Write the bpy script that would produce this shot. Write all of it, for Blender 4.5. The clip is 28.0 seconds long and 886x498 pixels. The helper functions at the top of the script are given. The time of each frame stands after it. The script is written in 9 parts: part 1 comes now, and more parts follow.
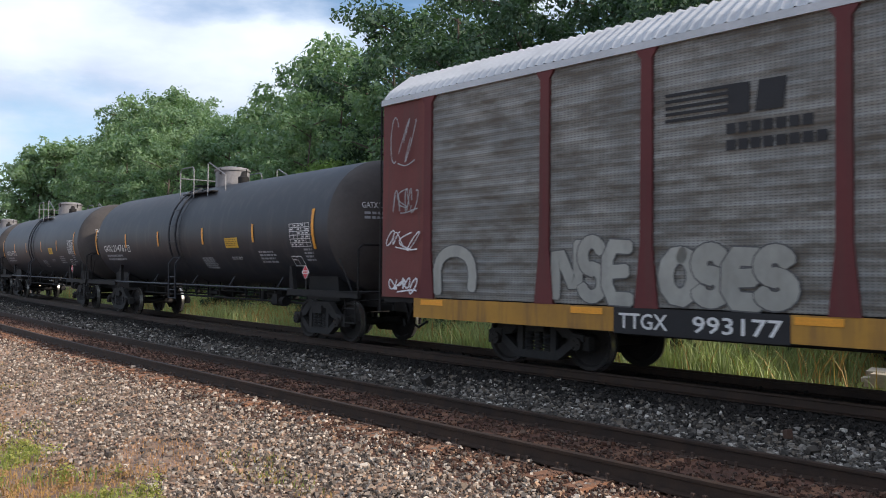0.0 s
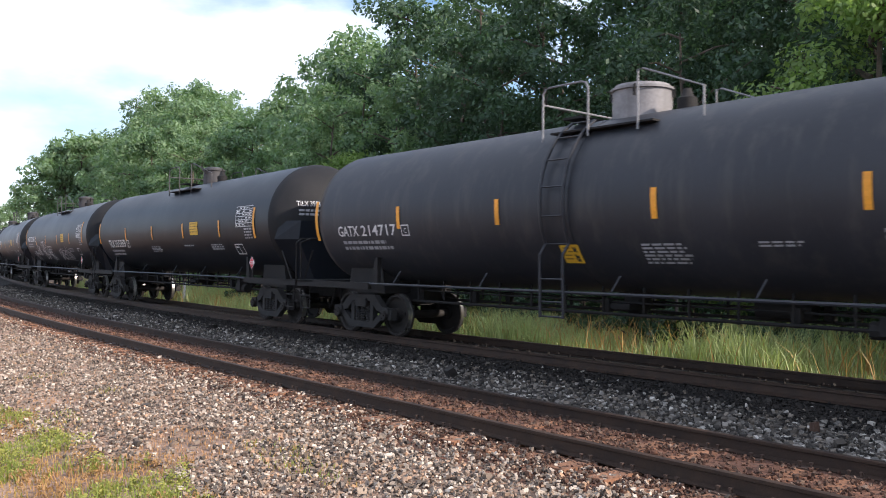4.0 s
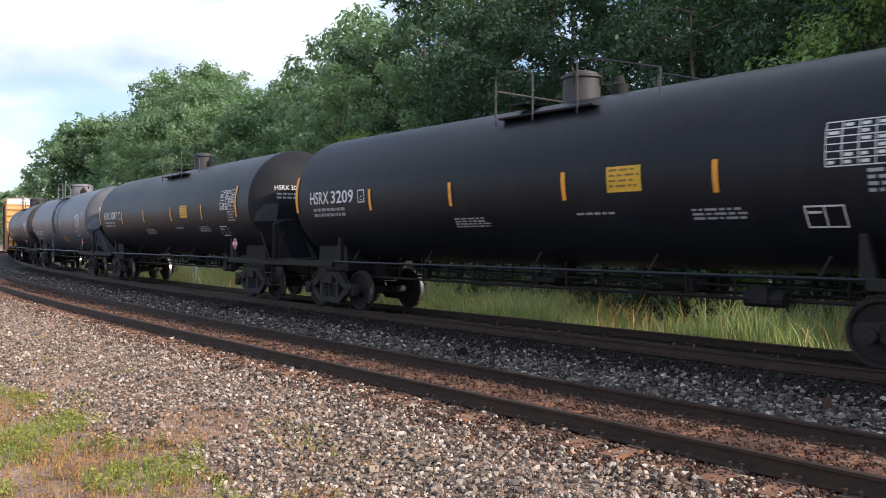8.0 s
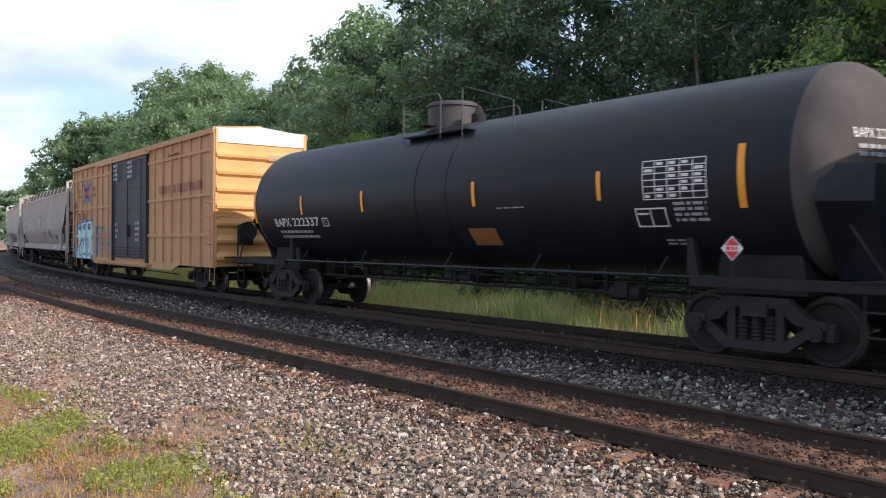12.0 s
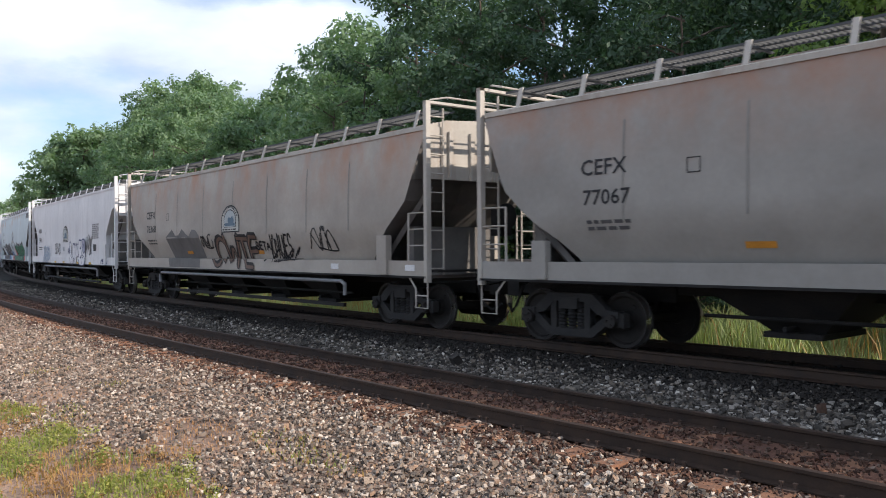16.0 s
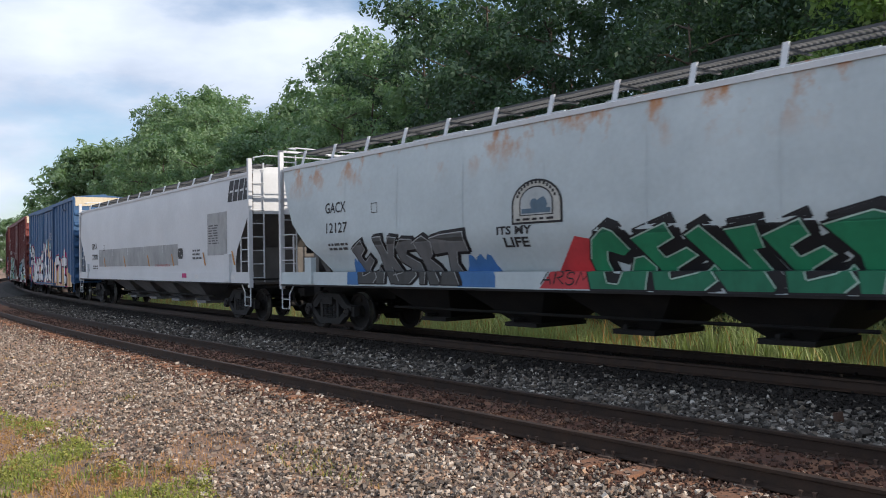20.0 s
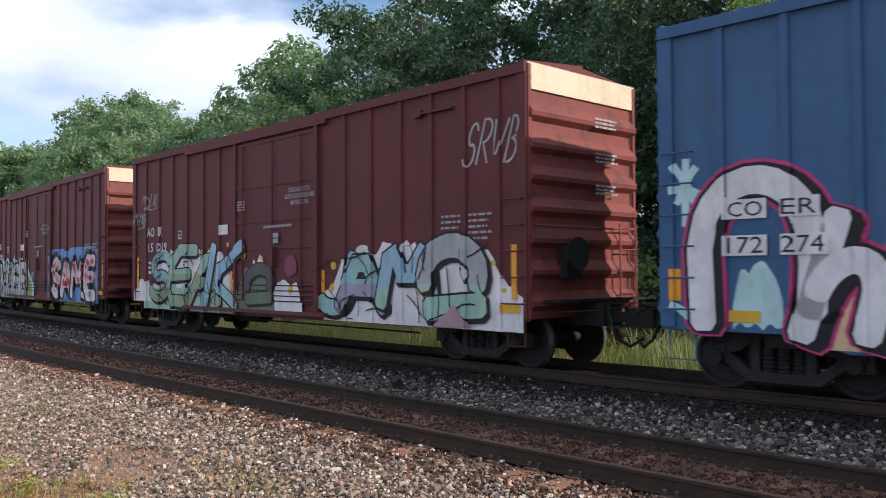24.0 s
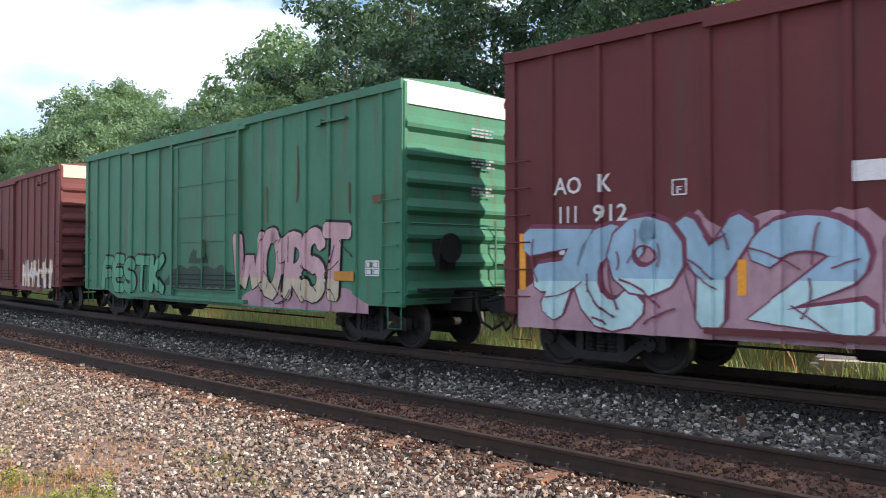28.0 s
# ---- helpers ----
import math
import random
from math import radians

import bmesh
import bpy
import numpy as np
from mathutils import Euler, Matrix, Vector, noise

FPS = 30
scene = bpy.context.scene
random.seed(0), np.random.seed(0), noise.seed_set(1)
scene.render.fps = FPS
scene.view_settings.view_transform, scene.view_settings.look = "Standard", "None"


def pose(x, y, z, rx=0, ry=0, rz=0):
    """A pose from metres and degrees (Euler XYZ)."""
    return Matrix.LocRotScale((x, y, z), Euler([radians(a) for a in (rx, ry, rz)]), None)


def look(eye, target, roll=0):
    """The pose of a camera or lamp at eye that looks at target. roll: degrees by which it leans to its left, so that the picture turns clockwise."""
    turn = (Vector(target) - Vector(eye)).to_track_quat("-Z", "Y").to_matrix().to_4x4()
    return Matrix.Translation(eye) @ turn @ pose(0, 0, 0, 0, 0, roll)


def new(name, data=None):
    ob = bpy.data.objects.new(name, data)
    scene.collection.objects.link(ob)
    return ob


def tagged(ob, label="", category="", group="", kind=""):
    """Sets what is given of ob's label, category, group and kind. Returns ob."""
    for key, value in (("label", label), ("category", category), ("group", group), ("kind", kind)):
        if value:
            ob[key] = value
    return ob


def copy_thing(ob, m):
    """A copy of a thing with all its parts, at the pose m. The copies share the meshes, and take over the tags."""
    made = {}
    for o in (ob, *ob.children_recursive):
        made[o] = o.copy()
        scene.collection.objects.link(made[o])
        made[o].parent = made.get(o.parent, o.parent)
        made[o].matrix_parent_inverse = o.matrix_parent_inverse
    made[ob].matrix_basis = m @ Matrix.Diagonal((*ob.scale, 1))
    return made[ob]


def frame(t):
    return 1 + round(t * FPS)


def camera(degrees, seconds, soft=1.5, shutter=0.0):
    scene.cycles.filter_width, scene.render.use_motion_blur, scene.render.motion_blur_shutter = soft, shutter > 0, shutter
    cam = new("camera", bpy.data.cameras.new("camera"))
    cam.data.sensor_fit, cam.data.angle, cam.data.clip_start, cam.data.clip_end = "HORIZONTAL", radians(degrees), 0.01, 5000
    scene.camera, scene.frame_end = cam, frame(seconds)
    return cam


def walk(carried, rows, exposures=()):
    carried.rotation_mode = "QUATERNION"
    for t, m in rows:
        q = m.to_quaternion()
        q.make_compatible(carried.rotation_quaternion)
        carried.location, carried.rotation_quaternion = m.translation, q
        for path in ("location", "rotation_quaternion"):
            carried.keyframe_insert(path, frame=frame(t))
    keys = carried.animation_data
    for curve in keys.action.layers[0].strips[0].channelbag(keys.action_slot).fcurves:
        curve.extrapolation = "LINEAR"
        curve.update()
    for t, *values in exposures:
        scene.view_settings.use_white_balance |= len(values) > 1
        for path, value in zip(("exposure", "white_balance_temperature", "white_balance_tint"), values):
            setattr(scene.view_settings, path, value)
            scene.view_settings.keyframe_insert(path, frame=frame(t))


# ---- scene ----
from mathutils import geometry
cam = camera(56.0, 28.0, soft=0.95, shutter=0.1)
PATH = [
    (0.0, pose(0.013, -0.017, 1.921, 90.819, 0.236, -0.027)),
    (0.5, pose(0.016, -0.037, 1.927, 90.955, 0.492, -0.800)),
    (1.0, pose(0.026, -0.020, 1.926, 90.764, 0.619, -1.568)),
    (1.5, pose(0.023, -0.018, 1.919, 90.307, 0.988, -1.795)),
    (2.0, pose(0.013, -0.010, 1.914, 89.691, 1.124, -0.913)),
    (2.5, pose(0.002, -0.014, 1.913, 89.797, 0.762, 0.232)),
    (3.0, pose(-0.009, -0.032, 1.915, 90.205, 0.443, 0.946)),
    (3.5, pose(-0.013, -0.038, 1.918, 90.314, 0.252, 1.256)),
    (5.5, pose(-0.015, -0.017, 1.908, 89.577, 0.260, 2.118)),
    (6.0, pose(-0.018, -0.022, 1.904, 89.162, 0.298, 2.506)),
    (6.5, pose(-0.017, -0.033, 1.910, 88.801, 1.265, 3.332)),
    (7.0, pose(-0.023, -0.026, 1.913, 88.887, 1.070, 3.668)),
    (7.5, pose(-0.009, -0.007, 1.907, 88.905, 0.690, 2.785)),
    (8.0, pose(-0.007, -0.018, 1.910, 88.856, 0.794, 2.169)),
    (8.5, pose(-0.005, -0.022, 1.913, 88.987, 0.868, 2.104)),
    (9.0, pose(0.003, -0.018, 1.903, 88.944, 0.940, 1.910)),
    (9.5, pose(0.007, -0.016, 1.904, 88.735, 0.947, 1.579)),
    (10.0, pose(0.000, 0.000, 1.903, 88.682, 0.737, 1.800)),
    (10.5, pose(-0.004, 0.012, 1.902, 88.673, 0.629, 2.102)),
    (11.0, pose(-0.005, 0.020, 1.905, 88.695, 0.559, 2.330)),
    (11.5, pose(-0.011, 0.026, 1.906, 88.761, 0.488, 2.550)),
    (12.0, pose(-0.010, 0.009, 1.911, 88.936, 0.473, 2.370)),
    (12.5, pose(-0.013, 0.002, 1.907, 89.059, 0.330, 1.650)),
    (14.5, pose(0.007, 0.016, 1.907, 88.515, 1.518, 0.669)),
    (15.0, pose(0.010, 0.030, 1.913, 88.892, 1.366, 1.124)),
    (15.5, pose(0.011, 0.029, 1.914, 89.111, 1.251, 1.414)),
    (16.0, pose(-0.002, 0.006, 1.922, 89.398, 1.250, 1.732)),
    (16.5, pose(-0.006, -0.008, 1.917, 89.506, 1.467, 1.943)),
    (17.0, pose(-0.022, -0.040, 1.923, 89.715, 1.497, 1.993)),
    (17.5, pose(-0.032, -0.053, 1.921, 89.949, 1.360, 2.345)),
    (18.0, pose(-0.042, -0.051, 1.924, 89.926, 1.013, 2.591)),
    (18.5, pose(-0.040, -0.038, 1.920, 89.984, 1.139, 2.531)),
    (19.0, pose(-0.058, -0.024, 1.919, 90.195, 1.505, 2.681)),
    (19.5, pose(-0.055, -0.012, 1.921, 90.298, 1.729, 2.521)),
    (20.0, pose(-0.050, -0.000, 1.920, 90.191, 1.808, 2.308)),
    (20.5, pose(-0.052, 0.010, 1.928, 90.315, 1.751, 2.403)),
    (21.0, pose(-0.055, 0.016, 1.934, 90.531, 1.759, 2.478)),
    (21.5, pose(-0.058, 0.013, 1.930, 90.487, 1.732, 2.338)),
    (23.5, pose(-0.008, 0.021, 1.940, 90.955, 1.110, -1.435)),
    (24.0, pose(-0.020, 0.010, 1.930, 90.848, 1.101, -2.337)),
    (24.5, pose(-0.023, -0.002, 1.934, 90.861, 1.351, -2.795)),
    (25.0, pose(-0.022, 0.000, 1.934, 91.025, 1.353, -2.814)),
    (25.5, pose(-0.029, 0.020, 1.929, 90.889, 0.973, -2.869)),
    (26.0, pose(-0.021, 0.022, 1.930, 90.614, 0.807, -3.266)),
    (26.5, pose(-0.022, 0.031, 1.932, 90.453, 0.690, -3.423)),
    (27.0, pose(-0.026, 0.053, 1.924, 90.307, 0.710, -3.255)),
    (27.5, pose(-0.030, 0.060, 1.929, 90.212, 0.788, -3.076)),
    (28.0, pose(-0.030, 0.043, 1.926, 90.263, 0.800, -3.186)),
]
EXPOSURES = [(0.0, 0.0, 5980, 11), (0.6, 0.3, 5980, 11), (1.2, 0.55, 5980, 14), (2.4, 0.68, 5980, 14), (3.5, 0.55, 5980, 14), (6.0, 0.35, 5980, 14), (8.0, 0.25, 5980, 14), (12.5, 0.22, 5980, 14), (15.0, 0.32, 5980, 14), (16.5, 0.0, 5980, 11), (20.0, -0.12, 5980, 11), (22.0, -0.12, 5980, 11), (23.6, 0.04, 5980, 14), (24.2, 0.14, 5980, 14), (25.0, 0.38, 5980, 14), (27.0, 0.5, 5980, 14), (28.0, 0.5, 5980, 14)]
walk(cam, PATH, EXPOSURES)

# ---- world and sun ----
SUN_TO = Vector((0.966, -0.475, 0.56)).normalized()
world = bpy.data.worlds.new("sky")
scene.world = world
world.use_nodes = True
wn, wl = world.node_tree.nodes, world.node_tree.links
wn.clear()
w_out = wn.new("ShaderNodeOutputWorld")
w_bg = wn.new("ShaderNodeBackground")
w_sky = wn.new("ShaderNodeTexSky")
w_sky.sky_type = "NISHITA"
w_sky.sun_disc = False
w_sky.sun_elevation = math.asin(SUN_TO.z)
w_sky.sun_rotation = math.atan2(SUN_TO.x, SUN_TO.y)
w_sky.air_density, w_sky.dust_density, w_sky.ozone_density = 1.2, 0.8, 3.0
w_bg.inputs["Strength"].default_value = 0.14
# broken cumulus over the whole sky
w_co = wn.new("ShaderNodeTexCoord")
w_map = wn.new("ShaderNodeMapping")
w_map.inputs["Scale"].default_value = (1.0, 1.0, 2.6)
w_map.inputs["Location"].default_value = (0.35, 0.2, 0.1)
w_n1 = wn.new("ShaderNodeTexNoise")
w_n1.inputs["Scale"].default_value = 2.3
w_n1.inputs["Detail"].default_value = 9.0
w_n1.inputs["Roughness"].default_value = 0.55
w_r1 = wn.new("ShaderNodeValToRGB")
w_r1.color_ramp.elements[0].position, w_r1.color_ramp.elements[1].position = 0.385, 0.53
w_n2 = wn.new("ShaderNodeTexNoise")
w_n2.inputs["Scale"].default_value = 4.5
w_n2.inputs["Detail"].default_value = 6.0
w_r2 = wn.new("ShaderNodeValToRGB")
w_r2.color_ramp.elements[0].position, w_r2.color_ramp.elements[1].position = 0.35, 0.7
w_r2.color_ramp.elements[0].color = (4.6, 5.1, 6.0, 1)
w_r2.color_ramp.elements[1].color = (7.8, 8.1, 8.4, 1)
w_mix = wn.new("ShaderNodeMix")
w_mix.data_type = "RGBA"
wl.new(w_co.outputs["Generated"], w_map.inputs["Vector"])
wl.new(w_map.outputs["Vector"], w_n1.inputs["Vector"])
wl.new(w_map.outputs["Vector"], w_n2.inputs["Vector"])
wl.new(w_n1.outputs["Fac"], w_r1.inputs["Fac"])
wl.new(w_n2.outputs["Fac"], w_r2.inputs["Fac"])
wl.new(w_r1.outputs["Color"], w_mix.inputs["Factor"])
wl.new(w_sky.outputs["Color"], w_mix.inputs["A"])
wl.new(w_r2.outputs["Color"], w_mix.inputs["B"])
wl.new(w_mix.outputs["Result"], w_bg.inputs["Color"])
wl.new(w_bg.outputs["Background"], w_out.inputs["Surface"])
sun = new("sun", bpy.data.lights.new("sun", "SUN"))
sun.data.energy, sun.data.angle, sun.data.color = 5.0, radians(0.6), (1.0, 0.85, 0.68)
sun.matrix_world = look(Vector((0, 0, 60)) + SUN_TO * 50, Vector((0, 0, 60)))

# ---- line of the two tracks ----
TX, TY, TH, TK = 4.583, 5.79, radians(132.685), -0.0024988
OFF, ZT, BANK, RAIL = 4.343, 0.101, 0.0192, 0.726


def on_line(s, off):
    """Point and heading at distance s along the near track (growing away from the eye), off metres towards the far side."""
    h = TH + TK * s
    return (TX + (math.sin(h) - math.sin(TH)) / TK + math.sin(h) * off,
            TY - (math.cos(h) - math.cos(TH)) / TK - math.cos(h) * off, h)


def lerp_table(table, x):
    if x <= table[0][0]:
        return table[0][1]
    for (a, p), (b, q) in zip(table, table[1:]):
        if x <= b:
            return p + (q - p) * (x - a) / (b - a)
    return table[-1][1]


# height of the ground across the line
PROFILE = [(-400, -0.9), (-60, -0.75), (-12, -0.62), (-8.0, -0.58), (-6.0, -0.48), (-4.5, -0.42), (-2.6, -0.30), (-1.75, -0.215),
           (-1.35, -0.188), (1.35, -0.188), (1.9, -0.20), (2.5, -0.16), (3.0, -0.075), (5.7, -0.075), (6.5, -0.30), (8.0, -0.5), (13, -0.45), (18, -0.2), (30, 0.6), (60, 2.0), (400, 6.0)]


def ground_z(off):
    return lerp_table(PROFILE, off)


class Geo:
    """Vertices and faces collected for one mesh."""

    def __init__(self):
        self.v, self.f = [], []

    def add(self, verts, faces):
        n = len(self.v)
        self.v += [tuple(p) for p in verts]
        self.f += [tuple(i + n for i in f) for f in faces]
        return self

    def box(self, x0, x1, y0, y1, z0, z1):
        return self.add([(x, y, z) for x in (x0, x1) for y in (y0, y1) for z in (z0, z1)],
                        [(0, 1, 3, 2), (4, 6, 7, 5), (0, 4, 5, 1), (2, 3, 7, 6), (0, 2, 6, 4), (1, 5, 7, 3)])

    def hexa(self, lo, hi):
        """Four corners below and four above, in the same order."""
        return self.add(list(lo) + list(hi), [(3, 2, 1, 0), (4, 5, 6, 7), (0, 1, 5, 4), (1, 2, 6, 5), (2, 3, 7, 6), (3, 0, 4, 7)])

    def tube(self, pts, r, n=6, r2=None, caps=True):
        pts = [Vector(p) for p in pts]
        rings, up = [], None
        for i, p in enumerate(pts):
            d = ((pts[i + 1] - p).normalized() if i + 1 < len(pts) else Vector()) + ((p - pts[i - 1]).normalized() if i else Vector())
            d.normalize()
            if up is None or abs(d.dot(up)) > 0.95:
                up = Vector((0, 0, 1)) if abs(d.z) < 0.9 else Vector((1, 0, 0))
            a = d.cross(up).normalized()
            b = a.cross(d).normalized()
            rad = r if r2 is None else r + (r2 - r) * i / max(1, len(pts) - 1)
            rings.append([p + (a * math.cos(2 * math.pi * k / n) + b * math.sin(2 * math.pi * k / n)) * rad for k in range(n)])
        faces = [(i * n + k, i * n + (k + 1) % n, (i + 1) * n + (k + 1) % n, (i + 1) * n + k) for i in range(len(pts) - 1) for k in range(n)]
        if caps:
            faces += [tuple(range(n - 1, -1, -1)), tuple(range((len(pts) - 1) * n, len(pts) * n))]
        return self.add([q for ring in rings for q in ring], faces)

    def prism(self, poly, y0, y1):
        """A polygon in x and z, from y0 to y1."""
        n = len(poly)
        return self.add([(x, y0, z) for x, z in poly] + [(x, y1, z) for x, z in poly],
                        [tuple(range(n)), tuple(range(2 * n - 1, n - 1, -1))] + [(i, i + n, (i + 1) % n + n, (i + 1) % n) for i in range(n)])

    def lathe(self, prof, n=16, at=(0, 0, 0), axis="x"):
        """A profile of (along, radius) turned round the x, y or z axis through at."""
        out = []
        for u, r in prof:
            for k in range(n):
                c, s = r * math.cos(2 * math.pi * k / n), r * math.sin(2 * math.pi * k / n)
                p = {"x": (u, c, s), "y": (s, u, c), "z": (c, s, u)}[axis]
                out.append((p[0] + at[0], p[1] + at[1], p[2] + at[2]))
        faces = [(i * n + k, i * n + (k + 1) % n, (i + 1) * n + (k + 1) % n, (i + 1) * n + k) for i in range(len(prof) - 1) for k in range(n)]
        faces += [tuple(range(n - 1, -1, -1)), tuple(range((len(prof) - 1) * n, len(prof) * n))]
        return self.add(out, faces)

    def mesh(self, name, material, smooth=None):
        me = bpy.data.meshes.new(name)
        me.from_pydata(self.v, [], self.f)
        if material is not None:
            me.materials.append(material)
        if smooth:
            me.polygons.foreach_set("use_smooth", [True] * len(me.polygons))
            me.set_sharp_from_angle(angle=radians(smooth))
        me.update()
        return me


def part(name, geo, material, parent, label="", smooth=None, at=None):
    """One mesh object under a thing or a part. geo is a Geo or a mesh that is already built."""
    me = geo.mesh(name, material, smooth) if isinstance(geo, Geo) else geo
    ob = new(name, me)
    ob.parent = parent
    if at is not None:
        ob.location = at
    if label:
        tagged(ob, label)
    return ob


def thing(name, label, category, group="", kind="", data=None):
    return tagged(new(name, data), label, category, group, kind)


# ---- materials ----
def surface(name, c1, c2, rough=0.7, metal=0.0, big=0.6, grain=30.0, bump=0.15, streak=None, streak_amt=0.5, streak_scale=(1.2, 1.2, 0.12),
            spec=0.4, coat=0.0, island=0.0, objrand=0.0, streak_range=(0.5, 0.68), bump_dist=0.02, zfade=None):
    """Paint, metal, wood or stone: two colours in large soft patches, a fine grain, and streaks or stains of a third colour."""
    m = bpy.data.materials.new(name)
    m.use_nodes = True
    nt = m.node_tree
    b = nt.nodes["Principled BSDF"]
    b.inputs["Roughness"].default_value = rough
    b.inputs["Metallic"].default_value = metal
    b.inputs["Specular IOR Level"].default_value = spec
    b.inputs["Coat Weight"].default_value = coat
    co = nt.nodes.new("ShaderNodeTexCoord")
    n1 = nt.nodes.new("ShaderNodeTexNoise")
    n1.inputs["Scale"].default_value = big
    n1.inputs["Detail"].default_value = 5.0
    n1.inputs["Roughness"].default_value = 0.6
    nt.links.new(co.outputs["Object"], n1.inputs["Vector"])
    mix = nt.nodes.new("ShaderNodeMix")
    mix.data_type = "RGBA"
    ramp = nt.nodes.new("ShaderNodeMapRange")
    ramp.inputs["From Min"].default_value, ramp.inputs["From Max"].default_value = 0.35, 0.65
    nt.links.new(n1.outputs["Fac"], ramp.inputs["Value"])
    fac = ramp.outputs["Result"]
    if island or objrand:
        src = nt.nodes.new("ShaderNodeNewGeometry").outputs["Random Per Island"] if island else nt.nodes.new("ShaderNodeObjectInfo").outputs["Random"]
        k = nt.nodes.new("ShaderNodeMix")
        k.inputs["Factor"].default_value = island or objrand
        nt.links.new(fac, k.inputs["A"])
        nt.links.new(src, k.inputs["B"])
        fac = k.outputs["Result"]
    nt.links.new(fac, mix.inputs["Factor"])
    mix.inputs["A"].default_value, mix.inputs["B"].default_value = (*c1, 1), (*c2, 1)
    n2 = nt.nodes.new("ShaderNodeTexNoise")
    n2.inputs["Scale"].default_value = grain
    n2.inputs["Detail"].default_value = 4.0
    nt.links.new(co.outputs["Object"], n2.inputs["Vector"])
    gr = nt.nodes.new("ShaderNodeMix")
    gr.data_type, gr.blend_type = "RGBA", "MULTIPLY"
    gr.inputs["Factor"].default_value = 0.5 if grain >= 18 else 0.14
    gmap = nt.nodes.new("ShaderNodeMapRange")
    gmap.inputs["From Min"].default_value, gmap.inputs["From Max"].default_value = 0.25, 0.75
    gmap.inputs["To Min"].default_value, gmap.inputs["To Max"].default_value = 0.65, 1.25
    nt.links.new(n2.outputs["Fac"], gmap.inputs["Value"])
    nt.links.new(mix.outputs["Result"], gr.inputs["A"])
    nt.links.new(gmap.outputs["Result"], gr.inputs["B"])
    col = gr.outputs["Result"]
    if streak is not None:
        sm = nt.nodes.new("ShaderNodeMapping")
        sm.inputs["Scale"].default_value = streak_scale
        n3 = nt.nodes.new("ShaderNodeTexNoise")
        n3.inputs["Scale"].default_value = 3.0
        n3.inputs["Detail"].default_value = 7.0
        n3.inputs["Roughness"].default_value = 0.65
        nt.links.new(co.outputs["Object"], sm.inputs["Vector"])
        nt.links.new(sm.outputs["Vector"], n3.inputs["Vector"])
        r3 = nt.nodes.new("ShaderNodeMapRange")
        r3.inputs["From Min"].default_value, r3.inputs["From Max"].default_value = streak_range
        r3.inputs["To Max"].default_value = streak_amt
        nt.links.new(n3.outputs["Fac"], r3.inputs["Value"])
        sx = nt.nodes.new("ShaderNodeMix")
        sx.data_type = "RGBA"
        sfac = r3.outputs["Result"]
        if zfade:
            # rust that runs down from the seams at the top of the body
            sp = nt.nodes.new("ShaderNodeSeparateXYZ")
            zr = nt.nodes.new("ShaderNodeMapRange")
            zr.inputs["From Min"].default_value, zr.inputs["From Max"].default_value = zfade
            mu = nt.nodes.new("ShaderNodeMath")
            mu.operation = "MULTIPLY"
            nt.links.new(co.outputs["Object"], sp.inputs["Vector"])
            nt.links.new(sp.outputs["Z"], zr.inputs["Value"])
            nt.links.new(sfac, mu.inputs[0])
            nt.links.new(zr.outputs["Result"], mu.inputs[1])
            sfac = mu.outputs["Value"]
        nt.links.new(sfac, sx.inputs["Factor"])
        nt.links.new(col, sx.inputs["A"])
        sx.inputs["B"].default_value = (*streak, 1)
        col = sx.outputs["Result"]
    nt.links.new(col, b.inputs["Base Color"])
    rr = nt.nodes.new("ShaderNodeMapRange")
    rr.inputs["To Min"].default_value, rr.inputs["To Max"].default_value = max(0.05, rough - 0.12), min(1.0, rough + 0.12)
    nt.links.new(n1.outputs["Fac"], rr.inputs["Value"])
    nt.links.new(rr.outputs["Result"], b.inputs["Roughness"])
    if bump:
        bp = nt.nodes.new("ShaderNodeBump")
        bp.inputs["Strength"].default_value = bump
        bp.inputs["Distance"].default_value = bump_dist
        nt.links.new(n2.outputs["Fac"], bp.inputs["Height"])
        nt.links.new(bp.outputs["Normal"], b.inputs["Normal"])
    return m


def plain(name, c, rough=0.6, metal=0.0):
    return surface(name, c, tuple(k * 0.8 for k in c), rough, metal, big=1.5, grain=40, bump=0.05)


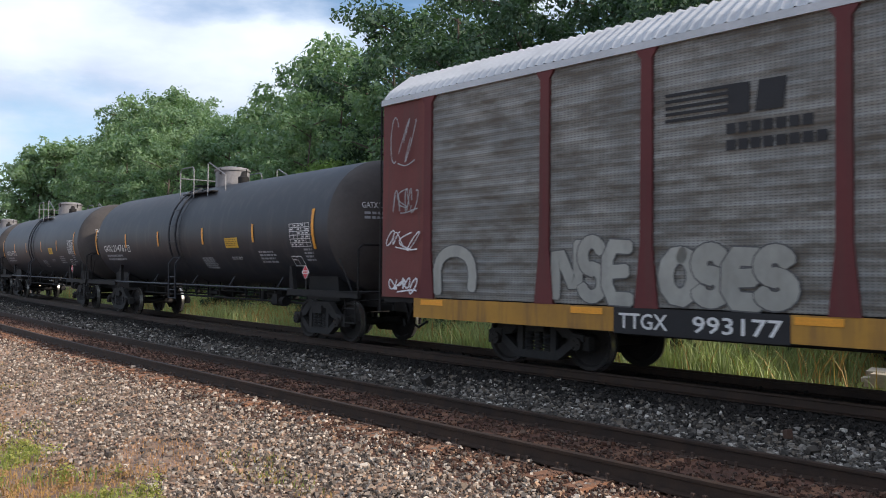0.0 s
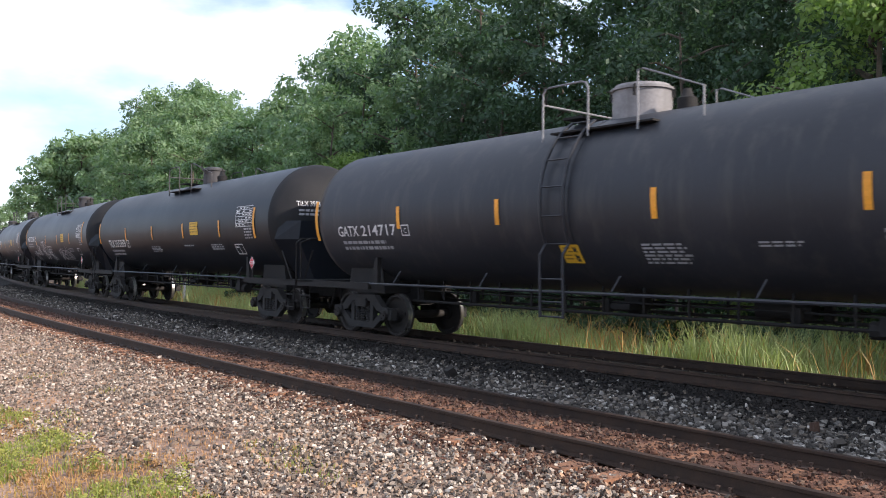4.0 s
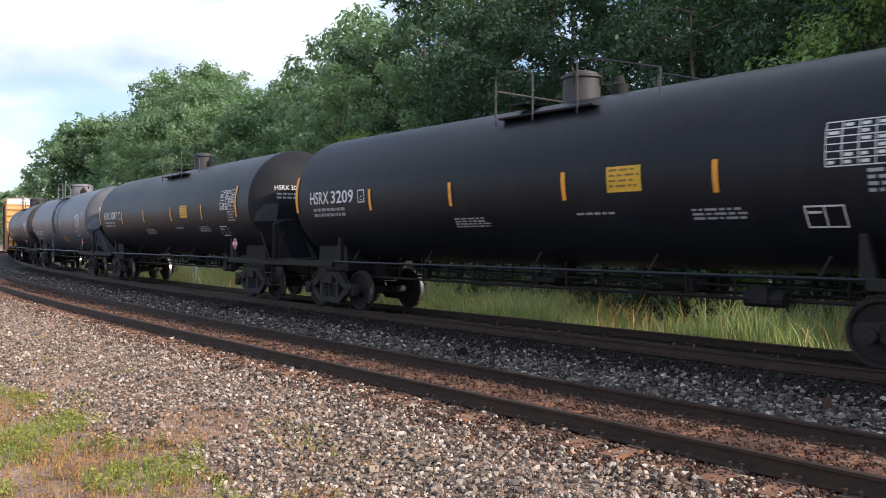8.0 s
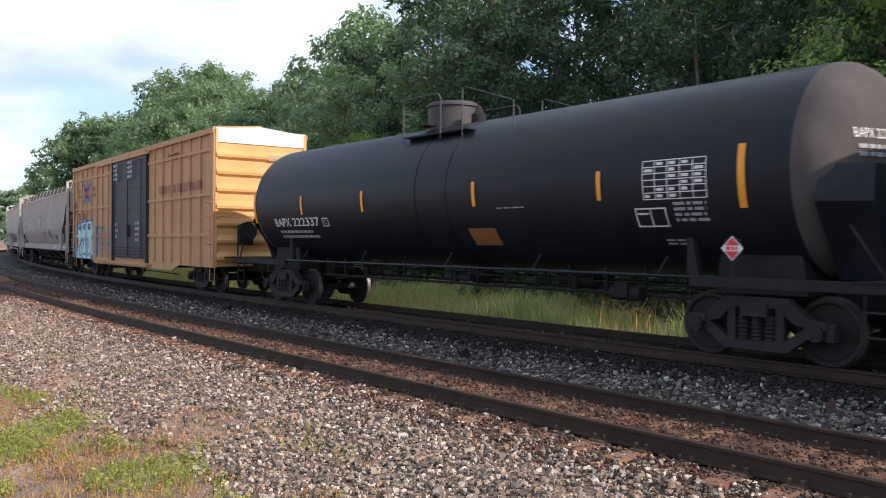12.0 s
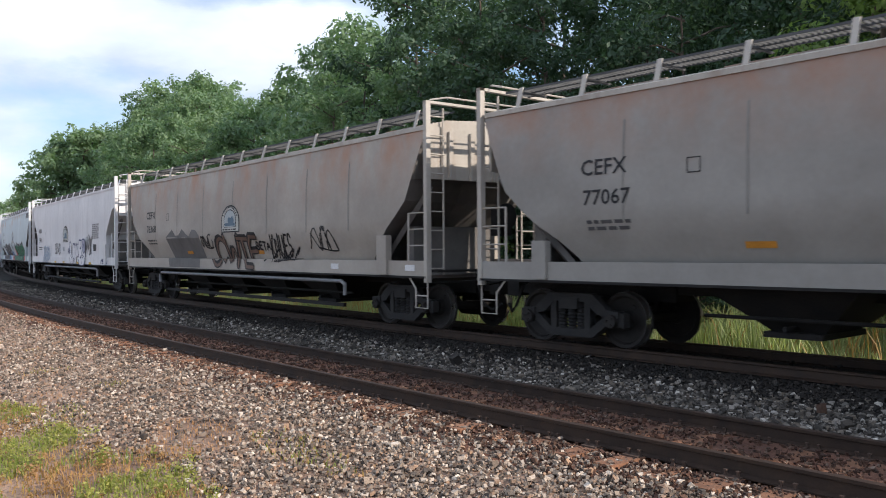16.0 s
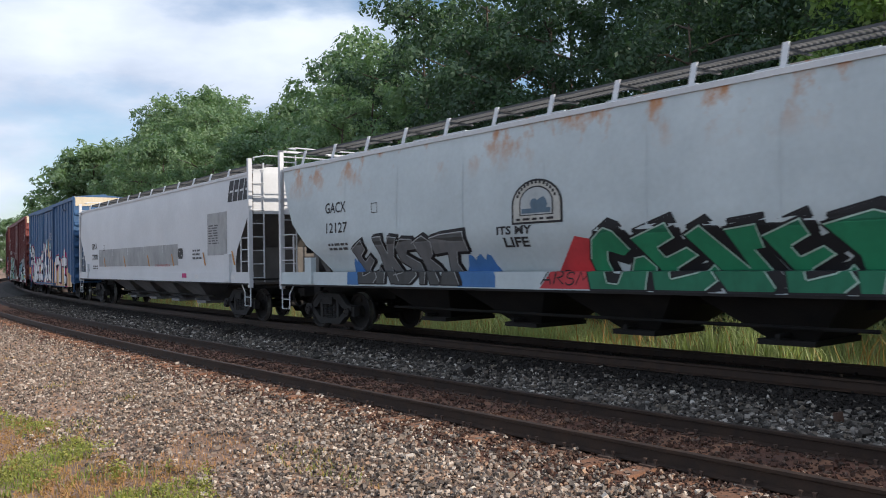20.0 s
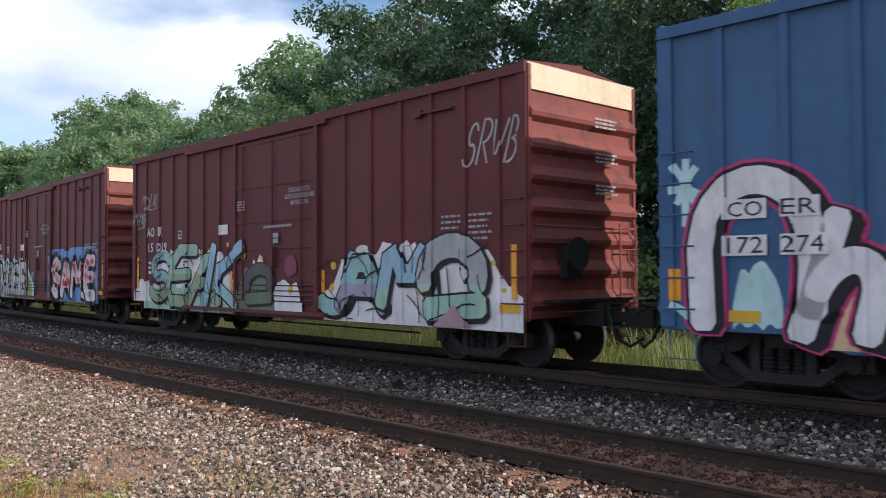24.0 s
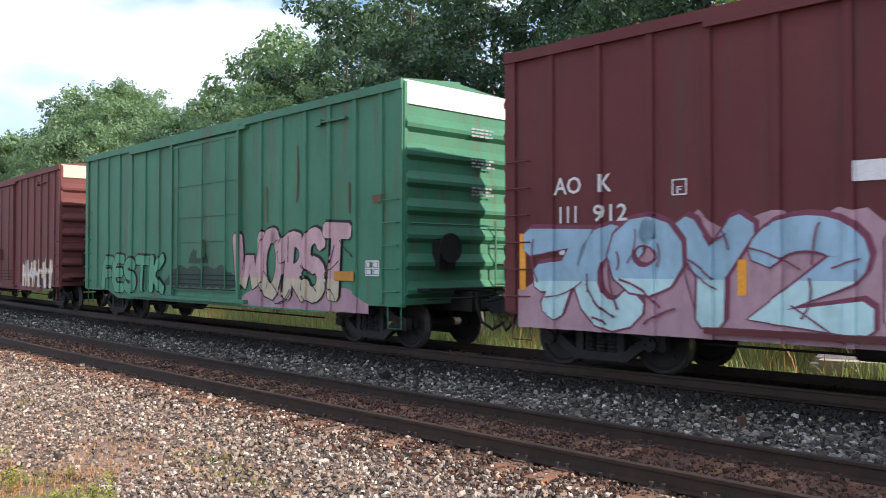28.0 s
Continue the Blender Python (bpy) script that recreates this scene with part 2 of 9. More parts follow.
def leaf_material(name, c1, c2, trans=0.35):
    m = bpy.data.materials.new(name)
    m.use_nodes = True
    nt = m.node_tree
    b = nt.nodes["Principled BSDF"]
    b.inputs["Roughness"].default_value = 0.55
    b.inputs["Specular IOR Level"].default_value = 0.35
    geo = nt.nodes.new("ShaderNodeNewGeometry")
    co = nt.nodes.new("ShaderNodeTexCoord")
    n1 = nt.nodes.new("ShaderNodeTexNoise")
    n1.inputs["Scale"].default_value = 0.5
    nt.links.new(co.outputs["Object"], n1.inputs["Vector"])
    add = nt.nodes.new("ShaderNodeMix")
    add.inputs["Factor"].default_value = 0.5
    nt.links.new(geo.outputs["Random Per Island"], add.inputs["A"])
    nt.links.new(n1.outputs["Fac"], add.inputs["B"])
    oi = nt.nodes.new("ShaderNodeObjectInfo")
    add2 = nt.nodes.new("ShaderNodeMix")
    add2.inputs["Factor"].default_value = 0.3
    nt.links.new(add.outputs["Result"], add2.inputs["A"])
    nt.links.new(oi.outputs["Random"], add2.inputs["B"])
    mix = nt.nodes.new("ShaderNodeMix")
    mix.data_type = "RGBA"
    nt.links.new(add2.outputs["Result"], mix.inputs["Factor"])
    mix.inputs["A"].default_value, mix.inputs["B"].default_value = (*c1, 1), (*c2, 1)
    nt.links.new(mix.outputs["Result"], b.inputs["Base Color"])
    t = nt.nodes.new("ShaderNodeBsdfTranslucent")
    hue = nt.nodes.new("ShaderNodeMix")
    hue.data_type, hue.blend_type = "RGBA", "MULTIPLY"
    hue.inputs["Factor"].default_value = 1.0
    hue.inputs["B"].default_value = (1.3, 1.45, 0.7, 1)
    nt.links.new(mix.outputs["Result"], hue.inputs["A"])
    nt.links.new(hue.outputs["Result"], t.inputs["Color"])
    ms = nt.nodes.new("ShaderNodeMixShader")
    ms.inputs["Fac"].default_value = trans
    out = nt.nodes["Material Output"]
    nt.links.new(b.outputs["BSDF"], ms.inputs[1])
    nt.links.new(t.outputs["BSDF"], ms.inputs[2])
    nt.links.new(ms.outputs["Shader"], out.inputs["Surface"])
    return m


def stone_material(name, colours, bump=0.35):
    """Loose stone: each stone takes one of a few colours, with a fine grain and dirt."""
    m = surface(name, colours[0], colours[1], 0.88, grain=55, bump=bump)
    nt = m.node_tree
    ramp = nt.nodes.new("ShaderNodeValToRGB")
    ramp.color_ramp.interpolation = "LINEAR"
    el = ramp.color_ramp.elements
    while len(el) < len(colours):
        el.new(0.5)
    for i, c in enumerate(colours):
        el[i].position = i / (len(colours) - 1)
        el[i].color = (*c, 1)
    geo = nt.nodes.new("ShaderNodeNewGeometry")
    nt.links.new(geo.outputs["Random Per Island"], ramp.inputs["Fac"])
    grain = [n for n in nt.nodes if n.type == "MIX" and n.blend_type == "MULTIPLY"][0]
    nt.links.new(ramp.outputs["Color"], [s for s in grain.inputs if s.name == "A" and s.type == "RGBA"][0])
    return m


M_STONE = stone_material("ballast_stone", [(0.036, 0.030, 0.026), (0.165, 0.127, 0.096), (0.070, 0.060, 0.053), (0.345, 0.268, 0.203), (0.150, 0.125, 0.105), (0.400, 0.255, 0.162), (0.090, 0.076, 0.066), (0.560, 0.470, 0.380), (0.255, 0.200, 0.157), (0.680, 0.590, 0.490)])
# stone between the tracks: grey, darkened in colour for the train's shadow
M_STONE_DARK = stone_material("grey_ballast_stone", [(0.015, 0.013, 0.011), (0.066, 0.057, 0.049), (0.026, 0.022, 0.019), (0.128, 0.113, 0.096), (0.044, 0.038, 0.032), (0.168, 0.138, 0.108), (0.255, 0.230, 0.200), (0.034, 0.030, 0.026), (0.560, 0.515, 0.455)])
M_STONE_RED = stone_material("rusty_ballast_stone", [(0.024, 0.012, 0.009), (0.070, 0.033, 0.021), (0.112, 0.054, 0.034), (0.038, 0.024, 0.018), (0.118, 0.064, 0.042), (0.064, 0.035, 0.023), (0.195, 0.135, 0.100)])
M_RAIL = surface("rusty_rail_steel", (0.030, 0.019, 0.014), (0.055, 0.033, 0.022), 0.7, 0.2, big=4, grain=50, bump=0.2)
M_TIE = surface("weathered_tie_wood", (0.15, 0.072, 0.040), (0.30, 0.15, 0.085), 0.9, big=3, grain=40, bump=0.5, streak=(0.10, 0.07, 0.055), streak_amt=0.8,
                streak_scale=(2, 0.3, 1), objrand=0.4)
# far-track ties: the shade under the train is put into their colour
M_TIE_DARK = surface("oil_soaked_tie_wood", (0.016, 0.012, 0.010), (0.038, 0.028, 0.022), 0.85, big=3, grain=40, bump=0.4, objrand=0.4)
M_SPIKE = plain("spike_iron", (0.10, 0.066, 0.050), 0.8, 0.3)
M_GRASS = leaf_material("tall_grass_blades", (0.105, 0.165, 0.065), (0.54, 0.59, 0.31), 0.4)
M_GRASS2 = leaf_material("verge_grass_blades", (0.085, 0.165, 0.030), (0.33, 0.35, 0.10), 0.35)
M_DRY = leaf_material("dry_grass_blades", (0.34, 0.19, 0.07), (0.52, 0.37, 0.15), 0.3)
M_LEAF = leaf_material("tree_leaves", (0.020, 0.048, 0.035), (0.088, 0.145, 0.082), 0.35)
# leaf colour paled to stand for the haze over farther trees
M_LEAF_HAZE = leaf_material("pale_tree_leaves", (0.075, 0.145, 0.082), (0.265, 0.360, 0.215), 0.4)
# yellow-green leaves with sunlight's brightness added in the colour
M_LEAF2 = leaf_material("bright_leaves", (0.085, 0.155, 0.050), (0.29, 0.39, 0.14), 0.45)
M_BARK = surface("bark", (0.07, 0.055, 0.045), (0.14, 0.115, 0.09), 0.95, big=3, grain=20, bump=0.6)


# ---- ground: one sheet, laid along the line near by and reaching the horizon ----
def build_ground():
    # a finer mesh across the line for its first stretch
    offs = [-60, -40, -26, -18, -12] + [p[0] for p in PROFILE if -9 < p[0] < 31] + [45, 60]
    offs = sorted(set(offs))
    g = Geo()
    ss = [-60 + 2.5 * i for i in range(0, 85)]
    for s in ss:
        for o in offs:
            x, y, h = on_line(s, o)
            bumpy = 0.05 * noise.noise((x * 0.7, y * 0.7, 0.0)) if not -1.5 < o < 6 else 0.0
            g.v.append((x, y, ground_z(o) + bumpy))
    n = len(offs)
    for i in range(len(ss) - 1):
        for j in range(n - 1):
            g.f.append((i * n + j, i * n + j + 1, (i + 1) * n + j + 1, (i + 1) * n + j))
    # outer apron from the border of the strip to the horizon
    ring = [i * n for i in range(len(ss))] + [(len(ss) - 1) * n + j for j in range(1, n)] + [i * n + n - 1 for i in range(len(ss) - 2, -1, -1)] + [j for j in range(n - 2, 0, -1)]
    cx, cy, _ = on_line(45, 0)
    prev = ring
    for scale, z in ((1.6, 0.3), (4, 0.4), (40, 0.0)):
        base = len(g.v)
        for k in ring:
            x, y, zz = g.v[k]
            g.v.append((cx + (x - cx) * scale, cy + (y - cy) * scale, zz * 0.4 + z - 0.3))
        cur = list(range(base, base + len(ring)))
        for i in range(len(ring)):
            j = (i + 1) % len(ring)
            g.f.append((prev[i], cur[i], cur[j], prev[j]))
        prev = cur
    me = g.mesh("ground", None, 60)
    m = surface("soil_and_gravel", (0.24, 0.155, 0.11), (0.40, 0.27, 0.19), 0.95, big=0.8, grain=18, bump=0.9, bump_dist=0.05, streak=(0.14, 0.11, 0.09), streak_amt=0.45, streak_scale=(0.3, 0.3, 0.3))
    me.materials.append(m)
    # rust-red dirt in the near track, grey grit between the tracks, shade-darkened oily cinders under the train
    me.materials.append(surface("rusty_track_dirt", (0.115, 0.052, 0.033), (0.20, 0.098, 0.062), 0.95, big=1.6, grain=45, bump=0.7, bump_dist=0.03, streak=(0.06, 0.042, 0.034), streak_amt=0.7, streak_scale=(0.5, 0.5, 0.5)))
    # grit between the tracks; the shadow lying on it is in the colour
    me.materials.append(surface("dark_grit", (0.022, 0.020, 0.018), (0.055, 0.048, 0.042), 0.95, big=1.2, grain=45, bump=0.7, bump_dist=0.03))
    # oily bed, with the shade beneath the train put into its colour
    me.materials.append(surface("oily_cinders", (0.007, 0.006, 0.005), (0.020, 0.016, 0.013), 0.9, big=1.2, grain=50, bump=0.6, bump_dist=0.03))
    for k in range((len(ss) - 1) * (n - 1)):
        mid = (offs[k % (n - 1)] + offs[k % (n - 1) + 1]) / 2
        if -1.8 < mid < 1.4:
            me.polygons[k].material_index = 1
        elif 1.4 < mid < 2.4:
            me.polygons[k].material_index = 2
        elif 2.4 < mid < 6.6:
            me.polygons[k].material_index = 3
    ob = thing("ground", "pale gravel and soil ground sloping from tracks to grass", "ground", kind="structure", data=me)
    return ob


build_ground()


# ---- tracks ----
def rail_geo(off, z, s0, s1, step=1.5):
    """A flat-bottomed rail swept along the line."""
    prof = [(-0.07, -0.172), (0.07, -0.172), (0.07, -0.158), (0.014, -0.140), (0.010, -0.045), (0.036, -0.034), (0.036, -0.004), (0.026, 0.0), (-0.026, 0.0), (-0.036, -0.004),
            (-0.036, -0.034), (-0.010, -0.045), (-0.014, -0.140), (-0.07, -0.158)]
    g, n = Geo(), len(prof)
    k = int((s1 - s0) / step)
    for i in range(k + 1):
        s = s0 + (s1 - s0) * i / k
        for a, b in prof:
            x, y, h = on_line(s, off + a)
            g.v.append((x, y, z + b))
    for i in range(k):
        for j in range(n):
            g.f.append((i * n + j, (i + 1) * n + j, (i + 1) * n + (j + 1) % n, i * n + (j + 1) % n))
    g.f += [tuple(range(n)), tuple(range((k + 1) * n - 1, k * n - 1, -1))]
    return g


def build_track(label, off, z, s_ties, group, sink=0.0):
    t = thing("railway_track", label, "railway track", group=group, kind="structure")
    for sgn, nm in ((-1, "rail"), (1, "rail")):
        part(nm, rail_geo(off + sgn * RAIL, z - sgn * RAIL * BANK, -60, 230), M_RAIL, t, "rusty brown steel rail", smooth=35)
    rng = random.Random(int(off * 10) + 5)
    tie = Geo()
    tie.hexa([(-0.11, -1.3, -0.17), (0.11, -1.3, -0.17), (0.115, 1.3, -0.17), (-0.105, 1.3, -0.17)], [(-0.105, -1.29, 0), (0.11, -1.295, 0.004), (0.11, 1.295, 0), (-0.1, 1.29, 0.004)])
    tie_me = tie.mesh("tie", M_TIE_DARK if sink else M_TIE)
    sp = Geo()
    for q in (-1, 1):
        for dy in (-0.105, 0.105):
            for dx in (-0.05, 0.06):
                y = q * RAIL + dy + dx * 0.1
                sp.box(dx - 0.011, dx + 0.011, y - 0.011, y + 0.011, -0.01, 0.055)
                sp.box(dx - 0.016, dx + 0.016, y - 0.018, y + 0.018, 0.055, 0.068)
        sp.box(-0.09, 0.09, q * RAIL - 0.17, q * RAIL + 0.17, -0.004, 0.016)
    sp_me = sp.mesh("tie_plate_and_spikes", M_SPIKE)
    s = s_ties[0]
    while s < s_ties[1]:
        x, y, h = on_line(s, off)
        o = part("tie", tie_me, None, t)
        o.matrix_basis = pose(x, y, z - 0.176 - sink + rng.uniform(-0.012, 0.006), 0, 0, math.degrees(h) + 180 + rng.uniform(-1.2, 1.2)) @ pose(0, 0, 0, -math.degrees(BANK), 0, 0)
        if s < 45 and not sink:
            part("tie_plate_and_spikes", sp_me, None, o)
        s += 0.51 + rng.uniform(-0.03, 0.03)
    return t


build_track("empty single track with rusty rails on reddish weathered ties", 0.0, 0.0, (-8, 62), "the two tracks")
build_track("track with dark rails carrying the freight train", OFF, ZT, (-8, 40), "the two tracks", 0.045)


# ---- the train's run ----
RUN = [(0.0, 0.00), (1.0, 12.90), (2.0, 26.00), (3.0, 38.99), (3.5, 45.19), (5.5, 70.88), (6.0, 77.08), (6.5, 83.61), (7.0, 90.32), (7.5, 96.89), (8.0, 103.32), (9.0, 116.01), (10.0, 129.01), (10.5, 135.50), (11.0, 141.90), (11.5, 148.58), (12.0, 155.11), (12.5, 161.59), (14.5, 187.25), (15.0, 193.57), (16.0, 206.33), (17.0, 219.27), (17.5, 225.59), (18.0, 231.82), (18.5, 238.34), (19.0, 244.92), (19.5, 251.33), (20.0, 257.73), (21.0, 270.54), (21.5, 276.97), (23.5, 302.58), (24.0, 308.92), (24.5, 315.23), (25.0, 321.34), (25.5, 327.66), (26.0, 334.15), (27.0, 346.85), (28.0, 359.35)]


def run_at(t):
    return lerp_table(RUN, t)


def car_pose(s_mid, half, t):
    """Pose of a car whose two trucks stand on the curve half metres either side of its middle."""
    s = s_mid - run_at(t)
    k = half / (1 + TK * OFF)
    ax, ay, _ = on_line(s - k, OFF)
    bx, by, _ = on_line(s + k, OFF)
    return pose((ax + bx) / 2, (ay + by) / 2, ZT, 0, 0, math.degrees(math.atan2(ay - by, ax - bx))) @ pose(0, 0, 0, -math.degrees(BANK), 0, 0)


ROW_TIMES = sorted({t for t, _ in RUN} | {0.5, 1.5, 2.5, 4.0, 4.5, 5.0, 8.5, 9.5, 13.0, 13.5, 14.0, 15.5, 16.5, 20.5, 22.0, 22.5, 23.0, 26.5, 27.5})
CARS = []
WHEELSETS = []
R_WHEEL = 0.457

# paints of the train
M_BLACK = surface("black_tank_paint", (0.007, 0.009, 0.013), (0.013, 0.016, 0.022), 0.42, big=0.35, grain=14, bump=0.05, spec=0.22, streak=(0.024, 0.024, 0.026), streak_amt=0.35)
M_BLACK2 = surface("worn_black_tank_paint", (0.018, 0.020, 0.026), (0.031, 0.033, 0.041), 0.5, big=0.35, grain=14, bump=0.05, spec=0.38, streak=(0.075, 0.07, 0.066), streak_amt=0.4)
# dusty grey and black heads: sunlit paleness is mixed into their colour
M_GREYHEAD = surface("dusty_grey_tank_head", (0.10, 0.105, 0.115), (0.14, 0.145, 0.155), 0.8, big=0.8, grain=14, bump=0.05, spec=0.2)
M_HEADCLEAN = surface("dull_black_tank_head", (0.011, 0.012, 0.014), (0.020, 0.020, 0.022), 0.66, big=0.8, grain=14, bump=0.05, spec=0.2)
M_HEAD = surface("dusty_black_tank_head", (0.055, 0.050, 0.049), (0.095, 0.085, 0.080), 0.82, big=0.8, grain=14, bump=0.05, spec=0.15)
M_GREYTANK = surface("slate_grey_tank_paint", (0.056, 0.070, 0.094), (0.080, 0.098, 0.125), 0.42, big=0.35, grain=14, bump=0.05, streak=(0.05, 0.05, 0.055), streak_amt=0.4)
M_UNDER = surface("grimy_black_steel", (0.010, 0.010, 0.011), (0.024, 0.022, 0.021), 0.8, 0.2, big=2.0, grain=30, bump=0.2)
M_TRUCK = surface("dusty_cast_steel", (0.014, 0.014, 0.015), (0.034, 0.032, 0.031), 0.85, 0.0, big=3.0, grain=40, bump=0.3)
M_WHEEL = surface("brown_wheel_steel", (0.013, 0.012, 0.012), (0.030, 0.026, 0.024), 0.75, 0.15, big=3.0, grain=40, bump=0.2)
M_TREAD = plain("bright_wheel_tread", (0.55, 0.54, 0.52), 0.3, 0.9)
M_GREYMETAL = surface("galvanised_grey_steel", (0.17, 0.175, 0.185), (0.26, 0.26, 0.27), 0.55, 0.3, big=2.0, grain=30, bump=0.1)
M_DOME = surface("pale_grey_manway_paint", (0.17, 0.165, 0.17), (0.27, 0.26, 0.265), 0.6, big=1.5, grain=20, bump=0.1, streak=(0.1, 0.09, 0.085))
M_DOMEDARK = surface("dark_manway_paint", (0.035, 0.034, 0.037), (0.065, 0.062, 0.064), 0.6, big=1.5, grain=20, bump=0.1)
M_BROWNPLATE = plain("faded_orange_placard_sheet", (0.30, 0.13, 0.05), 0.6)
M_YELLOW = plain("yellow_reflective_sheet", (0.84, 0.36, 0.03), 0.45)
M_YELLOW2 = plain("yellow_placard_sheet", (0.70, 0.42, 0.03), 0.5)
M_ORANGE = plain("orange_placard_sheet", (0.55, 0.24, 0.03), 0.55)
M_WHITE = plain("white_lettering", (0.72, 0.72, 0.72), 0.6)
M_GREYLET = plain("faded_white_lettering", (0.36, 0.37, 0.39), 0.7)
M_BLACKLET = plain("black_lettering", (0.015, 0.015, 0.018), 0.6)
M_REDLET = plain("red_placard_ink", (0.62, 0.04, 0.06), 0.5)

_mesh = {}


def cached(key, make):
    if key not in _mesh:
        _mesh[key] = make()
    return _mesh[key]


# ---- trucks, couplers ----
def wheelset_mesh():
    g = Geo()
    g.lathe([(-1.16, 0.05), (-1.16, 0.105), (-1.06, 0.115), (-1.04, 0.085), (1.04, 0.085), (1.06, 0.115), (1.16, 0.105), (1.16, 0.05)], 12, (0, 0, 0), "y")
    for q in (-1, 1):
        prof = [(-0.09, 0.08), (-0.09, 0.14), (-0.03, 0.15), (-0.01, 0.35), (-0.07, 0.39), (-0.07, 0.482), (-0.042, 0.482), (-0.034, 0.459), (0.066, 0.447), (0.066, 0.395), (0.02, 0.36), (0.0, 0.16), (0.085, 0.14), (0.085, 0.08)]
        g.lathe([(q * (0.726 + u), r) for u, r in prof], 22, (0, 0, 0), "y")
        # three cap screws and a chalk notch on the plate
        for k in range(3):
            a = k * 2.094
            g.box(0.06 * math.cos(a) - 0.014, 0.06 * math.cos(a) + 0.014, min(q * 1.15, q * 1.185), max(q * 1.15, q * 1.185), 0.06 * math.sin(a) - 0.014, 0.06 * math.sin(a) + 0.014)
        g.box(0.22, 0.30, min(q * 0.74, q * 0.765), max(q * 0.74, q * 0.765), -0.03, 0.03)
    me = g.mesh("wheelset", M_WHEEL, 35)
    me.materials.append(M_TREAD)
    for p in me.polygons:
        rr = [math.hypot(me.vertices[i].co.x, me.vertices[i].co.z) for i in p.vertices]
        if len(p.vertices) == 4 and min(rr) > 0.44 and max(rr) < 0.47:
            p.material_index = 1
    return me


def side_frame_mesh():
    g = Geo()
    g.prism([(-1.10, 0.36), (-1.10, 0.58), (-0.76, 0.63), (-0.46, 0.88), (0.46, 0.88), (0.76, 0.63), (1.10, 0.58), (1.10, 0.36), (0.98, 0.36), (0.97, 0.50), (0.80, 0.50), (0.56, 0.55), (0.34, 0.74), (-0.34, 0.74),
             (-0.56, 0.55), (-0.80, 0.50), (-0.97, 0.50), (-0.98, 0.36)], -0.075, 0.075)
    g.prism([(-0.84, 0.44), (-0.46, 0.16), (0.46, 0.16), (0.84, 0.44), (0.76, 0.55), (0.40, 0.29), (-0.40, 0.29), (-0.76, 0.55)], -0.07, 0.07)
    for q in (-1, 1):
        g.box(q * 0.36 - 0.06, q * 0.36 + 0.06, -0.065, 0.065, 0.24, 0.78)
        g.box(q * 0.89 - 0.13, q * 0.89 + 0.13, -0.11, 0.08, 0.50, 0.61)
    return g.mesh("side_frame", M_TRUCK)


def spring_mesh():
    g = Geo()
    prof = [(0.30, 0.03)]
    for k in range(6):
        prof += [(0.30 + k * 0.056, 0.085), (0.328 + k * 0.056, 0.066)]
    g.lathe(prof + [(0.64, 0.03)], 8, (0, 0, 0), "z")
    return g.mesh("spring", M_TRUCK, 60)


def add_truck(car, x):
    bol = Geo().box(-0.2, 0.2, -1.12, 1.12, 0.62, 0.80).box(-0.28, 0.28, -0.25, 0.25, 0.8, 0.95).box(-0.62, -0.54, -0.75, 0.75, 0.42, 0.52).box(0.54, 0.62, -0.75, 0.75, 0.42, 0.52)
    t = part("truck", cached("bolster", lambda: bol.mesh("truck", M_TRUCK)), None, car, at=(x, 0, 0))
    for q in (-1, 1):
        part("side_frame", cached("frame", side_frame_mesh), None, t, at=(0, q * 1.0, 0))
        for sx in (-0.2, 0.0, 0.2):
            part("spring", cached("spring", spring_mesh), None, t, at=(sx, q * 1.0, 0))
    for dx in (-0.889, 0.889):
        w = part("wheelset", cached("wheels", wheelset_mesh), None, t, at=(dx, 0, R_WHEEL))
        WHEELSETS.append((w, dx, car))


def coupler_geo(x, d):
    g = Geo()
    g.box(min(x, x - d * 1.2), max(x, x - d * 1.2), -0.17, 0.17, 0.72, 1.08)
    g.box(min(x, x + d * 0.42), max(x, x + d * 0.42), -0.09, 0.09, 0.78, 0.95)
    g.box(min(x + d * 0.28, x + d * 0.58), max(x + d * 0.28, x + d * 0.58), -0.17, 0.15, 0.72, 1.02)
    g.tube([(x + d * 0.05, -0.28, 0.95), (x + d * 0.22, -0.30, 0.55), (x + d * 0.42, -0.22, 0.42), (x + d * 0.6, -0.12, 0.55)], 0.028, 6)
    g.tube([(x - d * 0.1, -1.35, 0.98), (x + d * 0.25, -0.6, 1.0), (x + d * 0.35, -0.1, 1.05)], 0.016, 5)
    return g


# ---- markings ----
def shell_side(r, zc):
    def put(x, z, e):
        k = max(-0.999, min(0.999, (z - zc) / r))
        c = math.sqrt(1 - k * k)
        return (x, -(r + e) * c, zc + (r + e) * k)
    return put


def flat_side(lat, ribs=(), depth=0.0, door=None, bars=()):
    def put(x, z, e):
        d = depth if any(a - 1e-4 <= x <= b + 1e-4 for a, b in ribs) else 0.0
        if door and door[0] - 1e-4 <= x <= door[1] + 1e-4:
            d = depth + 0.022
        elif any(abs(z - b) < 0.0505 for b in bars):
            d = depth
        return (x, -(lat + d + e), z)
    return put


_font = {}


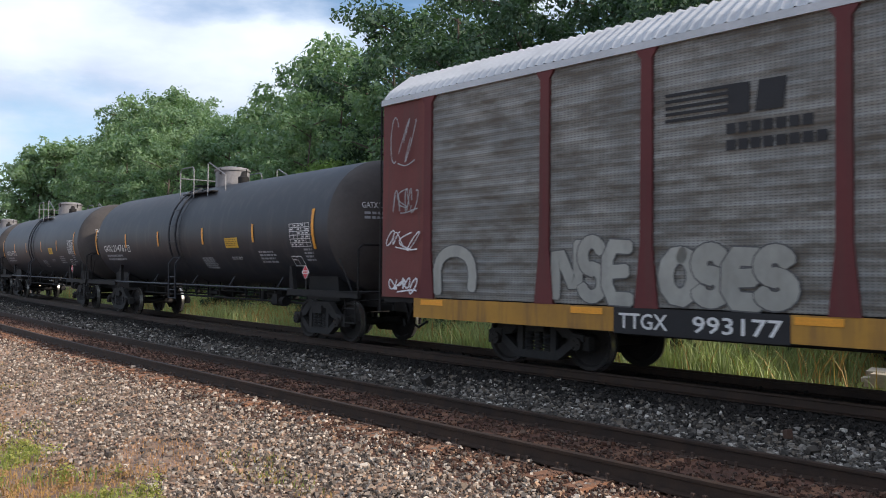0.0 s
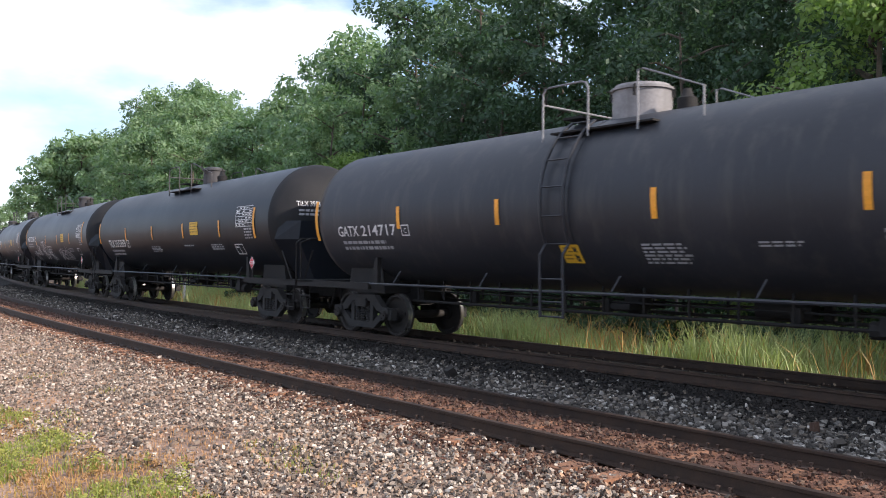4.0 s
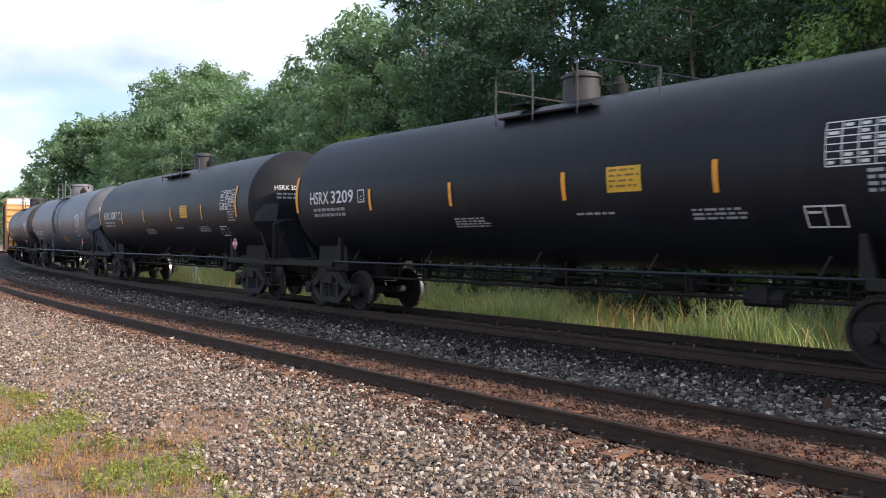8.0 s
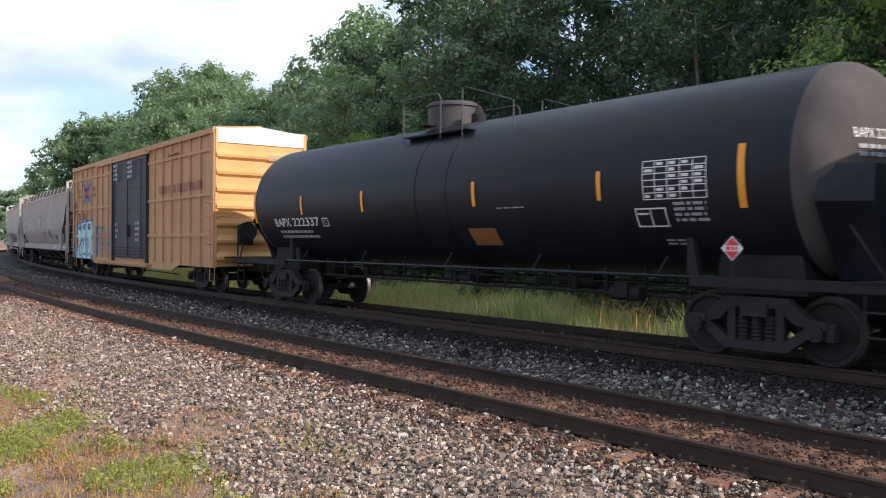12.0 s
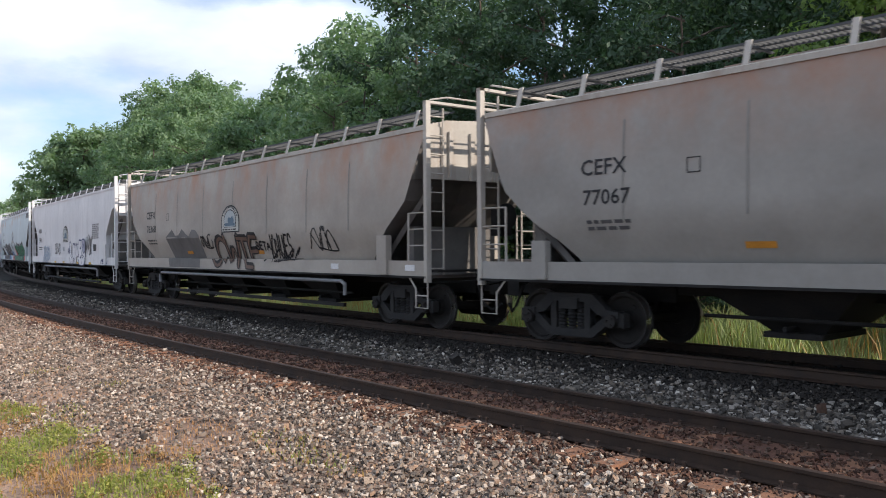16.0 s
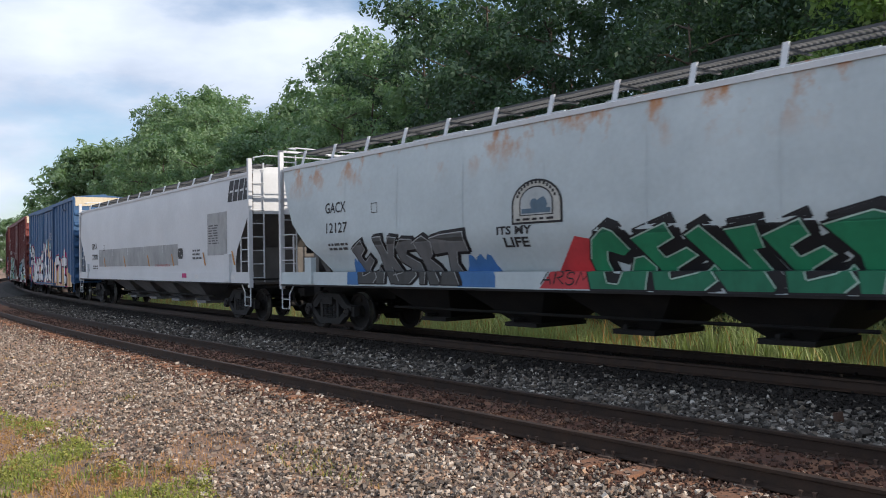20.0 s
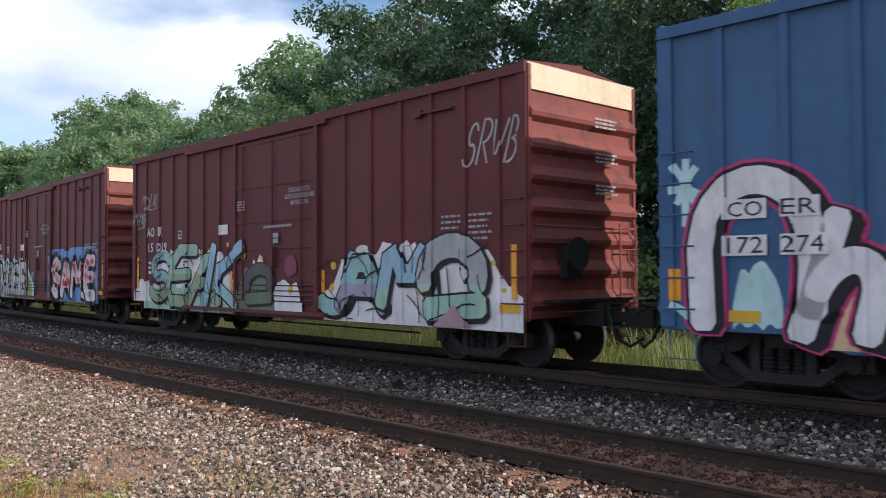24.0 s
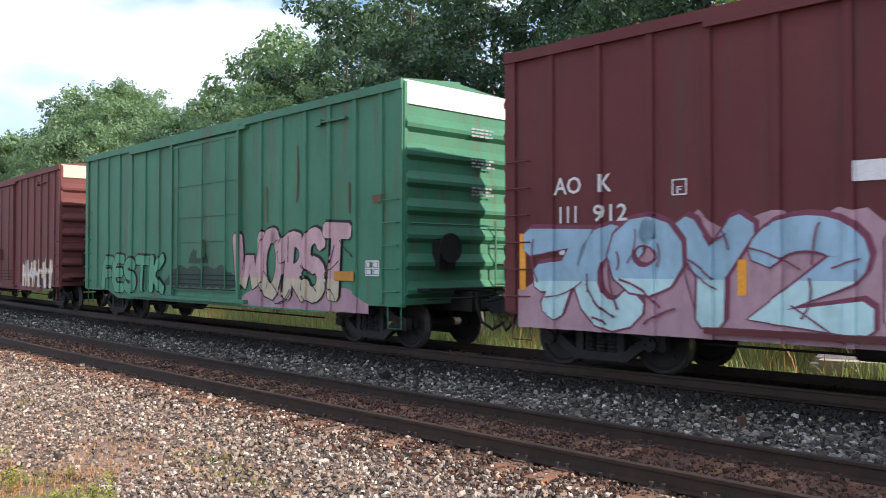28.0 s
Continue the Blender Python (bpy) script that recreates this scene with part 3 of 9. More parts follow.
def letter_mesh(body, bold, gap):
    key = (body, bold, gap)
    if key not in _font:
        cu = bpy.data.curves.new("lettering", "FONT")
        cu.body, cu.offset, cu.resolution_u, cu.space_character = body, bold, 2, gap
        ob = new("lettering", cu)
        me = bpy.data.meshes.new_from_object(ob)
        v = np.array([q.co[:] for q in me.vertices])[:, :2] if len(me.vertices) else np.zeros((0, 2))
        _font[key] = (v, [tuple(p.vertices) for p in me.polygons])
        bpy.data.objects.remove(ob)
        bpy.data.meshes.remove(me)
        bpy.data.curves.remove(cu)
    return _font[key]


def laid(verts, faces, put, e, xcuts=(), zstep=0.25, zcuts=()):
    """A flat figure in x and z laid on the side of a car, cut where the side bends."""
    bm = bmesh.new()
    vs = [bm.verts.new((c[0], c[2] if len(c) > 2 else 0.0, c[1])) for c in verts]
    for f in faces:
        try:
            bm.faces.new([vs[i] for i in f])
        except ValueError:
            pass
    xs, zs = [v[0] for v in verts], [v[1] for v in verts]
    cuts = [((c, 0, 0), (1, 0, 0)) for c in xcuts if min(xs) < c < max(xs)]
    if zstep:
        cuts += [((0, 0, min(zs) + k * zstep), (0, 0, 1)) for k in range(1, int((max(zs) - min(zs)) / zstep) + 1)]
    cuts += [((0, 0, c), (0, 0, 1)) for c in zcuts if min(zs) < c < max(zs)]
    for co, no in cuts:
        bmesh.ops.bisect_plane(bm, geom=bm.verts[:] + bm.edges[:] + bm.faces[:], plane_co=co, plane_no=no, dist=1e-5)
    g = Geo()
    bm.verts.index_update()
    for v in bm.verts:
        g.v.append(put(v.co.x, v.co.z, e + v.co.y))
    for f in bm.faces:
        g.f.append(tuple(v.index for v in f.verts))
    bm.free()
    return g


def lettering(body, x0, x1, z0, z1, bold=0.02, gap=1.0):
    """Vertices and faces of a line of writing stretched to a rectangle."""
    v, f = letter_mesh(body, bold, gap)
    base = letter_mesh(body, 0.0, gap)[0]
    lo, hi = base.min(0), base.max(0)
    w = (v - lo) / (hi - lo)
    return [(x0 + a * (x1 - x0), z0 + b * (z1 - z0)) for a, b in w], f


def rect(x0, x1, z0, z1):
    return [(x0, z0), (x1, z0), (x1, z1), (x0, z1)], [(0, 1, 2, 3)]


def joined(*figs):
    v, f = [], []
    for i, (a, b) in enumerate(figs):
        n = len(v)
        # overlapping pieces lie a hair above one another
        v += [(c[0], c[1], (c[2] if len(c) > 2 else 0.0) + 0.00022 * (i % 11)) for c in a]
        f += [tuple(i + n for i in q) for q in b]
    return v, f


def ruled(x0, x1, z0, z1, rows, seed, word=0.16, fill=0.55):
    """Writing too small to read: rows of short bars."""
    r = random.Random(seed)
    figs, h = [], (z1 - z0) / rows
    for k in range(rows):
        x, end = x0, x1 - r.random() * 0.2 * (x1 - x0)
        while x < end:
            w = min(word * r.uniform(0.4, 1.5), end - x)
            figs.append(rect(x, x + w, z1 - (k + fill) * h, z1 - k * h))
            x += w + word * 0.3
    return joined(*figs)


def outline(x0, x1, z0, z1, t):
    return joined(rect(x0, x1, z0, z0 + t), rect(x0, x1, z1 - t, z1), rect(x0, x0 + t, z0 + t, z1 - t), rect(x1 - t, x1, z0 + t, z1 - t))


def table(x0, x1, z0, z1, rows, cols, t=0.014, seed=1):
    figs = [rect(x0, x1, z0 + (z1 - z0) * k / rows - t / 2, z0 + (z1 - z0) * k / rows + t / 2) for k in range(rows + 1)]
    figs += [rect(x0 + (x1 - x0) * k / cols - t / 2, x0 + (x1 - x0) * k / cols + t / 2, z0, z1) for k in range(cols + 1)]
    r = random.Random(seed)
    for i in range(rows):
        for k in range(cols):
            if r.random() < 0.75:
                a, b = x0 + (x1 - x0) * k / cols, z0 + (z1 - z0) * i / rows
                figs.append(rect(a + 0.03, a + (x1 - x0) / cols * r.uniform(0.5, 0.85), b + 0.025, b + (z1 - z0) / rows - 0.025))
    return joined(*figs)


def ribbon(pts, w):
    """A brush stroke along points."""
    v, f = [], []
    for i, p in enumerate(pts):
        a, b = pts[max(0, i - 1)], pts[min(len(pts) - 1, i + 1)]
        dx, dz = b[0] - a[0], b[1] - a[1]
        n = math.hypot(dx, dz) or 1.0
        k = w * (0.75 + 0.5 * math.sin(1.7 * i + len(pts)) ** 2)
        v += [(p[0] - dz / n * k / 2, p[1] + dx / n * k / 2), (p[0] + dz / n * k / 2, p[1] - dx / n * k / 2)]
        if i:
            f.append((2 * i - 2, 2 * i - 1, 2 * i + 1, 2 * i))
    return v, f


def tag_scrawl(x0, x1, z0, z1, seed, w=0.035, n=6):
    """A spray-can tag: looping strokes side by side."""
    r = random.Random(seed)
    figs = []
    for k in range(n):
        cx = x0 + (x1 - x0) * (k + 0.5) / n
        wx, wz = (x1 - x0) / n * r.uniform(0.5, 0.9), (z1 - z0) * r.uniform(0.3, 0.5)
        cz = (z0 + z1) / 2 + r.uniform(-0.1, 0.1) * (z1 - z0)
        p0, fa, fb = r.uniform(0, 6), r.choice((1, 1, 2)), r.choice((1, 2, 3))
        ln = r.uniform(3.5, 6.0)
        figs.append(ribbon([(cx + wx * math.cos(p0 + fa * a), cz + wz * math.sin(p0 * 1.3 + fb * a)) for a in [ln * i / 16 for i in range(17)]], w))
    figs.append(ribbon([(x0 + (x1 - x0) * u, z0 + (z1 - z0) * (0.08 + 0.07 * math.sin(5 * u + seed))) for u in [i / 10 for i in range(3, 11)]], w))
    return joined(*figs)


def cloud(x0, x1, z0, z1, seed, lobes=7, flat=True):
    """A bubbly patch of fill paint: lobes along the top, straight at the foot."""
    r = random.Random(seed)
    n = lobes * 6
    top = []
    for i in range(n + 1):
        u = i / n
        h = 0.78 + 0.22 * abs(math.sin(u * lobes * math.pi + seed)) * r.uniform(0.6, 1.0)
        env = min(1.0, 3.5 * u + 0.35, 3.5 * (1 - u) + 0.35)
        top.append((x0 + (x1 - x0) * u, z0 + (z1 - z0) * h * env))
    v, f = [], []
    for i, (x, z) in enumerate(top):
        v += [(x, z0 if flat else z0 + 0.1 * (z1 - z0) * abs(math.sin(i * 0.9))), (x, z)]
        if i:
            f.append((2 * i - 2, 2 * i, 2 * i + 1, 2 * i - 1))
    return v, f


def wild_letters(x0, x1, z0, z1, seed, n, grow=0.0, inner=1.0):
    """Interlocking angular letter bodies of a graffiti piece; grow widens them for an outline."""
    r = random.Random(seed)
    figs = []
    for k in range(n):
        w = (x1 - x0) / n
        cx, cz = x0 + w * (k + 0.5), (z0 + z1) / 2
        lean = r.uniform(-0.35, 0.35)
        for j in range(4):
            # bars of a letter: two uprights, a cross stroke and an arrow-like serif
            a = r.uniform(-0.5, 0.5) * w
            if j < 2:
                p, q, t = (cx + (j - 0.5) * w * 0.75 - lean * 0.3, z0 + 0.02), (cx + (j - 0.5) * w * 0.75 + lean * 0.5, z1 - r.uniform(0, 0.25) * (z1 - z0)), w * r.uniform(0.28, 0.42)
            elif j == 2:
                h = r.uniform(0.25, 0.75)
                p, q, t = (cx - w * 0.55, z0 + (z1 - z0) * h), (cx + w * 0.55, z0 + (z1 - z0) * (h + r.uniform(-0.2, 0.2))), (z1 - z0) * 0.17
            else:
                p, q, t = (cx + a, z0 + (z1 - z0) * r.uniform(0.0, 0.4)), (cx + a + w * r.uniform(0.4, 0.8), z0 + (z1 - z0) * r.uniform(0.3, 0.95)), w * 0.24
            t = t * inner + grow * 2
            dx, dz = q[0] - p[0], q[1] - p[1]
            ln = math.hypot(dx, dz)
            ux, uz = dx / ln, dz / ln
            p, q = (p[0] - ux * grow, p[1] - uz * grow), (q[0] + ux * grow, q[1] + uz * grow)
            figs.append(([(p[0] - uz * t / 2, p[1] + ux * t / 2), (p[0] + uz * t / 2, p[1] - ux * t / 2), (q[0] + uz * t / 2 * 1.25, q[1] - ux * t / 2 * 1.25), (q[0] + ux * t * 0.2, q[1] + uz * t * 0.2),
                          (q[0] - uz * t / 2 * 0.9, q[1] + ux * t / 2 * 0.9)], [(0, 1, 2, 3, 4)]))
    v, f = joined(*figs)
    return [(x, max(z0 - grow, min(z1 + grow, z)), d) for x, z, d in v], f


def arc(cx, cz, rx, rz, a0, a1, n=11):
    return [(cx + rx * math.cos(radians(a0 + (a1 - a0) * k / n)), cz + rz * math.sin(radians(a0 + (a1 - a0) * k / n))) for k in range(n + 1)]


# brush strokes of sprayed letters: width, and lines in a unit square
GLYPH = {
    "C": (1.0, [arc(0.55, 0.5, 0.42, 0.47, 40, 320)]), "h": (0.8, [[(0.15, 0), (0.2, 1)], arc(0.45, 0.3, 0.27, 0.33, 170, 0) + [(0.72, 0)]]),
    "e": (0.8, [[(0.15, 0.33), (0.7, 0.36)] + arc(0.43, 0.32, 0.3, 0.3, 10, 320)]), "c": (0.75, [arc(0.43, 0.32, 0.32, 0.3, 50, 320)]),
    "k": (0.8, [[(0.15, 0), (0.2, 1)], [(0.68, 0.62), (0.2, 0.28), (0.72, 0)]]), "P": (1.0, [[(0.3, 0), (0.38, 0.95)], [(0.02, 0.66)] + arc(0.48, 0.70, 0.42, 0.29, 160, -100), [(0.42, 0.4), (0.95, 0)]]),
    "o": (0.8, [arc(0.42, 0.32, 0.3, 0.31, 80, 445)]), "i": (0.4, [[(0.2, 0), (0.2, 0.62)], [(0.2, 0.85), (0.21, 0.9)]]), "n": (0.8, [[(0.12, 0), (0.14, 0.62)], arc(0.42, 0.3, 0.27, 0.32, 170, 0) + [(0.7, 0)]]),
    "t": (0.6, [[(0.3, 0.95), (0.28, 0.1), (0.5, 0.02)], [(0.05, 0.62), (0.55, 0.62)]]), "S": (0.85, [arc(0.45, 0.73, 0.32, 0.25, 20, 265) + arc(0.45, 0.26, 0.36, 0.25, 85, -160)]),
    "A": (0.95, [[(0.06, 0), (0.46, 1), (0.9, 0)], [(0.22, 0.34), (0.76, 0.34)]]), "M": (1.1, [[(0.06, 0), (0.2, 1), (0.5, 0.35), (0.82, 1), (0.95, 0)]]),
    "E": (0.85, [[(0.85, 0.97), (0.15, 1.0), (0.12, 0.02), (0.88, 0)], [(0.15, 0.5), (0.75, 0.53)]]), "G": (0.95, [arc(0.5, 0.5, 0.4, 0.48, 50, 330) + [(0.9, 0.42), (0.55, 0.42)]]),
    "R": (0.95, [[(0.15, 0), (0.16, 1)] + arc(0.35, 0.74, 0.45, 0.26, 90, -90) + [(0.92, 0)]]), "Z": (0.9, [[(0.1, 0.97), (0.9, 1), (0.1, 0.02), (0.92, 0)]]), "O": (0.95, [arc(0.48, 0.5, 0.38, 0.48, 80, 445)]),
    "Y": (0.9, [[(0.08, 1), (0.46, 0.5), (0.86, 1)], [(0.46, 0.5), (0.44, 0)]]), "V": (0.9, [[(0.06, 1), (0.42, 0), (0.86, 1)]]), "N": (1.0, [[(0.12, 0), (0.14, 1), (0.8, 0.02), (0.84, 1)]]),
    "T": (0.9, [[(0.04, 1), (0.9, 0.97)], [(0.46, 0.97), (0.44, 0)]]), "I": (0.45, [[(0.22, 0), (0.24, 1)]]), "U": (0.9, [[(0.12, 1), (0.12, 0.35)] + arc(0.45, 0.32, 0.33, 0.32, 180, 360) + [(0.8, 1)]]),
    "1": (1.0, [[(0.0, 1.0), (0.38, 0.66), (0.46, 0.5), (0.40, 0.34), (0.06, 0.0)], [(1.0, 1.0), (0.6, 0.68)], [(1.0, 0.04), (0.6, 0.34)]]), "2": (1.0, [[(0.0, 0.76), (0.26, 0.5), (0.0, 0.24)], [(1.0, 0.8), (0.68, 0.5), (1.0, 0.24)]]),
    # interlocking shapes for pieces that spell nothing legible
    "3": (0.9, [[(0.08, 0.0), (0.3, 1.0), (0.55, 0.42)], [(0.08, 0.34), (0.8, 0.6), (0.92, 0.05)]]), "4": (0.9, [arc(0.45, 0.55, 0.36, 0.44, 200, -20), [(0.16, 0.04), (0.86, 0.12)]]),
    "5": (0.9, [[(0.08, 0.92), (0.5, 0.2), (0.92, 0.98)], [(0.14, 0.03), (0.86, 0.2)]]), "6": (0.85, [[(0.14, 1.0), (0.18, 0.05), (0.86, 0.28), (0.6, 0.82)]]),
    "7": (0.95, [[(0.08, 0.12), (0.5, 1.0), (0.92, 0.05)], [(0.0, 0.56), (0.95, 0.72)]]), "8": (0.9, [arc(0.5, 0.4, 0.38, 0.38, 30, 300), [(0.5, 0.8), (0.96, 1.0)]]), "9": (0.7, [[(0.15, 0.0)] + arc(0.4, 0.7, 0.25, 0.28, 180, 0) + [(0.65, 0.0)]]),
    "K": (0.9, [[(0.14, 0), (0.16, 1)], [(0.85, 1), (0.2, 0.45), (0.9, 0)]]), "W": (1.2, [[(0.06, 1), (0.26, 0.02), (0.5, 0.72), (0.74, 0.02), (0.96, 1)]]), "L": (0.75, [[(0.18, 1), (0.12, 0.04), (0.88, 0)]]),
    "H": (0.95, [[(0.15, 0), (0.16, 1)], [(0.84, 0), (0.86, 1)], [(0.15, 0.48), (0.85, 0.53)]]), "J": (0.8, [[(0.78, 1), (0.74, 0.3)] + arc(0.42, 0.3, 0.32, 0.28, 0, -150)]), "F": (0.8, [[(0.9, 0.96), (0.15, 1.0), (0.12, 0)], [(0.15, 0.5), (0.75, 0.53)]]),
    "a": (0.9, [arc(0.42, 0.32, 0.3, 0.31, 40, 330), [(0.74, 0.66), (0.73, 0.12), (0.9, 0.02)]]), "D": (0.95, [[(0.16, 0.02), (0.16, 1)] + arc(0.3, 0.5, 0.56, 0.48, 85, -95)]), "B": (0.9, [[(0.16, 0), (0.16, 1)] + arc(0.36, 0.75, 0.38, 0.24, 85, -90) + arc(0.38, 0.25, 0.44, 0.25, 85, -95)]),
    # an open arch, a slanted hook and a broad bend
    "^": (1.15, [[(0.12, 0.0), (0.1, 0.5)] + arc(0.5, 0.56, 0.38, 0.40, 172, 8) + [(0.9, 0.4), (0.88, 0.1)]]), "z": (0.9, [[(0.08, 0.94), (0.86, 0.97), (0.42, 0.02)], [(0.24, 0.44), (0.74, 0.5)]]), "q": (0.9, [[(0.1, 0.74)] + arc(0.46, 0.72, 0.36, 0.27, 160, -35) + [(0.12, 0.04), (0.92, 0.03)]])}


def softened(line, rounds):
    """A polyline with its corners cut, as an arm swings them."""
    for _ in range(rounds):
        out = [line[0]]
        for (a, b), (c, d) in zip(line, line[1:]):
            out += [(a * 0.75 + c * 0.25, b * 0.75 + d * 0.25), (a * 0.25 + c * 0.75, b * 0.25 + d * 0.75)]
        line = out + [line[-1]]
    return line


def below(fig, z, side=-1):
    """The part of a figure below (or above) a height."""
    bm = bmesh.new()
    vs = [bm.verts.new((c[0], c[2] if len(c) > 2 else 0.0, c[1])) for c in fig[0]]
    for f in fig[1]:
        try:
            bm.faces.new([vs[i] for i in f])
        except ValueError:
            pass
    bmesh.ops.bisect_plane(bm, geom=bm.verts[:] + bm.edges[:] + bm.faces[:], plane_co=(0, 0, z), plane_no=(0, 0, -side), dist=1e-5, clear_inner=True)
    bm.verts.index_update()
    out = [(v.co.x, v.co.z, v.co.y) for v in bm.verts], [tuple(v.index for v in f.verts) for f in bm.faces]
    bm.free()
    return out


def brush(text, x0, x1, z0, z1, w, slant=0.0, grow=0.0, soft=0):
    """Letters drawn with a fat round brush."""
    total = sum(GLYPH[c][0] for c in text)
    figs, at, r = [], x0, w / 2 + grow
    for i, c in enumerate(text):
        wide = GLYPH[c][0] / total * (x1 - x0)
        dz = 0.04 * (z1 - z0) * math.sin(i * 2.1)
        for line in GLYPH[c][1]:
            pts = [(at + u * wide + slant * (v - 0.5) * (z1 - z0), z0 + w / 2 + v * (z1 - z0 - w) + dz) for u, v in (softened(line, soft) if soft and len(line) < 8 else line)]
            left, right = [], []
            for k, (px, pz) in enumerate(pts):
                a, b = pts[max(0, k - 1)], pts[min(len(pts) - 1, k + 1)]
                d1 = (px - a[0], pz - a[1]) if k else (b[0] - px, b[1] - pz)
                d2 = (b[0] - px, b[1] - pz) if k + 1 < len(pts) else d1
                l1, l2 = math.hypot(*d1) or 1.0, math.hypot(*d2) or 1.0
                nx, nz = -(d1[1] / l1 + d2[1] / l2), d1[0] / l1 + d2[0] / l2
                ln = math.hypot(nx, nz) or 1.0
                m = r * min(1.2, 2.0 / max(0.4, ln))
                left.append((px + nx / ln * m, pz + nz / ln * m))
                right.append((px - nx / ln * m, pz - nz / ln * m))
            # slightly bulged ends
            for end, prev, k in ((pts[0], pts[1], 0), (pts[-1], pts[-2], -1)):
                d = math.hypot(end[0] - prev[0], end[1] - prev[1]) or 1.0
                ux, uz = (end[0] - prev[0]) / d * r * 0.55, (end[1] - prev[1]) / d * r * 0.55
                cap = [(left[k][0] * 0.8 + right[k][0] * 0.2 + ux, left[k][1] * 0.8 + right[k][1] * 0.2 + uz), (left[k][0] * 0.2 + right[k][0] * 0.8 + ux, left[k][1] * 0.2 + right[k][1] * 0.8 + uz)]
                if k == 0:
                    left.insert(0, cap[0])
                    right.insert(0, cap[1])
                else:
                    left.append(cap[0])
                    right.append(cap[1])
            m = len(left)
            figs.append((left + right, [(k, k + 1, m + k + 1, m + k) for k in range(m - 1)]))
        at += wide
    return joined(*figs)


def dots(x0, x1, z0, z1, seed, n, size):
    r = random.Random(seed)
    figs = []
    for k in range(n):
        cx, cz, s = r.uniform(x0, x1), r.uniform(z0, z1), size * r.uniform(0.4, 1.2)
        figs.append(([(cx + s * math.cos(a), cz + s * r.uniform(0.8, 1.1) * math.sin(a)) for a in [k2 * 0.6283 for k2 in range(10)]], [tuple(range(10))]))
    return joined(*figs)


class Side:
    """Lays markings on the near side of one car, each as a part."""

    def __init__(self, car, put, xcuts=(), zstep=0.25, zcuts=()):
        self.car, self.put, self.xcuts, self.zstep, self.zcuts = car, put, xcuts, zstep, zcuts

    def lay(self, name, fig, material, e=0.006, label="", parent=None):
        return part(name, laid(fig[0], fig[1], self.put, e, self.xcuts, self.zstep, self.zcuts), material, parent or self.car, label)

    def stripe(self, x, z0, z1, w=0.11, material=None):
        return self.lay("reflective_stripe", rect(x - w / 2, x + w / 2, z0, z1), material or M_YELLOW, 0.014)

    def diamond(self, x, z, s):
        """A hazard placard in an upright holder beside the shell."""
        up = Side(self.car, flat_side(1.42), (), 0)
        part("placard_holder", Geo().box(x - 0.03, x + 0.03, -1.415, -1.395, 1.1, z + s).box(x - s * 0.75, x + s * 0.75, -1.418, -1.405, z - s * 0.75, z + s * 0.75), M_UNDER, self.car)
        base = up.lay("placard", ([(x - s, z), (x, z - s), (x + s, z), (x, z + s)], [(0, 1, 2, 3)]), M_WHITE, 0.004, "red and white diamond hazard placard")
        k = s * 0.88
        up.lay("placard_face", joined(([(x - k + 0.04, z + 0.04), (x + k - 0.04, z + 0.04), (x, z + k)], [(0, 1, 2)]), ([(x - k + 0.04, z - 0.04), (x, z - k), (x + k - 0.04, z - 0.04)], [(0, 1, 2)])), M_REDLET, 0.008, parent=base)
        up.lay("placard_number", ruled(x - k * 0.6, x + k * 0.6, z - 0.025, z + 0.025, 1, 3, 0.06, 1.0), M_REDLET, 0.009, parent=base)


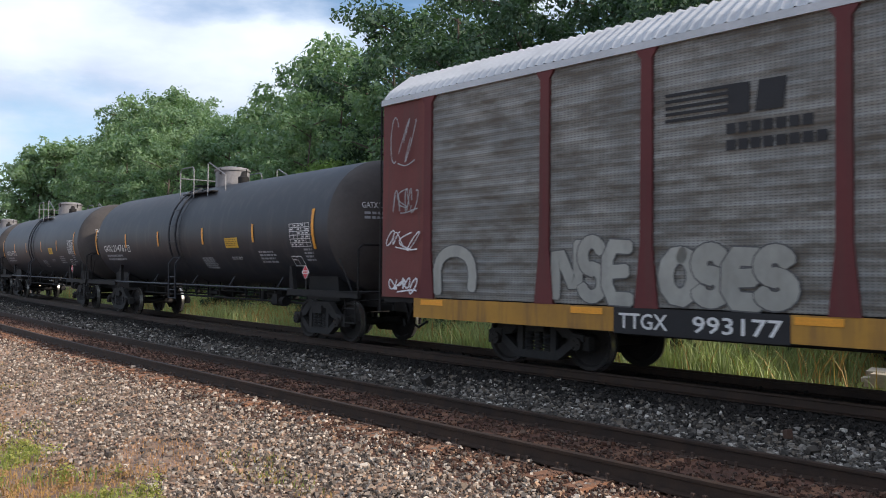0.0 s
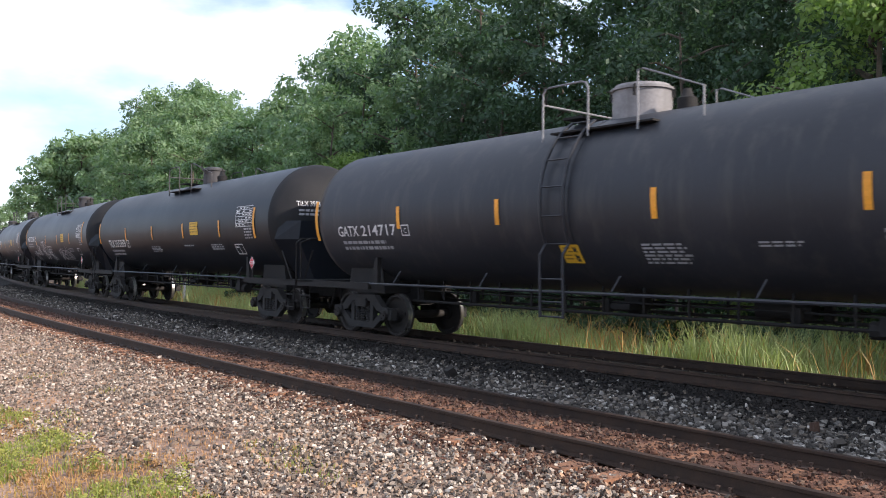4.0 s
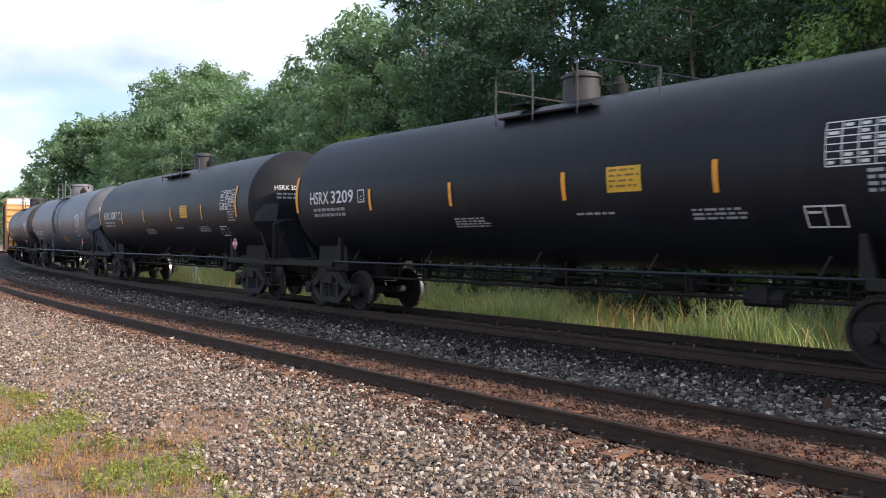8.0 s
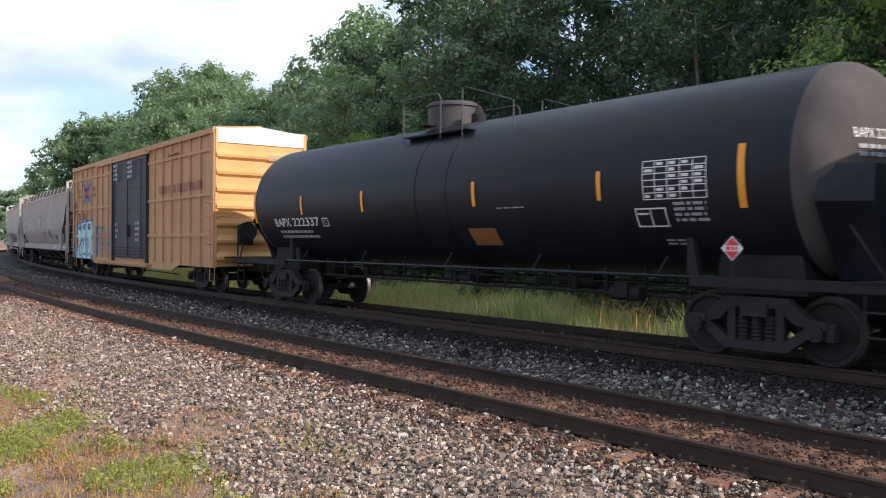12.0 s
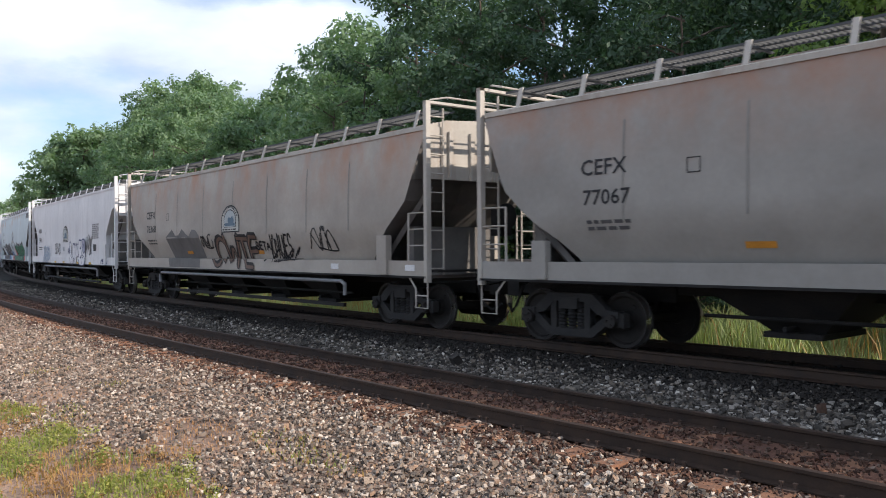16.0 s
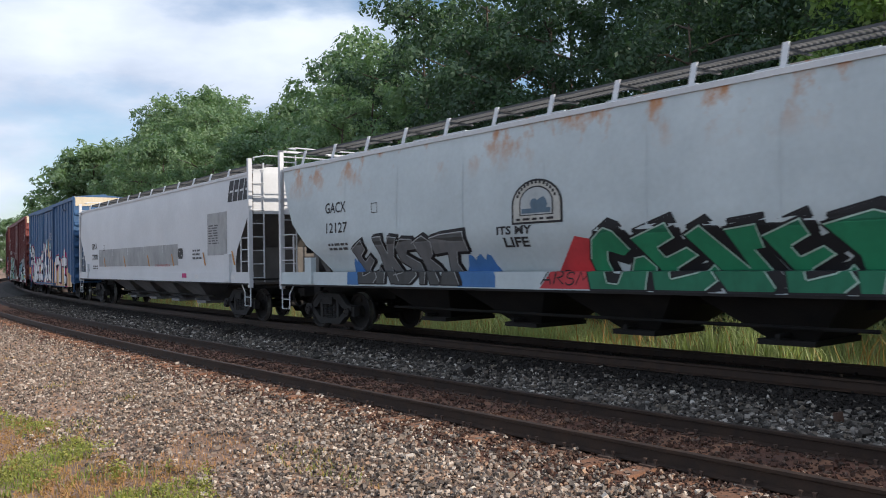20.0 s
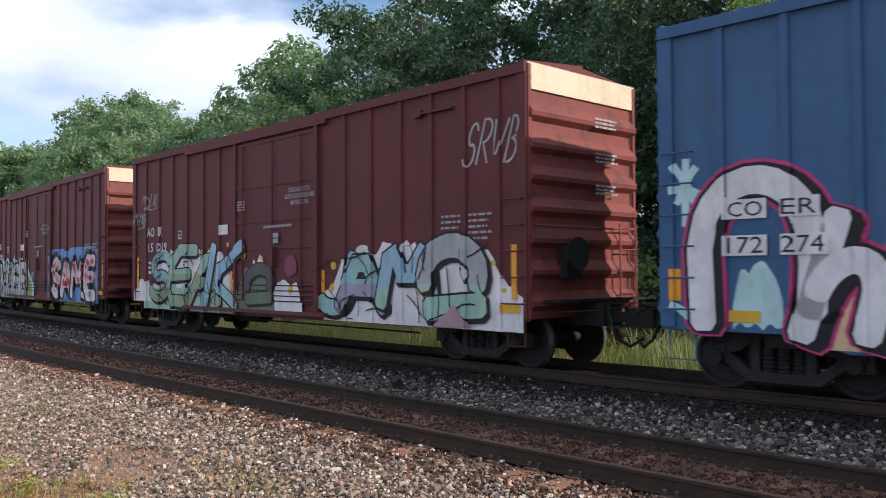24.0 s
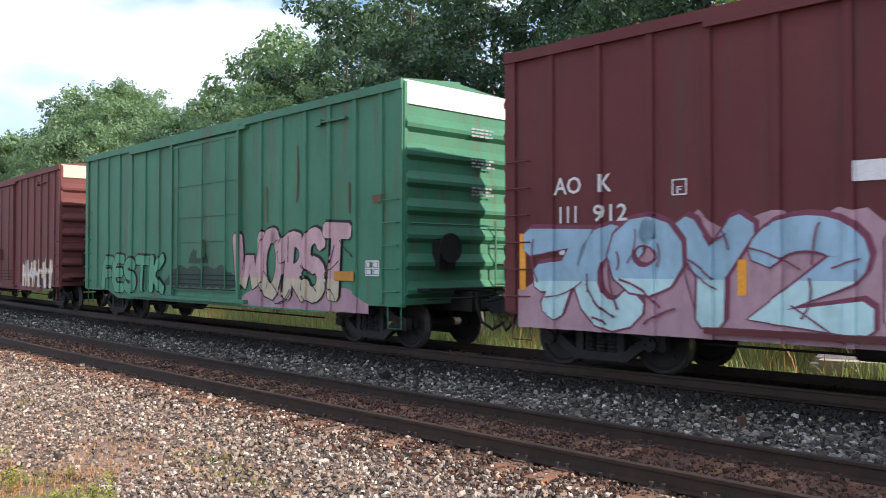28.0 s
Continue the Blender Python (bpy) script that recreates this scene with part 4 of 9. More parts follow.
# ---- tank cars ----
def tank_car(mid, number, style, label):
    """Black or grey tank car: shell, manway, platform, rails, ladder, saddles, end sills and trucks."""
    st = dict(shift=0.42, half=7.75, r=1.5, zc=2.62, paint=M_BLACK, head=0.78, end=(2.08, 2.97), stripe_x=7.6, dome_x=0.36, ladder=(-0.5, 0.0), dome_r=0.5, dome_paint=M_DOME, deck=(-0.75, 1.35), posts=(-0.9, 0.1, 1.09, 2.25))
    st.update(style)
    c = thing("tank_car", label, "tank car", group="cars of the freight train")
    sh, r, zc, half = st["shift"], st["r"], st["zc"], st["half"]
    prof = []
    for k in range(9):
        a = math.pi / 2 * k / 8
        prof.append((sh - half - st["head"] * math.cos(a), max(0.02, r * math.sin(a))))
    prof += [(sh - half + 2 * half * k / 6, r) for k in range(1, 6)]
    for k in range(8, -1, -1):
        a = math.pi / 2 * k / 8
        prof.append((sh + half + st["head"] * math.cos(a), max(0.02, r * math.sin(a))))
    part("tank_shell", Geo().lathe(prof[8:-8], 56, (0, 0, zc), "x"), st["paint"], c, st["shell_label"], smooth=40)
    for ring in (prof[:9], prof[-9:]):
        part("tank_head", Geo().lathe(ring, 56, (0, 0, zc), "x"), st.get("head_paint", M_HEAD), c, "domed end of the tank, paler and duller than its shell", smooth=40)
    # girth seams of the jacket
    for x in st.get("seams", (0.0,)):
        part("jacket_seam", Geo().lathe([(x - 0.035, r - 0.01), (x - 0.035, r + 0.008), (x + 0.035, r + 0.008), (x + 0.035, r - 0.01)], 56, (0, 0, zc), "x"), st["paint"], c, smooth=40)
    dx, dr, top = st["dome_x"], st["dome_r"], zc + r
    d = part("manway", Geo().lathe([(top - 0.12, dr), (top + 0.40, dr), (top + 0.41, dr + 0.04), (top + 0.45, dr + 0.04), (top + 0.46, dr)], 24, (dx, 0, 0), "z"), st["dome_paint"], c, "round steel manway housing", smooth=40)
    part("lid", Geo().lathe([(top + 0.46, dr - 0.02), (top + 0.51, dr - 0.04), (top + 0.54, dr * 0.6), (top + 0.55, 0.03)], 24, (dx, 0, 0), "z"), st["dome_paint"], d, smooth=40)
    for k in range(4):
        a = k * math.pi / 2 + 0.4
        part("lid_bolt", Geo().tube([(dx + (dr + 0.03) * math.cos(a), (dr + 0.03) * math.sin(a), top + 0.28), (dx + (dr + 0.03) * math.cos(a), (dr + 0.03) * math.sin(a), top + 0.46)], 0.025, 6), M_UNDER, d)
    part("valve", Geo().lathe([(top - 0.05, 0.16), (top + 0.16, 0.16), (top + 0.2, 0.1), (top + 0.32, 0.06)], 10, (dx + 0.95, -0.1, 0), "z"), M_UNDER, c, smooth=40)
    # top platform with its railings: a loop, a gap for the ladder, and a rail that slopes down to the shell
    d0, d1 = st["deck"]
    pl = Geo()
    for q in (-1, 1):
        pl.box(d0, d1, q * 0.84 - 0.24, q * 0.84 + 0.24, top - 0.31, top - 0.28)
    pl.box(d0, d0 + 0.4, -0.75, 0.75, top - 0.02, top + 0.02)
    part("platform", pl, M_UNDER, c, "dark grating walkway")
    rail_paint = M_DOMEDARK if st["dome_paint"] is M_DOMEDARK else M_GREYMETAL
    zr, y = top + 0.50, 1.1
    p0, p1, p2, p3 = st["posts"]
    for q in (-1, 1):
        part("handrail", Geo().tube([(p0, q * y, top - 0.42), (p0, q * y, zr - 0.1), (p0 + 0.06, q * y, zr - 0.02), (p0 + 0.14, q * y, zr), (p1 - 0.14, q * y, zr), (p1 - 0.05, q * y, zr - 0.03), (p1, q * y, zr - 0.12), (p1, q * y, top - 0.42)], 0.018, 6), rail_paint, c)
        part("handrail", Geo().tube([(p2, q * y, top - 0.42), (p2, q * y, zr), (p2 + 0.1, q * y, zr + 0.01), (p3, q * y, zr - 0.42), (p3, q * y, top - 0.36)], 0.018, 6), rail_paint, c)
    part("handrail", Geo().tube([(p0, -y, zr - 0.28), (p0, y, zr - 0.28)], 0.018, 6), rail_paint, c)
    # ladder over the side
    l0, l1 = st["ladder"]
    for q in (-1, 1):
        lad = Geo()
        arc = [(q * (r + 0.10) * math.cos(a), zc + (r + 0.10) * math.sin(a)) for a in ([1.05 - 0.15 * k for k in range(11)] if st.get("tall_ladder", True) else [-0.55])] + [(q * (r + 0.08), 1.75), (q * (r + 0.06), 0.72)]
        for x in (l0, l1):
            lad.tube([(x, yy, zz) for yy, zz in arc], 0.028, 5)
        for yy, zz in [p for i, p in enumerate(arc[:-1]) if i % 2 == 0] + [(q * (r + 0.07), 1.35), (q * (r + 0.06), 0.98), (q * (r + 0.06), 0.74)]:
            lad.tube([(l0, yy, zz), (l1, yy, zz)], 0.016, 5)
        if st.get("low_ladder", True):
            part("ladder", lad, st.get("ladder_paint", st["paint"]), c, "steel side ladder")
    # underframe
    ends = 9.0
    for q in (-1, 1):
        sp = Geo()
        sp.tube([(sh - 6.2, q * 1.42, 1.14), (sh + 6.2, q * 1.42, 1.14)], 0.028, 6)
        for x in (-5.2, -2.6, 0.4, 2.8, 5.4):
            sp.tube([(sh + x, q * 1.42, 1.12), (sh + x + 0.1, q * 1.28, 1.42)], 0.016, 5)
        part("running_rail", sp, st["paint"], c)
        pipe = Geo().tube([(sh - 6.0, q * 0.55, 0.78), (sh + 6.0, q * 0.55, 0.78)], 0.03, 6)
        pipe.tube([(sh - 5.6, q * 0.40, 1.0), (sh + 5.6, q * 0.40, 0.94)], 0.018, 5)
        for k in range(14):
            x = sh - 5.4 + 0.83 * k
            pipe.box(x - 0.015, x + 0.015, q * 0.55 - 0.02, q * 0.55 + 0.02, 0.74 + 0.08 * (k % 3 == 1), 1.25)
            if k % 4 == 2:
                pipe.box(x - 0.08, x + 0.06, q * 0.48, q * 0.48 + 0.12, 0.80, 1.02)
        part("brake_pipe", pipe, M_UNDER, c)
    for q in (-1, 1):
        x = sh + q * 6.78
        sad = Geo()
        sad.prism([(x - 0.7, 0.92), (x + 0.7, 0.92), (x + 0.6, 1.5), (x - 0.6, 1.5)], -0.95, 0.95)
        for yy in (-1, 1):
            sad.prism([(x - q * 0.92, 1.1), (x - q * 0.70, 1.1), (x - q * 0.84, 1.7), (x - q * 0.92, 1.7)][::q], min(yy * 1.22, yy * 1.32), max(yy * 1.22, yy * 1.32))
        part("saddle", sad, M_UNDER, c)
        e = sh + q * ends
        sill = Geo().box(min(sh + q * 5.6, e), max(sh + q * 5.6, e), -0.24, 0.24, 0.78, 1.12)
        sill.box(min(sh + q * 6.0, e - q * 0.05), max(sh + q * 6.0, e - q * 0.05), -1.46, -1.38, 1.02, 1.16)
        sill.box(min(sh + q * 6.0, e - q * 0.05), max(sh + q * 6.0, e - q * 0.05), 1.38, 1.46, 1.02, 1.16)
        sill.box(min(e - q * 0.05, e - q * 0.75), max(e - q * 0.05, e - q * 0.75), -1.46, 1.46, 1.12, 1.16)
        part("end_sill", sill, M_UNDER, c)
        for yy in (-1.42, 1.42):
            stp = Geo()
            for xx in (e - q * 0.18, e - q * 0.58):
                stp.tube([(xx, yy, 1.1), (xx, yy, 0.5)], 0.018, 5)
            for zz in (0.5, 0.8):
                stp.tube([(e - q * 0.18, yy, zz), (e - q * 0.58, yy, zz)], 0.018, 5)
            part("sill_step", stp, M_UNDER, c)
        hr = Geo().tube([(e - q * 0.12, -1.40, 1.16), (e - q * 0.12, -1.40, 2.05), (e - q * 0.25, -1.2, 2.15), (e - q * 0.45, 1.2, 2.15), (e - q * 0.12, 1.40, 2.05), (e - q * 0.12, 1.40, 1.16)], 0.024, 6)
        hr.tube([(e - q * 0.3, -1.42, 1.15), (e - q * 0.75, -1.46, 1.85)], 0.02, 5)
        part("end_handrail", hr, M_UNDER, c)
        if st.get("head_shield"):
            hs = Geo()
            xx = sh + q * (half + 0.3)
            xo = sh + q * (half + st["head"] + 0.06)
            hs.hexa([(xx, -0.75, 1.15), (xo, -0.6, 1.15), (xo, 0.6, 1.15), (xx, 0.75, 1.15)], [(xx, -1.46, 2.15), (xo, -1.05, 2.15), (xo, 1.05, 2.15), (xx, 1.46, 2.15)])
            hs.hexa([(xx, -1.46, 2.15), (xo, -1.05, 2.15), (xo, 1.05, 2.15), (xx, 1.46, 2.15)], [(xx, -1.3, 2.62), (xo, -1.0, 2.62), (xo, 1.0, 2.62), (xx, 1.3, 2.62)])
            part("head_shield", hs, st["paint"], c)
        part("coupler", coupler_geo(e, q), M_UNDER, c)
        add_truck(c, x)
    part("brake_cylinder", Geo().lathe([(sh + 6.7, 0.03), (sh + 6.7, 0.2), (sh + 7.6, 0.2), (sh + 7.7, 0.05)], 14, (0, 1.05, 1.36), "x"), M_UNDER, c, smooth=40)
    part("outlet_valve", Geo().lathe([(0.72, 0.12), (0.85, 0.22), (1.2, 0.25)], 14, (0.3, 0, 0), "z").box(0.1, 0.5, -0.5, 0.5, 0.86, 0.95), M_UNDER, c)
    part("air_reservoir", Geo().lathe([(sh + 1.9, 0.03), (sh + 1.9, 0.14), (sh + 2.8, 0.14), (sh + 2.8, 0.03)], 14, (0, 0.3, 0.95), "x"), M_UNDER, c, smooth=40)
    part("control_valve", Geo().box(sh + 4.15, sh + 4.4, -0.85, -0.6, 0.74, 0.98).lathe([(sh + 4.0, 0.03), (sh + 4.0, 0.12), (sh + 4.6, 0.12), (sh + 4.6, 0.03)], 10, (0, -0.7, 0.8), "x"), M_UNDER, c)
    # markings
    s = Side(c, shell_side(r, zc), (), 0.16)
    z0, z1 = st["end"]
    for x in (-st["stripe_x"], st["stripe_x"]):
        s.stripe(x, z0, z1, 0.11)
    for x in st["stripes"]:
        s.stripe(x, 2.28, 2.73, st.get("stripe_w", 0.105))
    mx0, mx1, mz0, mz1 = st["mark"]
    name, digits = number
    cut = mx0 + (mx1 - mx0) * st.get("cut", 0.42)
    s.lay("reporting_mark", lettering(name, mx0, cut - 0.12, mz0, mz1, 0.012), M_WHITE, 0.008)
    s.lay("car_number", lettering(digits, cut, mx1, mz0, mz1, 0.012), M_WHITE, 0.008)
    s.lay("weight_lines", ruled(mx0 + 0.1, mx1 - 0.2, mz0 - 0.34, mz0 - 0.1, 2, 5, 0.12), M_GREYLET, 0.008)
    s.lay("clearance_box", joined(outline(mx1 + 0.18, mx1 + 0.44, mz0 - 0.02, mz1 - 0.02, 0.022), lettering("C", mx1 + 0.27, mx1 + 0.35, mz0 + 0.03, mz0 + 0.13, 0.01)), M_WHITE, 0.008)
    for i, (a, b, z, zz, n) in enumerate(st["lines"]):
        s.lay("stencil_lines", ruled(a, b, z, zz, n, 20 + i, 0.13), M_GREYLET, 0.008)
    if "panel" in st:
        a, b, z, zz = st["panel"]
        s.lay("data_panel", table(a, b, z, zz, 6, 5, 0.014, 4), M_WHITE, 0.008, "white stencilled test data panel")
        s.lay("stencil_lines", ruled(a + 0.5, b, z - 0.36, z - 0.05, 4, 8, 0.13), M_GREYLET, 0.008)
    if "box" in st:
        a, b, z, zz = st["box"]
        s.lay("stencil_box", joined(outline(a, b, z, zz, 0.022), rect((a + b) / 2 - 0.01, (a + b) / 2 + 0.01, z, zz), rect(a + 0.04, (a + b) / 2 - 0.04, zz - 0.1, zz - 0.07)), M_WHITE, 0.008)
    if "placard" in st:
        a, b, z, zz, m = st["placard"]
        p = s.lay("yellow_placard", rect(a, b, z, zz), m, 0.008, "yellow rectangular notice")
        s.lay("placard_lines", ruled(a + 0.05, b - 0.03, z + 0.03, zz - 0.04, 4, 12, 0.14, 0.4), plain("placard_ink", (0.25, 0.16, 0.03)), 0.013, parent=p)
    if st.get("diamond", True):
        s.diamond(st.get("dia_x", 7.15), 1.55, 0.17)
    # end lettering on the leading head
    lv, lf = lettering(name + " " + digits, -0.36, 0.36, 0.0, 0.13, 0.0)

    def on_head(u, z, e):
        rr = min(0.98, math.hypot(u, z - zc) / r)
        return (sh + half + st["head"] * math.sqrt(1 - rr * rr) + e + 0.012, u, z)
    part("end_number", laid([(a - 0.62, b + zc + 0.34) for a, b in lv], lf, on_head, 0.0, (), 0.1), M_WHITE, c)
    part("end_lines", laid([(a - 0.62, b) for a, b, d in ruled(-0.32, 0.36, zc + 0.06, zc + 0.26, 2, 6, 0.1)[0]], ruled(-0.32, 0.36, zc + 0.06, zc + 0.26, 2, 6, 0.1)[1], on_head, 0.0, (), 0.1), M_GREYLET, c)
    CARS.append((c, mid, 6.78, sh))
    return c, s


GATX = dict(shift=0.42, half=7.8, shell_label="worn black painted tank shell", paint=M_BLACK2, stripes=(-4.5, -1.62, 1.68, 4.7), mark=(-6.74, -4.62, 2.16, 2.38), placard=(3.07, 3.82, 2.16, 2.42, M_YELLOW2),
            lines=((1.34, 2.22, 1.6, 1.92, 6), (3.23, 3.9, 1.84, 1.93, 2), (4.85, 5.75, 1.74, 2.06, 4)), panel=(6.56, 7.45, 2.14, 2.66), box=(6.38, 6.86, 1.69, 1.93), dia_x=7.2, dia_z=1.5)
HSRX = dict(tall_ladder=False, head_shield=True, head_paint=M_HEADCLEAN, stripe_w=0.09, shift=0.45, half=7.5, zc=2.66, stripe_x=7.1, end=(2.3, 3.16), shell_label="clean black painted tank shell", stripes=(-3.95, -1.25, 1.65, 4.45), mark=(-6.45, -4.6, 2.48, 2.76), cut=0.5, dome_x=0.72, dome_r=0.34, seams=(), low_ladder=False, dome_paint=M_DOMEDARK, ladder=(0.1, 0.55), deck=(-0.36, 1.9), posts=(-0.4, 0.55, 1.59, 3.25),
            placard=(2.55, 3.2, 2.36, 2.75, M_YELLOW2), lines=((-1.26, -0.23, 1.86, 2.05, 4), (1.84, 2.64, 2.0, 2.07, 1), (4.0, 4.95, 1.89, 2.07, 3)), panel=(5.98, 6.98, 2.52, 3.06), box=(5.64, 6.16, 1.78, 2.06), dia_x=6.88, dia_z=1.5)
BAPX = dict(stripe_w=0.085, seams=(-0.1, 0.9), shift=0.4, half=7.5, stripe_x=7.22, end=(2.1, 2.95), stripes=(-4.7, -2.0, 1.75, 4.75), mark=(-6.5, -4.3, 1.92, 2.17), cut=0.42, dome_x=-0.66, ladder=(0.16, 0.60), deck=(-1.0, 1.1), posts=(-1.0, 0.27, 0.95, 2.4), dome_r=0.56, head_shield=True,
            placard=(1.4, 2.15, 1.57, 1.88, M_ORANGE), lines=((2.34, 3.19, 2.2, 2.24, 1), (5.8, 6.24, 1.58, 1.68, 2)), panel=(5.6, 6.68, 2.26, 2.82), box=(5.4, 5.96, 1.86, 2.14), dia_x=7.05, dia_z=1.62)

tank_car(22.19, ("GATX", "214761"), GATX, "worn black tank car with yellow stripes on the rails")
tank_car(40.67, ("GATX", "214752"), GATX, "worn black tank car with white number 214752")
t3, s3 = tank_car(59.30, ("GATX", "214717"), {**GATX, "placard": (-0.3, 0.1, 1.62, 1.92, M_YELLOW2)}, "worn black tank car with white number 214717")
s3.lay("stencil_word", lettering("FRA AIP", 5.4, 6.5, 2.3, 2.46, 0.01), M_WHITE, 0.008)
t4, s4 = tank_car(77.45, ("TILX", "355359"), {**HSRX, "stripes": (-3.8, -0.93, 1.95, 4.8), "mark": (-6.0, -4.0, 2.06, 2.32), "cut": 0.37, "end": (2.2, 3.0), "shell_label": "glossy black painted tank shell"}, "glossy black tank car with bold white lettering")
tb, sb = tank_car(94.88, ("HSRX", "3218"), HSRX, "black tank car with white spray-can tags along its side")
for text, a, b, z, zz in (("SEFS", -5.55, -4.7, 1.72, 1.98), ("OBEU", -5.45, -4.65, 1.5, 1.74), ("MW", -4.65, -4.1, 1.72, 1.95), ("MNCR", -4.2, -3.2, 1.78, 2.12), ("OSE", -4.05, -3.4, 2.0, 2.24), ("BEK", -2.65, -1.6, 1.95, 2.45), ("UOM", -2.6, -1.6, 1.58, 2.05), ("OR", -1.25, -0.4, 1.5, 1.95), ("SAKE", 1.4, 2.5, 1.55, 2.0), ("CORN", 2.6, 4.1, 1.5, 2.0)):
    sb.lay("graffiti_tag", brush(text, a, b, z, zz, 0.017, 0.3, 0.0, 1), M_WHITE, 0.01, "white spray-can tag")
for args in ((-5.5, -4.6, 1.5, 2.0, 51, 0.010, 5), (-4.2, -3.1, 1.75, 2.25, 52, 0.012, 5), (-2.75, -1.45, 1.55, 2.6, 53, 0.014, 4), (-2.4, -1.2, 1.8, 2.55, 57, 0.012, 3), (-1.3, -0.2, 1.5, 2.0, 54, 0.014, 4), (1.4, 4.0, 1.5, 2.1, 56, 0.014, 6)):
    sb.lay("graffiti_tag", tag_scrawl(*args), M_WHITE, 0.013, "white spray-can tag")
for k in range(3):
    sb.lay("graffiti_tag", ribbon([(-1.25, 2.2 - 0.07 * k), (-0.7, 2.2 - 0.07 * k), (0.0, 2.19 - 0.07 * k)], 0.016), M_WHITE, 0.012)
tank_car(112.95, ("HSRX", "3209"), HSRX, "clean black tank car with a yellow notice")
tank_car(130.93, ("HSRX", "3087"), HSRX, "clean black tank car with white number 3087")
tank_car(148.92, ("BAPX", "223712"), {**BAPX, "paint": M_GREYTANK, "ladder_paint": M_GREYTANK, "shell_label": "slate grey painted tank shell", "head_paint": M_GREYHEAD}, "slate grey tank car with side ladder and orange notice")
tank_car(167.18, ("BAPX", "222337"), {**BAPX, "tall_ladder": False, "low_ladder": False, "shell_label": "black painted tank shell", "mark": (-6.2, -4.0, 2.0, 2.2), "dome_paint": M_DOMEDARK, "placard": (1.4, 2.15, 1.57, 1.88, M_BROWNPLATE)}, "black tank car with low dome and red placards")


# ---- paints of hoppers, box cars and the auto rack ----
RUST = (0.34, 0.13, 0.05)
M_HOP_GREY = surface("weathered_grey_hopper_paint", (0.235, 0.222, 0.203), (0.32, 0.306, 0.283), 0.65, big=0.5, grain=12, bump=0.06, streak=RUST, streak_amt=0.62, streak_scale=(0.4, 0.4, 0.35), streak_range=(0.34, 0.72), zfade=(2.75, 3.9))
M_HOP_RUST = surface("rust_streaked_hopper_paint", (0.30, 0.27, 0.235), (0.41, 0.375, 0.33), 0.65, big=0.5, grain=12, bump=0.06, streak=(0.40, 0.18, 0.09), streak_amt=0.7, streak_scale=(0.5, 0.5, 0.22), streak_range=(0.42, 0.66), zfade=(2.5, 4.0))
M_HOP_WHITE = surface("dull_white_hopper_paint", (0.60, 0.595, 0.60), (0.72, 0.71, 0.71), 0.6, big=0.5, grain=12, bump=0.05, streak=(0.42, 0.40, 0.39), streak_amt=0.32, streak_scale=(1.4, 1.4, 0.08))
M_HOP_PALE = surface("pale_blue_white_hopper_paint", (0.43, 0.49, 0.51), (0.53, 0.60, 0.62), 0.6, big=0.5, grain=12, bump=0.05, streak=(0.43, 0.19, 0.06), streak_amt=0.9, streak_scale=(0.5, 0.5, 0.35), streak_range=(0.52, 0.62), zfade=(3.1, 3.9))
M_HOP_NEW = surface("clean_white_hopper_paint", (0.53, 0.55, 0.57), (0.62, 0.64, 0.66), 0.5, big=0.4, grain=12, bump=0.04)
M_WALK = surface("dull_grating_steel", (0.060, 0.064, 0.068), (0.11, 0.115, 0.12), 0.7, 0.2, big=2.0, grain=30, bump=0.1)
M_SEAM = surface("grimy_weld_seam", (0.20, 0.19, 0.175), (0.26, 0.25, 0.23), 0.7, big=0.8, grain=16, bump=0.1)
M_HOP_FRAME = surface("weathered_beige_frame_paint", (0.36, 0.335, 0.295), (0.46, 0.43, 0.385), 0.65, big=0.8, grain=16, bump=0.06, streak=(0.22, 0.15, 0.10), streak_amt=0.4)
# grimy paint, made darker for the shade in the end recess
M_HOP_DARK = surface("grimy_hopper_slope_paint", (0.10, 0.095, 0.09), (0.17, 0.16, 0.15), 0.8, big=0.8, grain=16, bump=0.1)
M_BROWN = surface("oxide_brown_box_car_paint", (0.102, 0.029, 0.031), (0.132, 0.040, 0.040), 0.6, spec=0.2, big=0.5, grain=14, bump=0.06, streak=(0.09, 0.05, 0.045), streak_amt=0.5)
M_BROWN2 = surface("faded_brown_box_car_paint", (0.135, 0.045, 0.042), (0.17, 0.060, 0.054), 0.65, spec=0.2, big=0.5, grain=14, bump=0.06, streak=(0.09, 0.055, 0.05), streak_amt=0.5)
M_BLUE = surface("faded_blue_box_car_paint", (0.028, 0.085, 0.19), (0.045, 0.12, 0.25), 0.6, big=0.5, grain=14, bump=0.06, streak=(0.05, 0.07, 0.11), streak_amt=0.5)
M_GREEN = surface("green_box_car_paint", (0.035, 0.155, 0.085), (0.06, 0.215, 0.125), 0.6, big=0.5, grain=14, bump=0.06, streak=(0.10, 0.07, 0.045), streak_amt=0.6)
M_TAN = surface("sun_bleached_yellow_box_car_paint", (0.40, 0.225, 0.105), (0.49, 0.285, 0.135), 0.65, big=0.5, grain=14, bump=0.06, streak=(0.30, 0.14, 0.07), streak_amt=0.6)
M_ENDYEL = surface("yellow_end_paint", (0.56, 0.30, 0.10), (0.66, 0.37, 0.14), 0.55, big=0.6, grain=14, bump=0.05)
# the sides' brown made redder and brighter, sunlight on the ends in the colour
M_LITEND = surface("oxide_red_end_paint", (0.150, 0.036, 0.032), (0.205, 0.052, 0.042), 0.6, big=0.6, grain=14, bump=0.06, streak=(0.045, 0.022, 0.02), streak_amt=0.8, streak_scale=(0.8, 0.8, 0.8))
